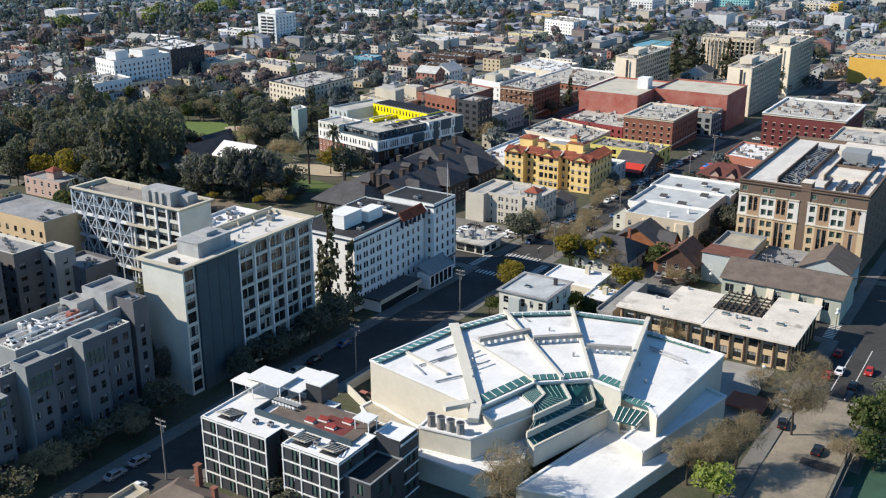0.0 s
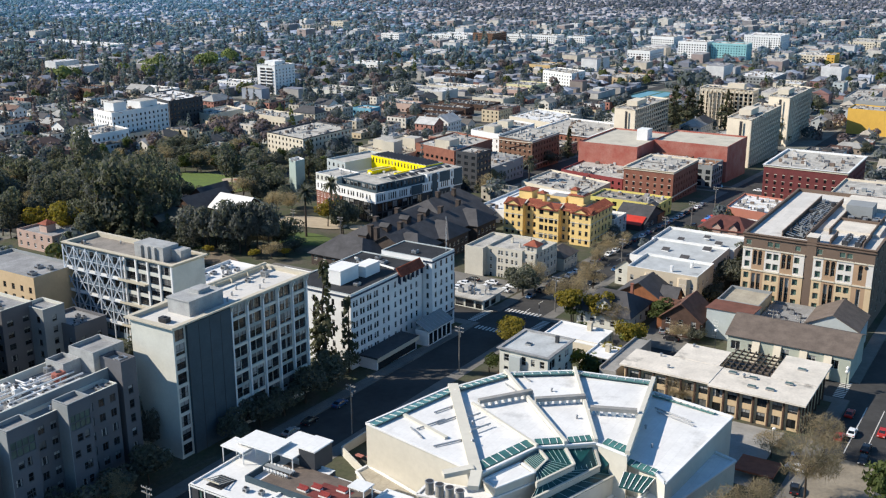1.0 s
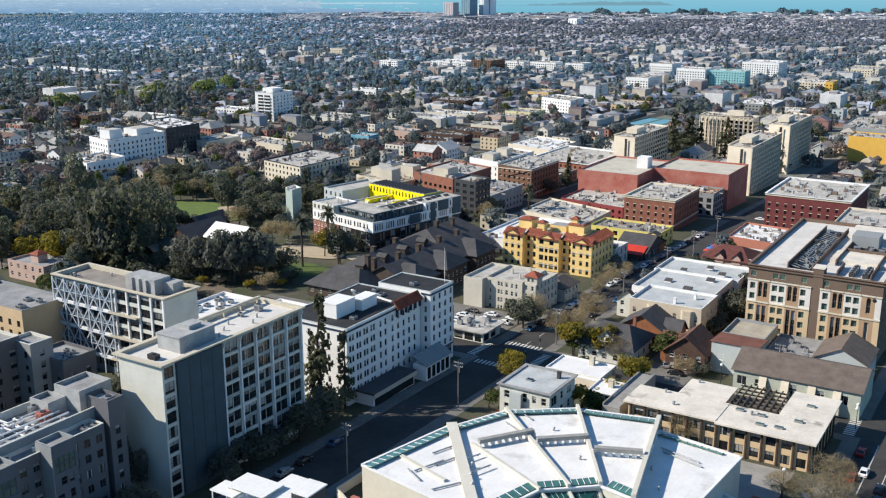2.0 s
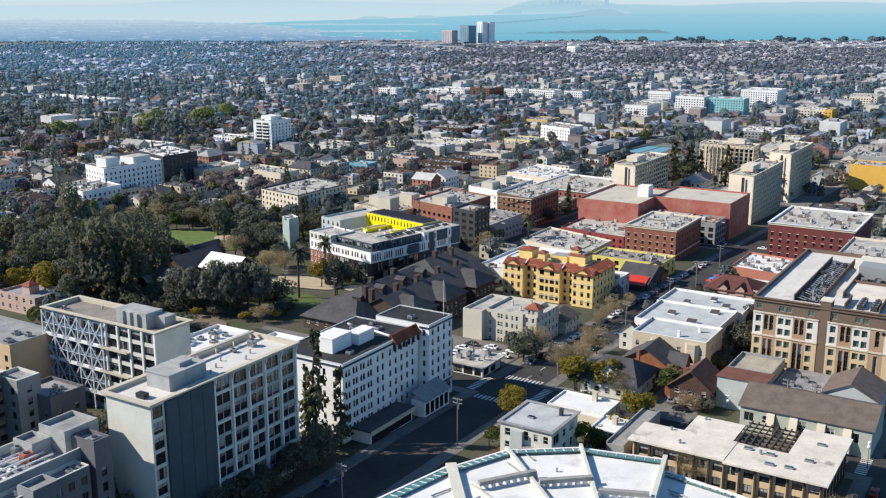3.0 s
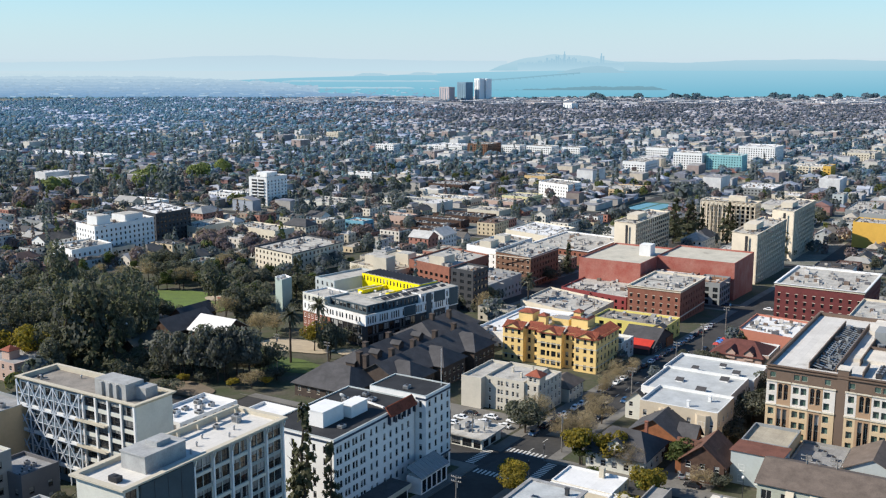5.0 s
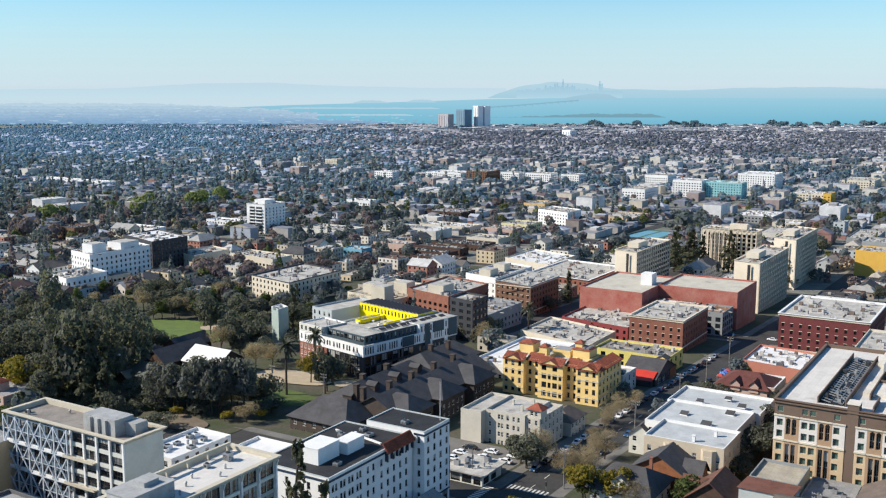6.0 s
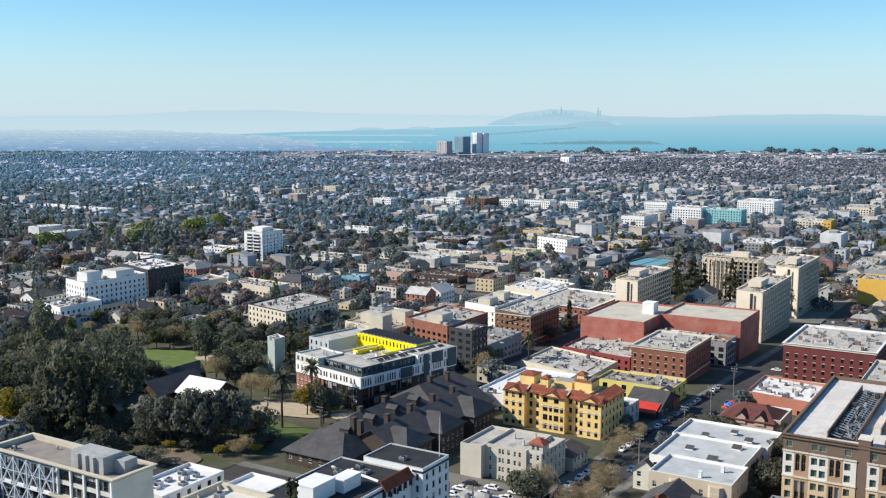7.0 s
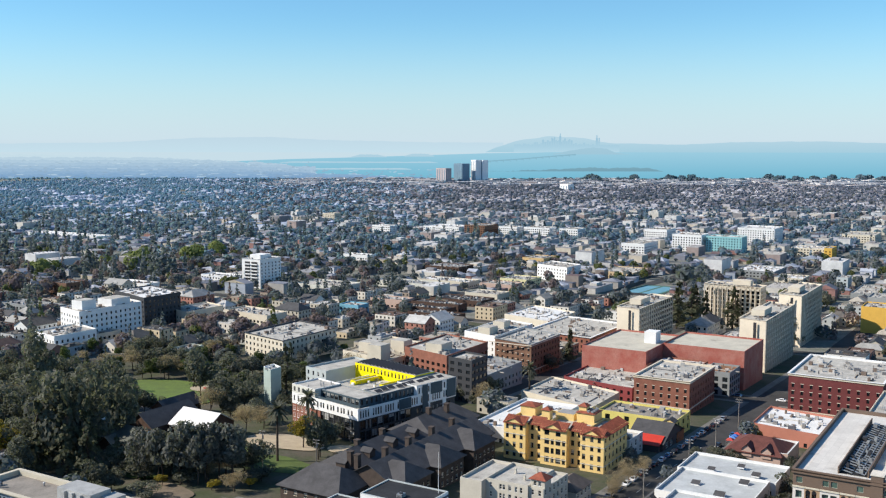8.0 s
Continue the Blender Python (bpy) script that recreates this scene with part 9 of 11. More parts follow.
# groves and tall trees among the houses beyond
def grove(rows):
    """Tall garden trees, with no house on their spot."""
    for k, gx, gy, h in rows:
        if not any(x0 - 1 < gx < x1 + 1 and y0 - 1 < gy < y1 + 1 for x0, y0, x1, y1 in RECTS):
            h = min(h, 32.0)
            if gx < 480:
                tree(k, gx, gy, h, {"conifer": 1.2 if h > 24 else 1.4, "lime": 1.5, "oak": 1.45}.get(k, 1.1))
            else:
                q = G @ Vector((gx, gy, 0))
                wide = {"conifer": 0.2, "oak": 0.42, "lime": 0.48}.get(k, 0.42) * h
                DISTANT.setdefault(k, []).append((q.x, q.y, gz(gx, gy) + h * 0.5, wide, h * 0.46))
            spots_taken.append((gx, gy))
    for gx, gy in spots_taken[-len(rows):]:
        claim(gx - 2, gy - 2, 4, 4)


spots_taken = []
grove((
    ("conifer", 693.8, 828.8, 34.4), ("conifer", 690.6, 833.2, 26.1), ("conifer", 785.9, 1035.1, 26.3), ("conifer", 774.6, 1026.0, 22.1), ("conifer", 852.9, 1104.3, 27.0), ("conifer", 845.2, 1086.5, 22.4),
    ("conifer", 816.1, 1019.8, 23.4), ("conifer", 978.6, 1118.8, 24.0), ("conifer", 651.7, 742.0, 33.1), ("conifer", 700.8, 751.6, 38.5), ("conifer", 688.9, 728.2, 41.8), ("conifer", 708.1, 741.4, 36.4),
    ("conifer", 691.2, 748.7, 31.8), ("conifer", 730.4, 778.4, 34.5), ("conifer", 664.3, 739.4, 19.6), ("conifer", 668.7, 733.3, 18.6), ("oak", 675.6, 693.9, 12.2), ("oak", 686.0, 694.1, 10.3),
    ("oak", 809.0, 783.5, 14.9), ("oak", 813.5, 777.4, 13.2), ("oak", 821.9, 817.1, 10.4), ("conifer", 643.0, 617.4, 19.7),
))
grove((
    ("conifer", 625.4, 611.5, 18.4), ("conifer", 1108.3, 1011.5, 30.6), ("conifer", 1115.5, 1001.0, 24.2), ("conifer", 1173.2, 951.4, 24.6), ("conifer", 628.7, 521.1, 25.3), ("conifer", 660.7, 531.7, 25.0),
    ("oak", 644.6, 525.9, 15.6), ("lime", 658.9, 850.9, 18.0), ("lime", 681.4, 863.5, 13.4), ("lime", 662.2, 872.2, 14.4), ("lime", 755.0, 876.9, 13.8), ("lime", 778.8, 865.1, 17.0),
    ("lime", 850.7, 924.7, 14.5), ("lime", 841.2, 845.1, 20.2), ("lime", 886.3, 877.4, 17.8), ("lime", 937.5, 897.4, 17.3), ("bare", 555.0, 741.9, 20.9), ("bare", 572.8, 781.6, 16.9),
    ("bare", 566.7, 725.4, 16.3), ("bare", 578.4, 708.8, 14.0), ("bare", 595.7, 716.2, 14.3), ("conifer", 839.3, 1165.0, 28.8),
))
grove((
    ("conifer", 1300.9, 913.7, 27.8), ("conifer", 1340.2, 762.7, 27.8), ("conifer", 1306.1, 640.7, 19.8), ("conifer", 1212.2, 670.1, 20.4), ("conifer", 1231.3, 671.9, 18.4), ("oak", 1065.1, 646.9, 17.0),
    ("oak", 1044.4, 619.0, 17.9), ("oak", 1026.1, 646.3, 15.2), ("conifer", 1060.6, 653.7, 20.4), ("conifer", 1046.3, 616.3, 19.9), ("conifer", 642.1, 449.8, 16.0), ("conifer", 633.3, 437.7, 18.6),
    ("oak", 654.0, 432.7, 10.6), ("oak", 853.0, 583.4, 14.0), ("oak", 857.9, 576.7, 11.2), ("oak", 874.2, 580.8, 11.4), ("conifer", 859.0, 468.3, 14.8), ("conifer", 727.9, 379.3, 16.8),
    ("conifer", 720.3, 379.3, 14.9), ("conifer", 996.1, 749.3, 16.9), ("conifer", 1069.9, 766.8, 20.1), ("oak", 708.8, 524.4, 10.5),
))
grove((
    ("conifer", 1399.1, 554.4, 22.7), ("conifer", 1477.2, 620.7, 22.5), ("conifer", 1147.7, 409.5, 19.5), ("conifer", 1063.4, 383.1, 22.3), ("conifer", 1206.1, 322.3, 26.1), ("conifer", 1196.6, 314.7, 21.9),
    ("conifer", 1185.5, 248.5, 16.1), ("oak", 1189.7, 346.9, 10.4), ("oak", 1184.2, 355.1, 9.8), ("oak", 955.9, 317.8, 18.6), ("oak", 985.4, 316.2, 16.4), ("oak", 961.8, 325.1, 15.0),
    ("oak", 1014.9, 316.9, 11.2), ("conifer", 811.4, 259.8, 26.8), ("oak", 1000.2, 240.4, 11.7), ("oak", 1014.6, 251.6, 8.7), ("oak", 1038.6, 202.4, 15.1), ("oak", 988.2, 198.1, 10.3),
    ("conifer", 967.0, 227.9, 11.3), ("oak", 814.7, 151.8, 10.4), ("lime", 970.0, 155.2, 7.4), ("oak", 943.9, 192.1, 10.8),
))
grove((
    ("conifer", 1274.3, 220.6, 13.1),
))

# garden row behind the lattice block
grove((
    ("oak", 256.6, 270.1, 6), ("acacia", 255.9, 258.4, 4.5), ("oak", 262.8, 254.7, 6), ("acacia", 261.4, 243.0, 4.5), ("bare", 264.1, 236.6, 7), ("acacia", 270.0, 235.5, 4.5), ("oak", 269.9, 267.1, 7), ("oak", 274.5, 260.6, 6.5),
    ("bare", 276.2, 251.4, 7.5), ("oak", 277.2, 236.7, 6), ("oak", 271.0, 276.7, 7), ("bare", 269.4, 251.8, 7), ("oak", 282.5, 249.1, 6.5), ("oak", 244.3, 254.4, 6), ("oak", 285.7, 258.7, 8),
))

r = random.Random(31)
for i in range(46):
    gx, gy = r.uniform(232, 300), r.uniform(300, 420)
    if min(math.hypot(gx - x, gy - y) - k for x, y, k in ((352, 360, 27), (289, 304, 16), (233, 320, 17))) > 0:
        tree(r.choice(["cypress", "gum", "oak", "cypress"]), gx, gy, r.uniform(11, 20), 0.85)
for i in range(95):
    gx, gy = r.uniform(238, 345), r.uniform(262, 440)
    q = G @ Vector((gx, gy, 0))
    clear = min(math.hypot(gx - x, gy - y) - k for x, y, k in ((318, 262, 19), (350, 358, 27), (294, 246, 14), (300, 275, 9), (371, 352, 12), (289, 304, 11), (324, 303, 14)))
    if clear > 0 and q.x > -0.45 * q.y - 40 and not any(x0 - 2 < gx < x1 + 2 and y0 - 2 < gy < y1 + 2 for x0, y0, x1, y1 in RECTS):
        tree(r.choice(["oak", "oak", "oak", "cypress", "gum", "bare"]), gx, gy, r.uniform(7, 13))
for i in range(60):
    gx, gy = r.uniform(352, 440), r.uniform(300, 470)
    if math.hypot(gx - 350, gy - 352) > 30 and not any(x0 - 3 < gx < x1 + 3 and y0 - 3 < gy < y1 + 3 for x0, y0, x1, y1 in RECTS) and not 346 - 8 < gy < 346 + 8:
        tree(r.choice(["oak", "oak", "bare", "street", "conifer", "gum"]), gx, gy, r.uniform(6, 13))
for i in range(70):
    gx, gy = r.uniform(368, 452), r.uniform(258, 420)
    if not any(x0 - 2 < gx < x1 + 2 and y0 - 2 < gy < y1 + 2 for x0, y0, x1, y1 in RECTS) and not 337 < gy < 356 and math.hypot(gx - 354, gy - 366) > 30:
        tree(r.choice(["oak", "oak", "gum", "bare", "street"]), gx, gy, r.uniform(8, 13))
for gx, gy, k, h in ((150, 146.5, "oak", 6), (158, 146.8, "oak", 7.5), (166, 146.5, "oak", 6.5), (174, 146.8, "oak", 8), (182, 147, "oak", 7), (186, 148, "oak", 9), (170, 189, "oak", 11), (176, 190, "oak", 12), (163, 196, "oak", 10), (100, 148, "bare", 7), (118, 147.5, "bare", 6), (231, 122, "acacia", 6), (247, 108, "street", 6), (262, 105, "bare", 7), (252.5, 96, "acacia", 6), (224, 94, "street", 7), (222, 98, "acacia", 6), (275, 130, "bare", 7), (285, 128, "bare", 6), (330, 139, "bare", 6), (341, 139, "bare", 7), (352, 139, "bare", 6), (362, 122, "oak", 6), (372, 122, "oak", 5), (380, 120, "oak", 6), (236, 94.5, "acacia", 5), (282, 141, "bare", 9), (278, 145, "oak", 8)):
    tree(k, gx, gy, h * (1.5 if k == "acacia" else 1.2))


def palm(gx, gy, h, seed):
    t = thing("palm_tree", G @ pose(gx, gy, gz(gx, gy)), "tall palm tree with a shaggy round head", "palm", "palms")
    bm = bmesh.new()
    rod(bm, (0, 0, -0.5), (0.2, 0, h), 0.45, 0.3, 8)
    part("trunk", bm, BARK, t)
    r = random.Random(seed)
    bm = bmesh.new()
    for i in range(70):
        a, e = r.uniform(0, 2 * math.pi), r.uniform(-0.9, 1.2)
        d = Vector((math.cos(a) * math.cos(e), math.sin(a) * math.cos(e), math.sin(e)))
        p = Vector((0.2, 0, h))
        side_v = d.cross(Vector((0, 0, 1))).normalized()
        last_pair = None
        for k in range(5):
            w = 0.55 * (1 - k / 5) + 0.05
            c = p + d * 4.8 * k / 4 + Vector((0, 0, -1.6 * (k / 4) ** 2))
            pair = (bm.verts.new(c - side_v * w), bm.verts.new(c + side_v * w))
            if last_pair:
                bm.faces.new((last_pair[0], last_pair[1], pair[1], pair[0]))
            last_pair = pair
    part("crown", bm, LEAF_DARK, t)


palm(297.5, 248, 18.5, 1), palm(322, 254.6, 17.5, 2), palm(438, 223, 15, 3), palm(270, 87, 6.5, 4), palm(330, 360, 9, 5)


for gx, gy, h in ((134.4, 160.5, 17.0), (133.8, 165.0, 19.0), (135.6, 156.5, 13.0), (132.5, 169.0, 14.0)):
    tree("gum", gx, gy, h, 0.42)

# ---- poles, lamps, wires ----
POLES = []


def utility_pole(gx, gy, h=11.5):
    z = gz(gx, gy)
    t = thing("utility_pole", G @ pose(gx, gy, z), "weathered wooden utility pole with cross arms and wires", "utility pole", "utility poles")
    bm = bmesh.new()
    rod(bm, (0, 0, -0.5), (0, 0, h), 0.17, 0.12, 7)
    part("pole", bm, POLE_WOOD, t)
    for dz in (0.5, 1.5):
        part("cross_arm", boxes((-0.08, -1.3, h - dz, 0.08, 1.3, h - dz + 0.14)), POLE_WOOD, t)
        for y in (-1.2, -0.7, 0.7, 1.2):
            bm = bmesh.new()
            rod(bm, (0, y, h - dz + 0.143), (0, y, h - dz + 0.36), 0.06, 0.04, 6)
            part("insulator", bm, FRAME_W, t)
    bm = bmesh.new()
    rod(bm, (0.3, 0, h - 3.0), (0.3, 0, h - 1.9), 0.24, seg=10)
    part("transformer", bm, METAL, t)
    POLES.append((gx, gy, z + h - 0.9))


for gx, gy, h in ((111.2, 130.5, 13), (166.8, 127.8, 12), (210.7, 126.4, 12.5), (266.7, 126.2, 11.5), (320.9, 127.0, 12), (364, 127, 12), (258.1, 149.4, 9.5), (400, 128.5, 12), (440, 131, 12), (266, 62.0, 13), (268.5, 55.5, 12), (289, 247, 13), (296, 230, 11), (270, 262, 11)):
    utility_pole(gx, gy, h)


def wire(a, b, sag=0.9):
    """Four thin cables between two poles."""
    w = thing("overhead_wire", G @ pose(0, 0, 0), "thin dark overhead cables between poles", "cable", "overhead wires")
    for off in (-1.2, -0.7, 0.7, 1.2):
        bm = bmesh.new()
        last = None
        for i in range(9):
            k = i / 8
            q = Vector((a[0] + (b[0] - a[0]) * k, a[1] + (b[1] - a[1]) * k + off, a[2] + (b[2] - a[2]) * k - sag * 4 * k * (1 - k)))
            ring = [bm.verts.new(q + Vector((0, u, v))) for u, v in ((0.022, 0), (0, 0.022), (-0.022, 0), (0, -0.022))]
            for j in range(4 if last else 0):
                bm.faces.new((last[j], last[(j + 1) % 4], ring[(j + 1) % 4], ring[j]))
            last = ring
        part("cable", bm, FRAME_D, w)


for i, j in ((0, 1), (1, 2), (2, 3), (3, 4), (4, 5), (5, 7), (7, 8)):
    wire(POLES[i], POLES[j])


def street_lamp(gx, gy, globes=1):
    t = thing("street_lamp", G @ pose(gx, gy, gz(gx, gy) + 0.1), "dark street lamp with white globe lights", "street lamp", "street lamps")
    bm = bmesh.new()
    rod(bm, (0, 0, 0), (0, 0, 6.2), 0.1, 0.06)
    part("post", bm, FRAME_D, t)
    for i in range(globes):
        x, z = ((0, 6.45), (0.75, 5.7), (-0.75, 5.7))[i]
        bm = bmesh.new()
        bmesh.ops.create_uvsphere(bm, u_segments=12, v_segments=8, radius=0.42)
        bmesh.ops.translate(bm, vec=(x, 0, z), verts=bm.verts)
        part("globe", bm, FRAME_W, t)
        if i:
            bm = bmesh.new()
            rod(bm, (0, 0, 5.0), (x, 0, z - 0.38), 0.04)
            part("arm", bm, FRAME_D, t)


street_lamp(250.5, 39.6, 3), street_lamp(259.5, 75.0, 1), street_lamp(206, 46.0, 1)
for gx, gy in ((246, 125.8), (232, 144.5), (258.5, 127.5)):
    t = thing("traffic_signal", G @ pose(gx, gy, gz(gx, gy) + 0.1), "dark traffic signal on a grey post", "traffic light", "traffic signals")
    bm = bmesh.new()
    rod(bm, (0, 0, 0), (0, 0, 4.6), 0.09)
    part("post", bm, METAL, t)
    part("signal_head", boxes((-0.18, -0.18, 3.2, 0.18, 0.18, 4.3)), FRAME_D, t)


# ---- cars ----
CAR_PAINT = [mat("car_white", (0.75, 0.76, 0.77), 0.3, 0.03, 1.0, spec=0.5), mat("car_silver", (0.40, 0.42, 0.44), 0.3, 0.03, 1.0, metal=0.4, spec=0.5), mat("car_dark", (0.02, 0.022, 0.028), 0.25, 0.1, 1.0, spec=0.5), mat("car_blue", (0.03, 0.09, 0.20), 0.3, 0.1, 1.0, spec=0.5), mat("car_red", (0.45, 0.03, 0.02), 0.3, 0.1, 1.0, spec=0.5)]
CAR_WORD = ["white", "silver", "black", "blue", "red"]
RUBBER = mat("tyre_rubber", (0.02, 0.02, 0.02), 0.9, 0.2, 2.0)


def car_body():
    """Side outline swept across the width, narrowing towards the roof."""
    prof = [(-2.2, 0.32), (2.2, 0.32), (2.25, 0.72), (1.15, 0.88), (0.55, 1.42), (-1.05, 1.46), (-1.75, 0.95), (-2.2, 0.9)]
    bm = bmesh.new()
    sides = []
    for y in (-1, 1):
        sides.append([bm.verts.new((x, y * (0.9 if z < 1 else 0.68), z)) for x, z in prof])
    n = len(prof)
    for i in range(n):
        j = (i + 1) % n
        bm.faces.new((sides[0][i], sides[0][j], sides[1][j], sides[1][i]))
    bm.faces.new(sides[0][::-1]), bm.faces.new(sides[1])
    bmesh.ops.bevel(bm, geom=bm.edges[:], offset=0.07, segments=2, affect="EDGES")
    bmesh.ops.recalc_face_normals(bm, faces=bm.faces)
    return bm


def car_glass():
    bm = bmesh.new()
    slope(bm, [(1.12, -0.66, 0.93), (1.12, 0.66, 0.93), (0.62, 0.6, 1.40), (0.62, -0.6, 1.40)], 0.02)
    slope(bm, [(-1.72, 0.66, 1.0), (-1.72, -0.66, 1.0), (-1.14, -0.6, 1.45), (-1.14, 0.6, 1.45)], 0.02)
    for s in (-1, 1):
        slope(bm, [(0.95, s * 0.88, 0.95), (-1.45, s * 0.88, 1.0), (-1.0, s * 0.725, 1.38), (0.5, s * 0.725, 1.36)], 0.02)
    return bm


CARS = {}


def car(gx, gy, ang, color, base=0.04):
    m = G @ pose(gx, gy, gz(gx, gy) + base, 0, 0, ang)
    if color in CARS:
        return copy_thing(CARS[color], m)
    t = thing("car", m, "parked %s hatchback car at the kerb" % CAR_WORD[color], "car", "parked cars")
    part("body", car_body(), CAR_PAINT[color], t)
    part("glass", car_glass(), GLASS, t)
    for x in (-1.35, 1.4):
        for y in (-0.85, 0.85):
            bm = bmesh.new()
            rod(bm, (x, y - 0.11, 0.32), (x, y + 0.11, 0.32), 0.32, seg=12)
            w = part("wheel", bm, RUBBER, t)
            bm = bmesh.new()
            rod(bm, (x, y + math.copysign(0.113, y), 0.32), (x, y + math.copysign(0.13, y), 0.32), 0.19, seg=10)
            part("rim", bm, METAL, w)
    for y in (-0.62, 0.62):
        part("headlight", boxes((2.2, y - 0.18, 0.6, 2.27, y + 0.18, 0.74)), FRAME_W, t)
        part("tail_light", boxes((-2.26, y - 0.16, 0.66, -2.19, y + 0.16, 0.84)), CAR_PAINT[4], t)
    CARS[color] = t
    return t


r = random.Random(21)
for gx, gy, a, c in ((159.5, 139.2, 0, 1), (166, 139.2, 0, 2), (106.8, 139.4, 0, 1), (112.6, 139.4, 0, 1), (177.4, 139.3, 0, 3), (105.5, 132.5, 180, 0), (152, 139.2, 0, 2), (226.6, 33.6, 0, 0), (202.5, 40.0, 80, 0), (220, 29.5, 0, 2), (193.2, 38.2, 10, 2), (185.9, 29.6, 0, 2), (214, 29.0, 180, 2), (230, 27.8, 180, 4), (222.8, 35.6, 0, 4), (266.9, 92.5, 20, 1), (271.1, 88.6, 20, 0), (207, 41.5, 10, 1), (237, 36.0, 0, 4), (262, 88.0, 90, 2)):
    car(gx, gy, a, c, 0.2 if 37 < gy < 100 else 0.04)
for i in range(26):
    gx = 276 + i * 7.0 + r.uniform(-0.7, 0.7)
    car(gx, 138.9 + (gx - 270) * 0.008, r.choice([0, 180]), r.choice([0, 0, 1, 2, 2, 3]))
    if i % 3 == 0:
        car(gx + 3, 129.2, 180, r.choice([0, 1, 2, 3]))
for i in range(9):
    car(270 + (i % 3) * 5.6, 149 + (i // 3) * 7 + r.uniform(-0.5, 0.5), 90, r.choice([0, 0, 1, 2]), 0.22)
for i in range(8):
    car(500 + r.choice([-4.2, 4.2]), 40 + i * 22 + r.uniform(-3, 3), 90, r.choice([0, 1, 2, 3]))

# blue and red market canopies on the pavement
CANOPY_COLORS = [mat("canopy_cloth", c, 0.8, 0.08, 1.0) for c in ((0.06, 0.16, 0.50), (0.45, 0.07, 0.06), (0.10, 0.24, 0.55))]
for i in range(8):
    x, y = 409.5 + (i % 4) * 3.4, 122.6 + (i // 4) * 3.2
    t = thing("market_canopy", G @ pose(x, y, gz(x, y) + 0.1, 0, 0, 6 * (i % 3)), ("blue", "red", "blue")[i % 3] + " cloth market canopy on four thin posts", "canopy", "market canopies")
    bm = bmesh.new()
    c = ((-1.5, -1.4), (1.5, -1.4), (1.5, 1.4), (-1.5, 1.4))
    for k in range(4):
        slope(bm, [(*c[k], 2.3), (*c[(k + 1) % 4], 2.3), (0, 0, 3.2)], 0.05)
    part("cloth", bm, CANOPY_COLORS[i % 3], t)
    for px, py in c:
        part("post", boxes((px * 0.94 - 0.04, py * 0.94 - 0.04, -0.2, px * 0.94 + 0.04, py * 0.94 + 0.04, 2.28)), METAL, t)

# ---- road markings ----
MARK = mat("road_paint", (0.62, 0.61, 0.57), 0.8, 0.12, 1.0, stain=0.3)


def marking(x0, y0, x1, y1, label="worn white painted road marking"):
    ob = new("road_marking", finish(strip_mesh(x0, x1, y0, y1, 0.05, 6), "road_marking", MARK))
    ob.matrix_basis = G.copy()
    tagged(ob, label, "road marking", "road markings", "structure")


for i in range(10):
    marking(259.6, 128.4 + i * 1.2, 262.4, 129.0 + i * 1.2)
    marking(241.4, 128.4 + i * 1.2, 244.2, 129.0 + i * 1.2)
    marking(246.6 + i * 1.15, 142.4, 247.2 + i * 1.15, 145.0)
    marking(246.6 + i * 1.15, 123.2, 247.2 + i * 1.15, 125.8)
    marking(246.6 + i * 1.15, 39.2, 247.2 + i * 1.15, 41.8)
for i in range(16):
    marking(262 + i * 9, 133.9, 265.5 + i * 9, 134.1)
marking(216, 33.2, 244, 33.45)
marking(216, 29.4, 244, 29.6)


# ---- the city beyond: houses and trees ----
PARKS = [(236, 228, 345, 440), (345, 305, 420, 440), (-100, -100, 300, 245)]
FAR_RNG = np.random.RandomState(3)


def free_spot(gx, gy, r):
    if any(x0 - r < gx < x1 + r and y0 - r < gy < y1 + r for x0, y0, x1, y1 in RECTS):
        return False
    return not any(x0 - r < gx < x1 + r and y0 - r < gy < y1 + r for x0, y0, x1, y1 in PARKS)


# roof and wall colours below are shifted to blue, painting in distance haze
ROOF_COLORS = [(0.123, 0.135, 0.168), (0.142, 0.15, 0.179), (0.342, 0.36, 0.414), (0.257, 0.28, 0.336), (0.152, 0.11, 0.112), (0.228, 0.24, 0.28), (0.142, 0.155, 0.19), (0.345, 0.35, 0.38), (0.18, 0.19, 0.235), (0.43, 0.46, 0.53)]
# farthest roofs: haze painted in as pale blue base colours
HAZED_ROOFS = [(0.344, 0.409, 0.55), (0.377, 0.446, 0.594), (0.41, 0.484, 0.627), (0.328, 0.391, 0.528), (0.492, 0.567, 0.715), (0.369, 0.419, 0.55), (0.394, 0.474, 0.627)]
WALL_COLORS = [(0.461, 0.46, 0.475), (0.384, 0.37, 0.346), (0.499, 0.48, 0.464), (0.269, 0.23, 0.205), (0.346, 0.38, 0.432), (0.442, 0.39, 0.302), (0.307, 0.17, 0.151), (0.576, 0.6, 0.648), (0.23, 0.24, 0.281), (0.365, 0.41, 0.475)]
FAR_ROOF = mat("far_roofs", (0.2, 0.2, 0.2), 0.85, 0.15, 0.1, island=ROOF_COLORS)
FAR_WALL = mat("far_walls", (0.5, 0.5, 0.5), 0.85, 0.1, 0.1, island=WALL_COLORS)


def wooded(x, y):
    """Share of woodland, 0 to 1, in broad patches over the plain."""
    return 0.5 + 0.5 * math.sin(x * 0.011 + 1.3 * math.sin(y * 0.004)) * math.sin(y * 0.0085 + 0.8 * math.sin(x * 0.006))


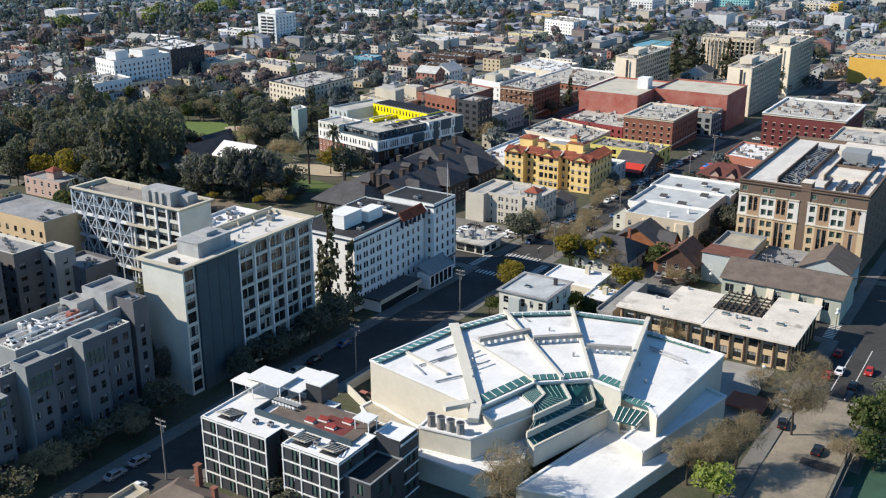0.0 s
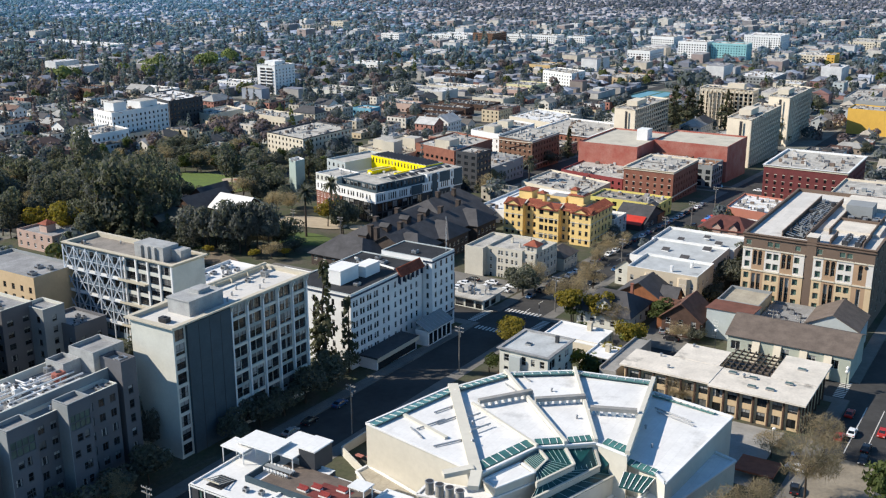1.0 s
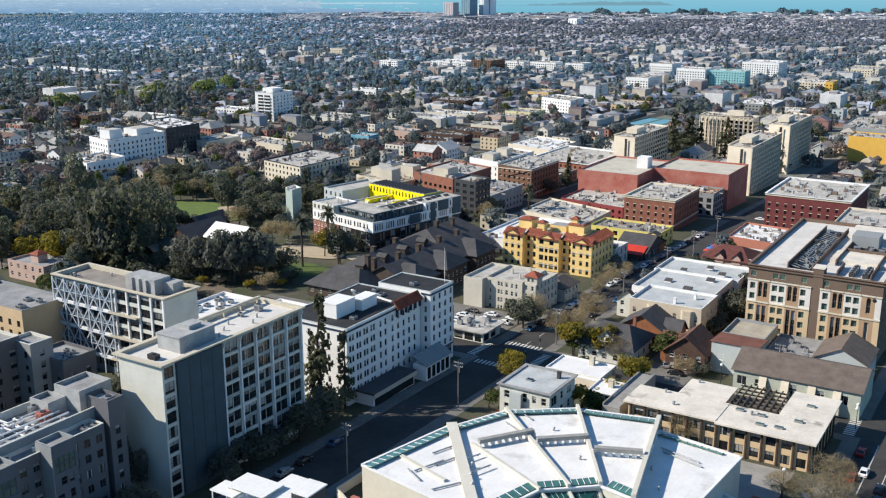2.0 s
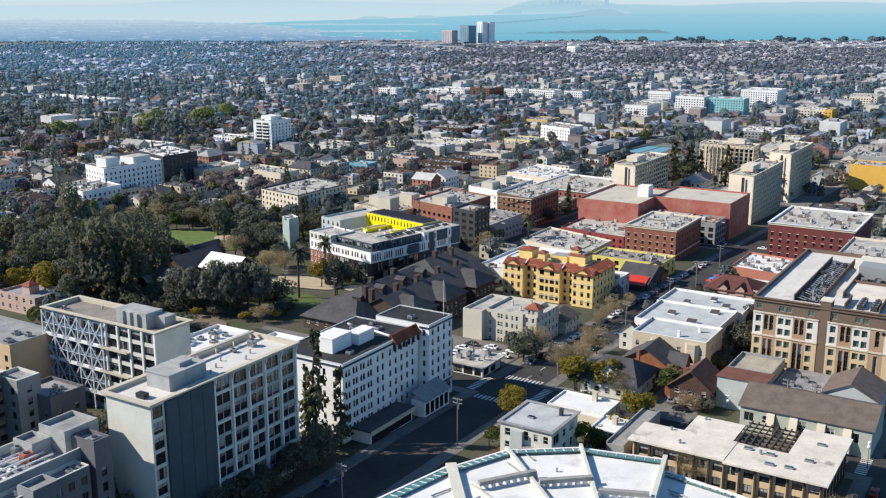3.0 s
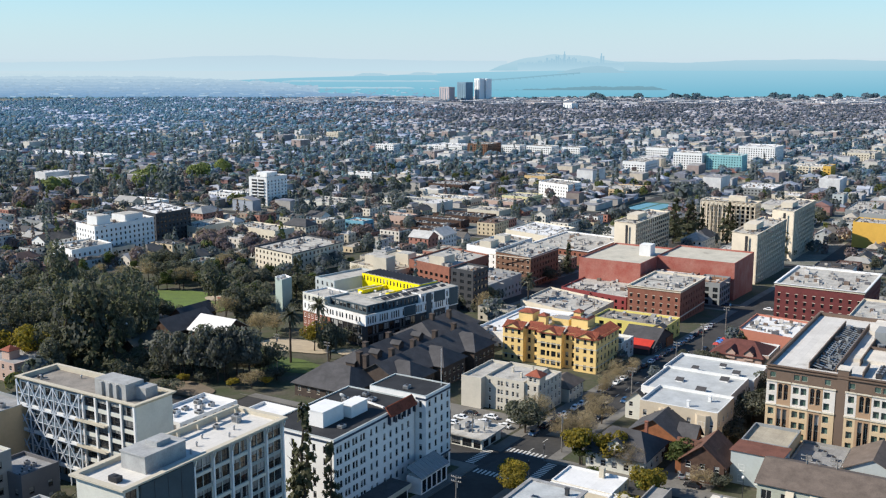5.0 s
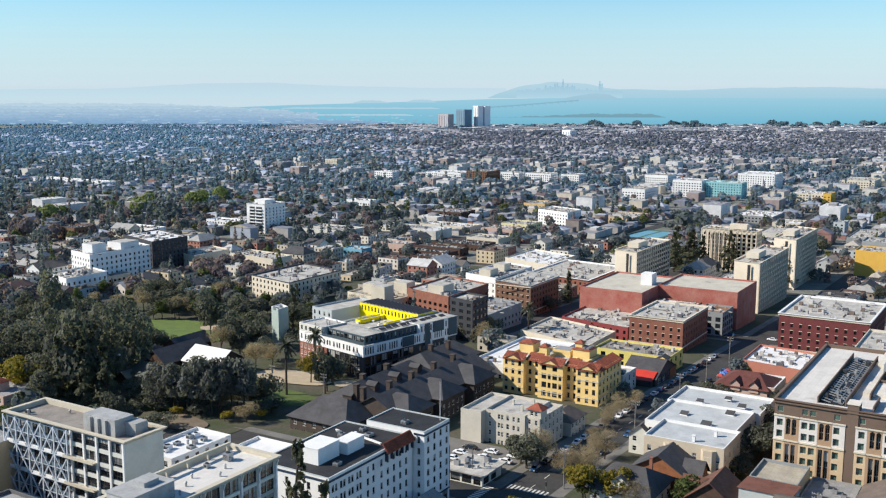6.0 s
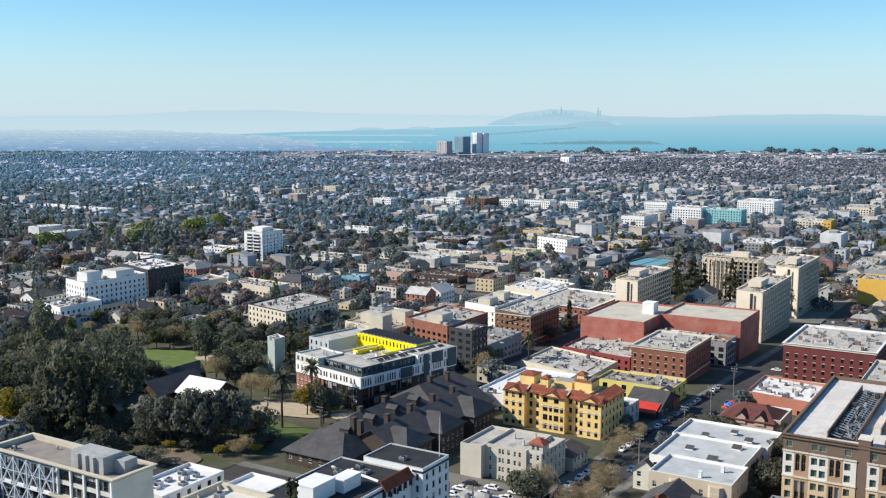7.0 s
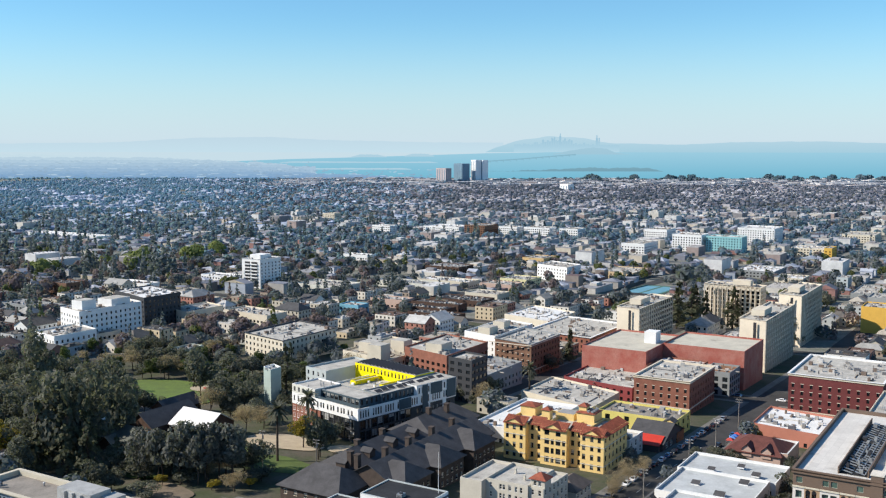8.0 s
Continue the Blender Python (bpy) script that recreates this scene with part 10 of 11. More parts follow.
def stuff_mesh(name, verts, quads, mats, index, label, category):
    me = bpy.data.meshes.new(name)
    me.from_pydata(verts, [], quads)
    for m in mats:
        me.materials.append(m)
    if index is not None:
        me.polygons.foreach_set("material_index", index)
    return tagged(new(name, me), label, category, kind="stuff")


def visible(x, y, pad=40):
    return y > 120 and abs(x) < 0.452 * y + pad


def house_parts(x, y, z, a, b, h, ang, roof, verts, quads, index):
    """Walls with eaves and a flat, gabled or hipped roof, added to the lists."""
    c, s = math.cos(ang), math.sin(ang)
    n = len(verts)

    def put(u, v, w):
        verts.append((x + c * u - s * v, y + s * u + c * v, z + w))

    for w in (-3.0, h):
        for u, v in ((-a, -b), (a, -b), (a, b), (-a, b)):
            put(u, v, w)
    quads.extend([(n, n + 1, n + 5, n + 4), (n + 1, n + 2, n + 6, n + 5), (n + 2, n + 3, n + 7, n + 6), (n + 3, n, n + 4, n + 7)])
    index.extend([0] * 4)
    m = len(verts)
    o = 0.4 if roof else 0.0
    for u, v in ((-a - o, -b - o), (a + o, -b - o), (a + o, b + o), (-a - o, b + o)):
        put(u, v, h + (0.02 if roof else 0.5))
    if roof == 0:
        for u, v in ((-a, -b), (a, -b), (a, b), (-a, b)):
            put(u, v, h + 0.003)
        quads.extend([(m, m + 1, m + 2, m + 3), (m + 4, m + 5, m + 1, m), (m + 5, m + 6, m + 2, m + 1), (m + 6, m + 7, m + 3, m + 2), (m + 7, m + 4, m, m + 3)])
        index.extend([1] * 5)
    else:
        k = 0.0 if roof == 1 else min(a, b) * 0.9
        rise = min(a, b) * 0.5
        put(-a - o + k, 0, h + rise)
        put(a + o - k, 0, h + rise)
        quads.extend([(m, m + 1, m + 5, m + 4), (m + 2, m + 3, m + 4, m + 5), (m + 1, m + 2, m + 5), (m + 3, m, m + 4), (m + 3, m + 2, m + 1, m)])
        index.extend([1, 1, 1 if k else 0, 1 if k else 0, 1])


hv, hq, hi = [], [], []
pv, pq, pi = [], [], []
wv, wq, wi = [], [], []
spots = []
cross_all = [-60] + CROSS
for c0, c1 in zip(cross_all, cross_all[1:]):
    for a0 in AVENUES:
        ca, cb = (c0 + c1) / 2, a0 + 53
        p = G @ Vector((ca, cb, 0))
        if not visible(p.x, p.y, 160) or p.y > 4420:
            continue
        nlot = max(4, int((c1 - c0 - 16) / 15))
        for row in (0, 1, 2):
            for i in range(nlot):
                gx = c0 + 8 + (c1 - c0 - 16) * (i + 0.5) / nlot + FAR_RNG.uniform(-1.5, 1.5)
                gy = a0 + (20, 53, 86)[row] + FAR_RNG.uniform(-3, 3)
                q = G @ Vector((gx, gy, 0))
                if not visible(q.x, q.y) or q.y > 4380 or q.y < 300:
                    continue
                spots.append((q.x, q.y, gx, gy, row))
NEAR_ROOFS = [mat("house_roof", c, 0.85, 0.18, 0.3, 0.3, 4, stain=0.25) for c in ((0.085, 0.085, 0.09), (0.14, 0.13, 0.12), (0.36, 0.355, 0.34), (0.54, 0.535, 0.52), (0.17, 0.11, 0.09), (0.44, 0.40, 0.34))]
NEAR_WALLS = [paint("house_wall", c) for c in ((0.62, 0.60, 0.56), (0.50, 0.46, 0.38), (0.66, 0.62, 0.55), (0.32, 0.26, 0.21), (0.44, 0.46, 0.46), (0.58, 0.48, 0.33), (0.36, 0.17, 0.13), (0.72, 0.72, 0.70))]
ROOF_WORD = ["charcoal", "grey-brown", "light grey", "white", "brown", "tan"]
WALL_WORD = ["off-white", "tan", "cream", "brown", "blue-grey", "ochre", "brick red", "white"]


FLAT_TOPS = []


def near_house(gx, gy, a, b, h, roof, turned, r):
    """A city house: walls with sunk window panes, and a flat, gabled or hipped roof."""
    wi, ri = r.randint(0, 8), r.randint(0, 6)
    shape = ("flat", "gabled", "hipped")[roof]
    t = thing("house", G @ pose(gx, gy, gz(gx, gy), 0, 0, 90 if turned else 0), "%s house with a %s %s roof" % (WALL_WORD[wi], ROOF_WORD[ri], shape), "house", "city houses")
    bm = bmesh.new()
    c = ((-a, -b), (a, -b), (a, b), (-a, b))
    for i in range(4):
        p, q = c[i], c[(i + 1) % 4]
        w = math.hypot(q[0] - p[0], q[1] - p[1])
        holes = rows_of(w, h, max(2, int(w / 3.2)), max(1, int(h / 3.0)), 1.2, 1.5, 1.0, 3.0)
        wall_face(bm, span(p, q), w, h, holes, 0.18, -3.0, 1)
    if roof == 1:
        for x in (-a, a):
            bm.faces.new([bm.verts.new(v) for v in ((x, -b, h), (x, b, h), (x, 0, h + b * 0.6))])
    part("wall", finish(bm, "wall", [NEAR_WALLS[wi], GLASS]), None, t)
    bm = bmesh.new()
    if roof == 0:
        box(bm, -a + 0.25, -b + 0.25, h - 0.5, a - 0.25, b - 0.25, h - 0.3)
        for e in ((-a, -b, a, -b + 0.25), (-a, b - 0.25, a, b), (-a, -b + 0.25, -a + 0.25, b - 0.25), (a - 0.25, -b + 0.25, a, b - 0.25)):
            box(bm, e[0], e[1], h + 0.003, e[2], e[3], h + 0.3)
        box(bm, -a * 0.3, -b * 0.4, h - 0.3, a * 0.2, -b * 0.1, h + 1.2)
    else:
        o, k, zr = 0.5, (0.0 if roof == 1 else b * 0.85), h + b * 0.6 + 0.15
        zo = h - 0.3 * o + 0.1
        e = [Vector(v) for v in ((-a - o, -b - o, zo), (a + o, -b - o, zo), (a + o, b + o, zo), (-a - o, b + o, zo))]
        ra, rb = Vector((-a - o + k, 0, zr)), Vector((a + o - k, 0, zr))
        for s in [(e[0], e[1], rb, ra), (e[2], e[3], ra, rb)] + ([(e[3], e[0], ra), (e[1], e[2], rb)] if k else []):
            slope(bm, s)
        box(bm, a * 0.4, -0.4, h, a * 0.4 + 0.8, 0.4, zr + 0.9)
    part("roof", bm, NEAR_ROOFS[ri], t)
    if roof == 0:
        FLAT_TOPS.append((gx, gy, gz(gx, gy) + h - 0.3, b if turned else a, a if turned else b))


bv, bq, bi = [], [], []
for x, y, gx, gy, row in spots:
    if 860 < y < 2100 and FAR_RNG.rand() < (0.13 if x > -0.02 * y else 0.025) and free_spot(gx, gy, 16):
        a, b, h = FAR_RNG.uniform(9, 20), FAR_RNG.uniform(7, 11), FAR_RNG.choice([5.0, 7.5, 10.5, 14.0], p=[0.35, 0.35, 0.22, 0.08])
        house_parts(x, y, ground_z(x, y), a, b, h, radians(GRID), 0, bv, bq, bi)
        if FAR_RNG.rand() < 0.5:
            house_parts(x, y, ground_z(x, y) + 3, a * 0.3, b * 0.4, h - 0.5, radians(GRID), 0, bv, bq, bi)
        FLAT_TOPS.append((gx, gy, ground_z(x, y) + h + 0.4, a, b))
        claim(gx - a, gy - b, 2 * a, 2 * b)
BLOCK_WALL = mat("far_block_walls", (0.6, 0.55, 0.48), 0.85, 0.1, 0.1, island=[(0.60, 0.57, 0.51), (0.66, 0.66, 0.65), (0.56, 0.50, 0.41), (0.50, 0.52, 0.54), (0.62, 0.59, 0.53), (0.36, 0.29, 0.27), (0.26, 0.25, 0.26)])
BLOCK_ROOF = mat("far_block_roofs", (0.55, 0.53, 0.5), 0.85, 0.12, 0.1, island=[(0.58, 0.56, 0.52), (0.48, 0.45, 0.41), (0.66, 0.65, 0.63), (0.40, 0.39, 0.38), (0.30, 0.30, 0.31)])
stuff_mesh("far_blocks", bv, bq, [BLOCK_WALL, BLOCK_ROOF], bi, "flat-roofed cream and white apartment blocks among houses", "buildings")
for x, y, gx, gy, row in spots:
    if not free_spot(gx, gy, 9) or FAR_RNG.rand() < (0.04 if y < 900 else 0.1 if y < 1200 else 0.22) + (0.14 if x < -0.05 * y and 700 < y < 1300 else 0.0) + (0.18 if row == 1 else 0.0):
        continue
    near = y < 1500
    if y > 1900 and FAR_RNG.rand() < 0.24 + 0.42 * wooded(x, y) + (0.14 if x < -0.05 * y else 0.0):
        continue
    roof = FAR_RNG.choice([0, 1, 2], p=[0.66, 0.22, 0.12] if y < 900 else [0.6, 0.2, 0.2] if y < 1700 else [0.82, 0.06, 0.12])
    h = FAR_RNG.choice([4.0, 6.5, 9.5, 12.5], p=[0.38, 0.47, 0.15, 0.0] if y < 900 else [0.6, 0.34, 0.06, 0.0] if near else [0.8, 0.19, 0.01, 0.0])
    a, b = (FAR_RNG.uniform(4.0, 6.2), FAR_RNG.uniform(5.2, 8.6)) if y < 1000 else (FAR_RNG.uniform(3.8, 6.0), FAR_RNG.uniform(4.6, 8.0)) if y < 1700 else (FAR_RNG.uniform(4.5, 8.5), FAR_RNG.uniform(5.0, 9.5))
    if h > 9 and y < 900:
        a, b = a * 1.25, b * 1.35
    if y > 1100:
        h, a, b = h * 0.78, a * 1.12, b * 1.12
    turned = FAR_RNG.rand() < 0.4
    if y < 880:
        near_house(gx, gy, max(a, b), min(a, b), h, roof, turned, FAR_RNG)
    else:
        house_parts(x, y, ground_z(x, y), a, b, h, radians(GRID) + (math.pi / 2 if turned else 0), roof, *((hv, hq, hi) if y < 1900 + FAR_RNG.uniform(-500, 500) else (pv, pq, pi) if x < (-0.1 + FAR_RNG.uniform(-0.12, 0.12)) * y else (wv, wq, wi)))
stuff_mesh("far_houses", hv, hq, [FAR_WALL, FAR_ROOF], hi, "many small houses with grey, brown and white roofs among trees", "houses")


# walls and roofs of the farthest houses carry painted blue haze
HAZED_WALL = mat("hazed_house_walls", (0.6, 0.6, 0.62), 0.85, 0.1, 0.1, island=[(0.51, 0.58, 0.7), (0.476, 0.543, 0.67), (0.578, 0.635, 0.742), (0.459, 0.506, 0.618), (0.493, 0.561, 0.69), (0.535, 0.57, 0.649), (0.442, 0.515, 0.649)])
HAZED_ROOF = mat("hazed_house_roofs", (0.4, 0.4, 0.42), 0.85, 0.15, 0.1, island=HAZED_ROOFS)
# houses to the right get a greyer painted haze
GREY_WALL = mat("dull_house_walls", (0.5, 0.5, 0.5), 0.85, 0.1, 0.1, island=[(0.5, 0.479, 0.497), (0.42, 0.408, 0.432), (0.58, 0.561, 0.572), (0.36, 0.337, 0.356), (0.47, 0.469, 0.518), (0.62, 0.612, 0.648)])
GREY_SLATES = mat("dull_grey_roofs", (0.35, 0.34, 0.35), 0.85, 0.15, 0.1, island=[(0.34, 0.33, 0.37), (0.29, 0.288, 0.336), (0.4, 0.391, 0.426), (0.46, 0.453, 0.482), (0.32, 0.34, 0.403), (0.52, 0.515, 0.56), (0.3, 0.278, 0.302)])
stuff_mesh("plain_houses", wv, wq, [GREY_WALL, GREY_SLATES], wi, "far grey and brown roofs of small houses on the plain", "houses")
stuff_mesh("farthest_houses", pv, pq, [HAZED_WALL, HAZED_ROOF], pi, "far small houses on the plain, paled and blued for haze", "houses")


def blobs(name, centers, sizes, tall, m, label, sub, seed):
    """Far tree crowns as ragged clumps, all in one mesh."""
    r = np.random.RandomState(seed)
    bm = bmesh.new()
    bmesh.ops.create_icosphere(bm, subdivisions=sub, radius=1.0)
    bv = np.array([v.co for v in bm.verts])
    bf = np.array([[v.index for v in f.verts] for f in bm.faces])
    bm.free()
    n = len(centers)
    jit = 1 + r.uniform(-0.42, 0.32, (n, len(bv), 1))
    v = bv[None] * jit * np.stack([sizes, sizes, tall], 1)[:, None, :]
    taper = np.clip((bv[:, 2] + 1) / 2, 0, 1)[None, :, None]
    cone = (np.array(tall) / np.array(sizes) > 1.5)[:, None, None]
    v[:, :, :2] *= np.where(cone, 1.15 - 0.95 * taper, 1.0)
    v += np.array(centers)[:, None, :]
    f = bf[None] + (np.arange(n) * len(bv))[:, None, None]
    return stuff_mesh(name, v.reshape(-1, 3).tolist(), f.reshape(-1, 3).tolist(), [m], None, label, "trees")


# leaf colours lifted and blued to paint in the haze between houses
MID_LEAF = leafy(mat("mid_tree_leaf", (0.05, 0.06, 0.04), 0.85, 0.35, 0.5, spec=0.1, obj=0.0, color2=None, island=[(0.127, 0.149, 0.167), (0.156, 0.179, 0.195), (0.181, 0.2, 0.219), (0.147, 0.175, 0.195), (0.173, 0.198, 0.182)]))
BARE_LEAF = leafy(mat("mid_bare_twigs", (0.13, 0.10, 0.085), 0.9, 0.3, 0.5, spec=0.1, island=[(0.242, 0.19, 0.195), (0.19, 0.153, 0.16), (0.26, 0.216, 0.227)]))
LIGHT_LEAF = leafy(mat("mid_light_leaf", (0.10, 0.12, 0.04), 0.85, 0.3, 0.5, spec=0.1, island=[(0.123, 0.149, 0.065), (0.164, 0.163, 0.057), (0.103, 0.129, 0.065)]))
# needle colour lightened towards blue for painted haze
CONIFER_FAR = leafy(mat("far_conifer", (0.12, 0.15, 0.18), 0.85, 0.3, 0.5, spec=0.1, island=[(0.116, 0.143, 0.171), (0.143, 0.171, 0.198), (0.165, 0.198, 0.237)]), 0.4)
LIME_LEAF = leafy(mat("spring_leaf", (0.2, 0.24, 0.06), 0.8, 0.3, 0.5, spec=0.1, island=[(0.2, 0.242, 0.09), (0.242, 0.273, 0.112), (0.168, 0.21, 0.09)]))
# far crowns paled and blued: distance haze is painted into the leaf colour
FAR_LEAF = leafy(mat("far_hazed_leaf", (0.08, 0.09, 0.09), 0.85, 0.35, 0.5, spec=0.1, island=[(0.177, 0.278, 0.401), (0.205, 0.3, 0.436), (0.225, 0.31, 0.436), (0.292, 0.332, 0.465), (0.136, 0.221, 0.316), (0.319, 0.366, 0.502), (0.205, 0.31, 0.372)]), 0.5)


def clumps(name, rows, m, label, cards, seed):
    """Mid-distance trees, each a lobed cloud of small leaf clumps, all in one mesh."""
    r = np.random.RandomState(seed)
    a = np.repeat(np.array(rows), cards, axis=0)
    n = len(a)
    tree_of = np.repeat(np.arange(len(rows)), cards)
    d = r.normal(size=(n, 3))
    d[:, 2] = np.abs(d[:, 2]) * np.where(r.rand(n) < 0.72, 1, -0.7)
    d /= np.linalg.norm(d, axis=1)[:, None]
    lob = r.normal(size=(len(rows), 6, 3))
    lob /= np.linalg.norm(lob, axis=2)[:, :, None]
    bulge = np.einsum("nkc,nc->nk", lob[tree_of], d).max(axis=1)
    c = d * (0.66 + 0.34 * np.clip(bulge, 0, 1) ** 2 + r.normal(size=n) * 0.07)[:, None]
    z = 1.0 - 2.0 * np.sqrt(r.rand(n))
    turn = r.uniform(0, 2 * np.pi, n)
    rad = (0.52 - 0.5 * z) * (0.62 + 0.38 * r.rand(n)) * (0.8 + 0.2 * np.sin(9 * z + turn * 2))
    spire = np.stack([rad * np.cos(turn), rad * np.sin(turn), z], 1)
    cone = (a[:, 4] / a[:, 3] > 1.5)[:, None]
    d = np.where(cone, np.stack([np.cos(turn), np.sin(turn), np.full(n, 0.5)], 1), d)
    c = a[:, :3] + np.where(cone, spire, c) * np.stack([a[:, 3], a[:, 3], a[:, 4]], 1)
    out = d + r.normal(size=(n, 3)) * 0.35
    e1 = np.cross(out, r.normal(size=(n, 3)))
    e1 /= np.linalg.norm(e1, axis=1)[:, None]
    e2 = np.cross(e1, out)
    e2 /= np.linalg.norm(e2, axis=1)[:, None]
    s = 3.0 * a[:, 3:4] / math.sqrt(cards) * r.uniform(0.6, 1.25, (n, 1))
    v = np.stack([c - e1 * s, c - e2 * s * 0.75, c + e1 * s, c + e2 * s * 0.75], 1).reshape(-1, 3)
    return stuff_mesh(name, v.tolist(), np.arange(n * 4).reshape(-1, 4).tolist(), [m], None, label, "trees")


groups = {"mid": [], "bare": [], "light": [], "far": [], "farther": [], "dark": []}
for x, y, gx, gy, row in spots:
    w = wooded(x, y)
    for k in range(2 if y < 800 and x > -0.1 * y else 3):
        if FAR_RNG.rand() > (0.43 if y < 900 else 0.66 if y < 1900 else 0.55) + 0.34 * (w - 0.5) - (0.1 if x > 0 and 700 < y < 1500 else 0.0) + (0.2 if x < -0.05 * y and y < 1300 else 0.1 if x < -0.05 * y else 0.0):
            continue
        dx, dy = FAR_RNG.uniform(-10, 10, 2)
        if y < 2000 and not free_spot(gx + 0.53 * dx + 0.85 * dy, gy - 0.85 * dx + 0.53 * dy, 4):
            continue
        if FAR_RNG.rand() < (0.05 if y < 1250 else 0.075) + 0.15 * w**3 + (0.09 if x < 0.02 * y and 620 < y < 1900 else 0.0) and y > 480:
            s = FAR_RNG.uniform(2.8, 4.8)
            t = s * FAR_RNG.uniform(1.9, 3.0) if y < 2000 else s * FAR_RNG.uniform(1.0, 1.4)
        else:
            s = FAR_RNG.uniform(2.6, 5.4) if y < 1100 else FAR_RNG.uniform(2.6, 5.8) * (0.7 + 0.5 * w)
            t = s * (FAR_RNG.uniform(0.8, 1.15) if y < 1100 else FAR_RNG.uniform(0.6, 0.95))
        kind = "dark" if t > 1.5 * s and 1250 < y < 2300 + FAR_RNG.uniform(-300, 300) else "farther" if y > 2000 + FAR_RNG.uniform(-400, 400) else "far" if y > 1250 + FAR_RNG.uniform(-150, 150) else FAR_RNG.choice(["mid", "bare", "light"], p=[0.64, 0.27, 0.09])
        groups[kind].append((x + dx, y + dy, ground_z(x, y) + t * 0.95 + (0 if t > 1.5 * s else 1.2), s, t))
groups["mid"] += DISTANT.get("conifer", []) + DISTANT.get("oak", [])
groups["bare"] += DISTANT.get("bare", [])
close = [k for k in groups["mid"] if k[1] < 950]
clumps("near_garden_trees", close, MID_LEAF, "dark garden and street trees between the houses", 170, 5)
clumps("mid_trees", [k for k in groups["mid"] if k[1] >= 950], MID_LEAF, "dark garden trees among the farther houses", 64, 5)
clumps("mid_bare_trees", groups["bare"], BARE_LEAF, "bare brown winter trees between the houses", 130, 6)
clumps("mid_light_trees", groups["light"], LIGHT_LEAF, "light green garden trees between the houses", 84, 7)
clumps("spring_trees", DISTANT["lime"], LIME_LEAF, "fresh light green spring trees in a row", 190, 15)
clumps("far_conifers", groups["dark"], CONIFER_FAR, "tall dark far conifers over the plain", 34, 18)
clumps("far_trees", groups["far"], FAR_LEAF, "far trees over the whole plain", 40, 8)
# the farther the band of trees, the more haze is painted into its colour
HAZE_CROWN_COLORS = [(0.265, 0.426, 0.635), (0.312, 0.462, 0.661), (0.35, 0.474, 0.661), (0.227, 0.374, 0.558), (0.331, 0.474, 0.674), (0.284, 0.439, 0.635)]
HAZED_LEAF = leafy(mat("pale_hazed_crowns", (0.3, 0.34, 0.42), 0.9, 0.3, 0.3, spec=0.1, island=HAZE_CROWN_COLORS), 0.55, 1.3)
DIM_LEAF = leafy(mat("blue_hazed_crowns", (0.2, 0.24, 0.3), 0.9, 0.3, 0.3, spec=0.1, island=[(0.237, 0.369, 0.549), (0.282, 0.414, 0.59), (0.33, 0.43, 0.606), (0.199, 0.322, 0.479)]), 0.5)
c = np.array(groups["farther"])
# crowns to the right get a greyer painted haze
GREY_CROWNS = leafy(mat("grey_hazed_crowns", (0.22, 0.22, 0.25), 0.9, 0.3, 0.3, spec=0.1, island=[(0.239, 0.257, 0.345), (0.191, 0.222, 0.293), (0.281, 0.291, 0.37), (0.159, 0.199, 0.267), (0.265, 0.268, 0.338)]), 0.5)
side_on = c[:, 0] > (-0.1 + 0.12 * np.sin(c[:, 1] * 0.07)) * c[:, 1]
for name, pick, m, seed in (("farther_trees", (c[:, 1] < 2750) & ~side_on, DIM_LEAF, 9), ("farthest_trees", (c[:, 1] >= 2750) & ~side_on, HAZED_LEAF, 10), ("plain_crowns", side_on, GREY_CROWNS, 14)):
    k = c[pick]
    blobs(name, k[:, :3], k[:, 3], k[:, 4] * 0.85, m, "trees over the plain, greyed for haze" if seed == 14 else "trees over the plain towards the bay, blued for haze", 1, seed)

# ---- shore: sheds and a line of trees before the water ----
sv, sq, si = [], [], []
for i in range(520):
    x = 2100 - 2700 * FAR_RNG.rand() ** 1.3
    y = FAR_RNG.uniform(3650, 4450)
    house_parts(x, y, ground_z(x, y), FAR_RNG.uniform(10, 48), FAR_RNG.uniform(8, 22), FAR_RNG.uniform(4, 10), FAR_RNG.uniform(-0.4, 0.4), 0, sv, sq, si)
SHED_ROOF = mat("shed_roofs", (0.5, 0.5, 0.5), 0.8, 0.1, 0.05, island=[(0.57, 0.567, 0.573), (0.432, 0.429, 0.438), (0.518, 0.447, 0.421), (0.346, 0.361, 0.379), (0.64, 0.635, 0.623), (0.484, 0.497, 0.522)])
stuff_mesh("shore_sheds", sv, sq, [SHED_ROOF, SHED_ROOF], si, "pale industrial sheds near the bay shore", "sheds")
rows = []
for i in range(560):
    x = FAR_RNG.uniform(-1900, 2250)
    s = FAR_RNG.uniform(5, 12) * ((1.75 if math.sin(x * 0.031) + 0.6 * math.sin(x * 0.013) > 0.35 else 0.8) if x > 500 else 0.7)
    rows.append((x, 4440 - abs(FAR_RNG.normal()) * 120, -45 + s * 0.6, s, s * 0.75))
rows = np.array(rows)
# blue in this leaf colour is painted haze over the shore
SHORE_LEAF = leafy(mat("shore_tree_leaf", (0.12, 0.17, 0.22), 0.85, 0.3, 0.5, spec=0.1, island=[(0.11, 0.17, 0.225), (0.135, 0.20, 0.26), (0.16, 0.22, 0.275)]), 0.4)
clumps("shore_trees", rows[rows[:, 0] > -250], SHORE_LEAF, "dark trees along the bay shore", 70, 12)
clumps("plain_trees", rows[rows[:, 0] <= -250], HAZED_LEAF, "trees at the end of the plain, blued for haze", 70, 13)

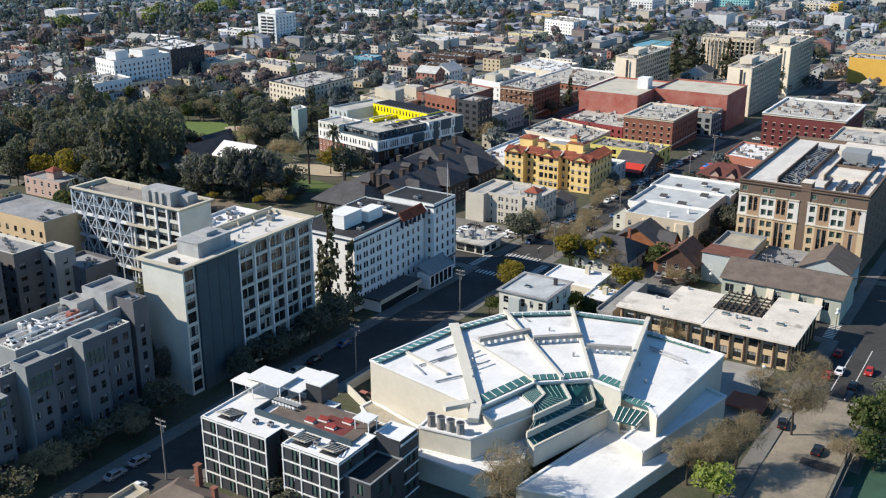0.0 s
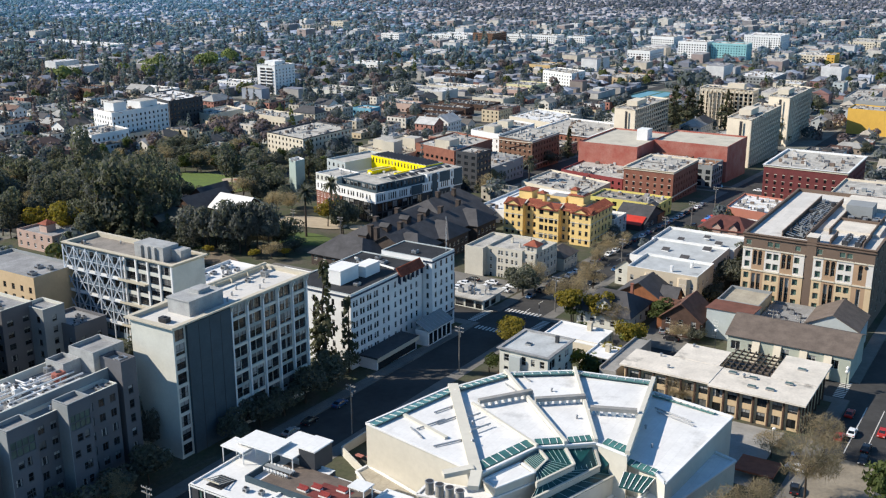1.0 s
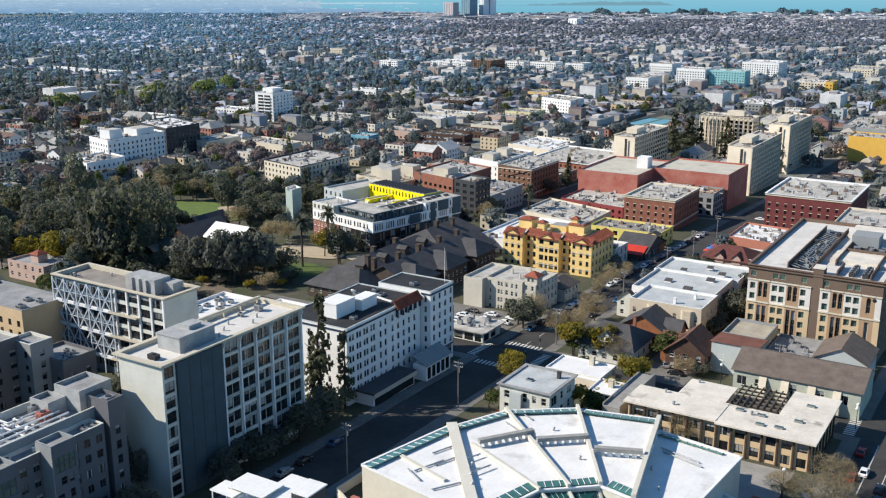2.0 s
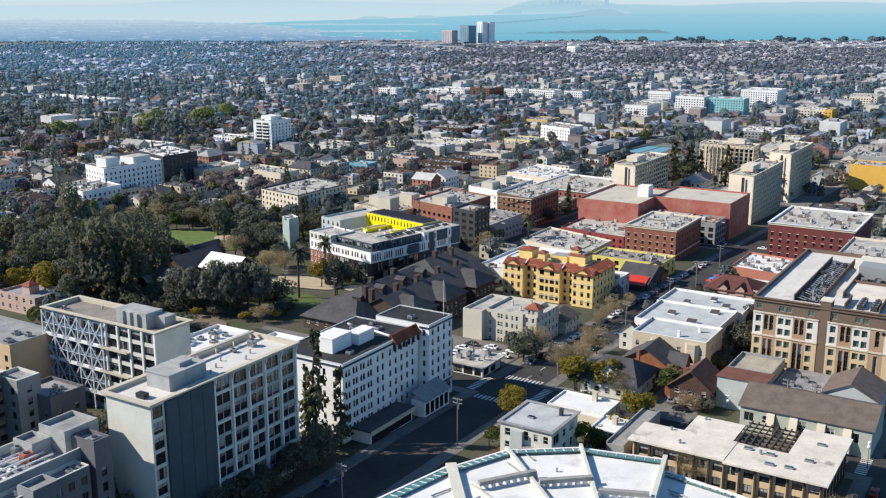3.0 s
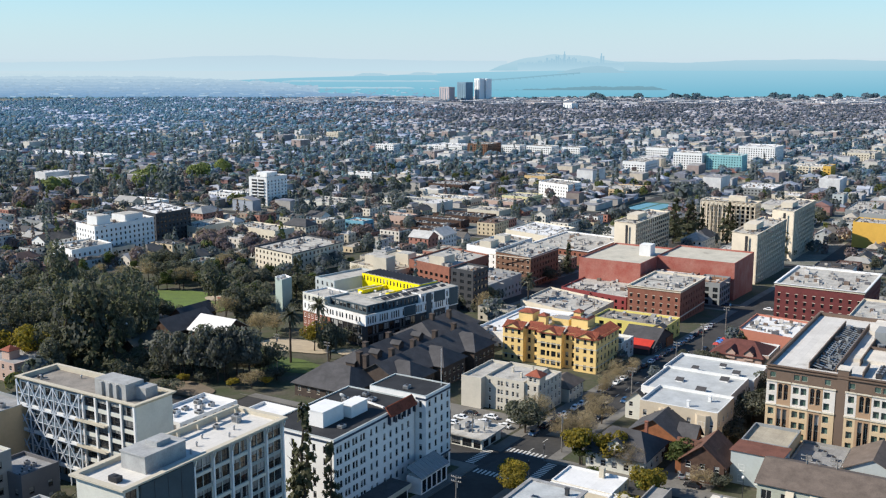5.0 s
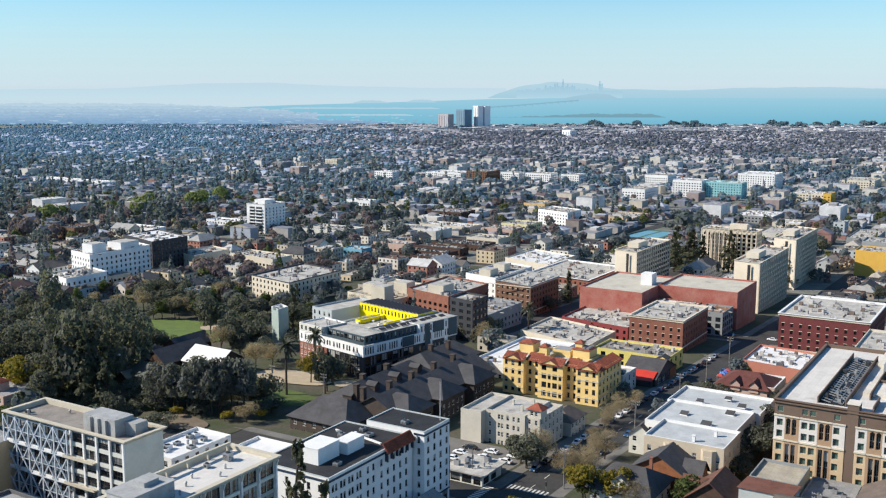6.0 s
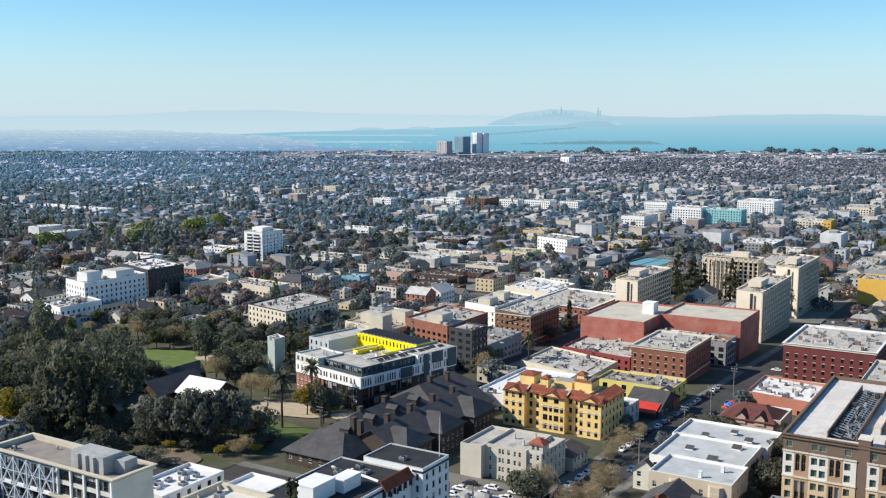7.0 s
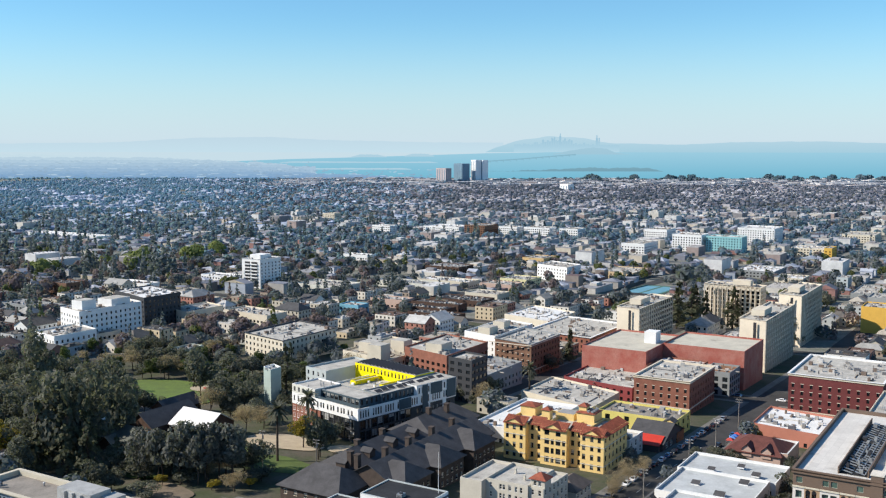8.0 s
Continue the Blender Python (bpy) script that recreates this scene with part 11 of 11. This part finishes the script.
# ---- small gear on the flat roofs of the middle distance ----
gv, gq = [], []
r = random.Random(61)


def gear(x, y, z, a, b, h, turn):
    c, s = math.cos(turn), math.sin(turn)
    n = len(gv)
    for w in (-0.1, h):
        for u, v in ((-a, -b), (a, -b), (a, b), (-a, b)):
            gv.append((x + c * u - s * v, y + s * u + c * v, z + w))
    gq.extend([(n, n + 1, n + 5, n + 4), (n + 1, n + 2, n + 6, n + 5), (n + 2, n + 3, n + 7, n + 6), (n + 3, n, n + 4, n + 7), (n + 4, n + 5, n + 6, n + 7)])


for row in MID:
    gx, gy, lw, ls, top = row[:5]
    for i in range(0 if "windowless" in row[7] else int(min(60, lw * ls / 12)) if "market" in row[7] else int(min(60, lw * ls / 20))):
        u, v = r.uniform(2.5, lw - 3), r.uniform(2, ls - 2.5)
        p = G @ Vector((gx + u + row[8] * v / ls, gy + v, top - 0.7))
        k = r.random()
        a, b, h = (r.uniform(2, 6), 0.15, 0.35) if k < 0.2 else (0.2, 0.2, r.uniform(0.6, 1.6)) if k < 0.45 else (r.uniform(0.3, 1.3), r.uniform(0.3, 1.0), r.uniform(0.3, 1.6))
        gear(p.x, p.y, p.z, a, b, h, radians(GRID) + (math.pi / 2 if r.random() < 0.5 else 0))
for gx, gy, z, a, b in FLAT_TOPS:
    for i in range(int(3 + a * b / 14)):
        p = G @ Vector((gx + r.uniform(-0.8, 0.8) * a, gy + r.uniform(-0.8, 0.8) * b, z))
        k = r.random()
        u, v, h = (r.uniform(1, 3), 0.12, 0.3) if k < 0.25 else (0.18, 0.18, r.uniform(0.6, 1.4)) if k < 0.5 else (r.uniform(0.3, 0.9), r.uniform(0.3, 0.8), r.uniform(0.3, 1.2))
        gear(p.x, p.y, p.z, u, v, h, radians(GRID) + (math.pi / 2 if r.random() < 0.5 else 0))
GEAR = mat("roof_gear", (0.4, 0.4, 0.4), 0.7, 0.15, 0.5, island=[(0.40, 0.39, 0.37), (0.12, 0.12, 0.13), (0.52, 0.49, 0.44), (0.26, 0.25, 0.24), (0.2, 0.15, 0.12), (0.62, 0.60, 0.57)])
stuff_mesh("rooftop_gear", gv, gq, [GEAR], None, "small grey and white rooftop boxes, pipes and vents", "roof gear")
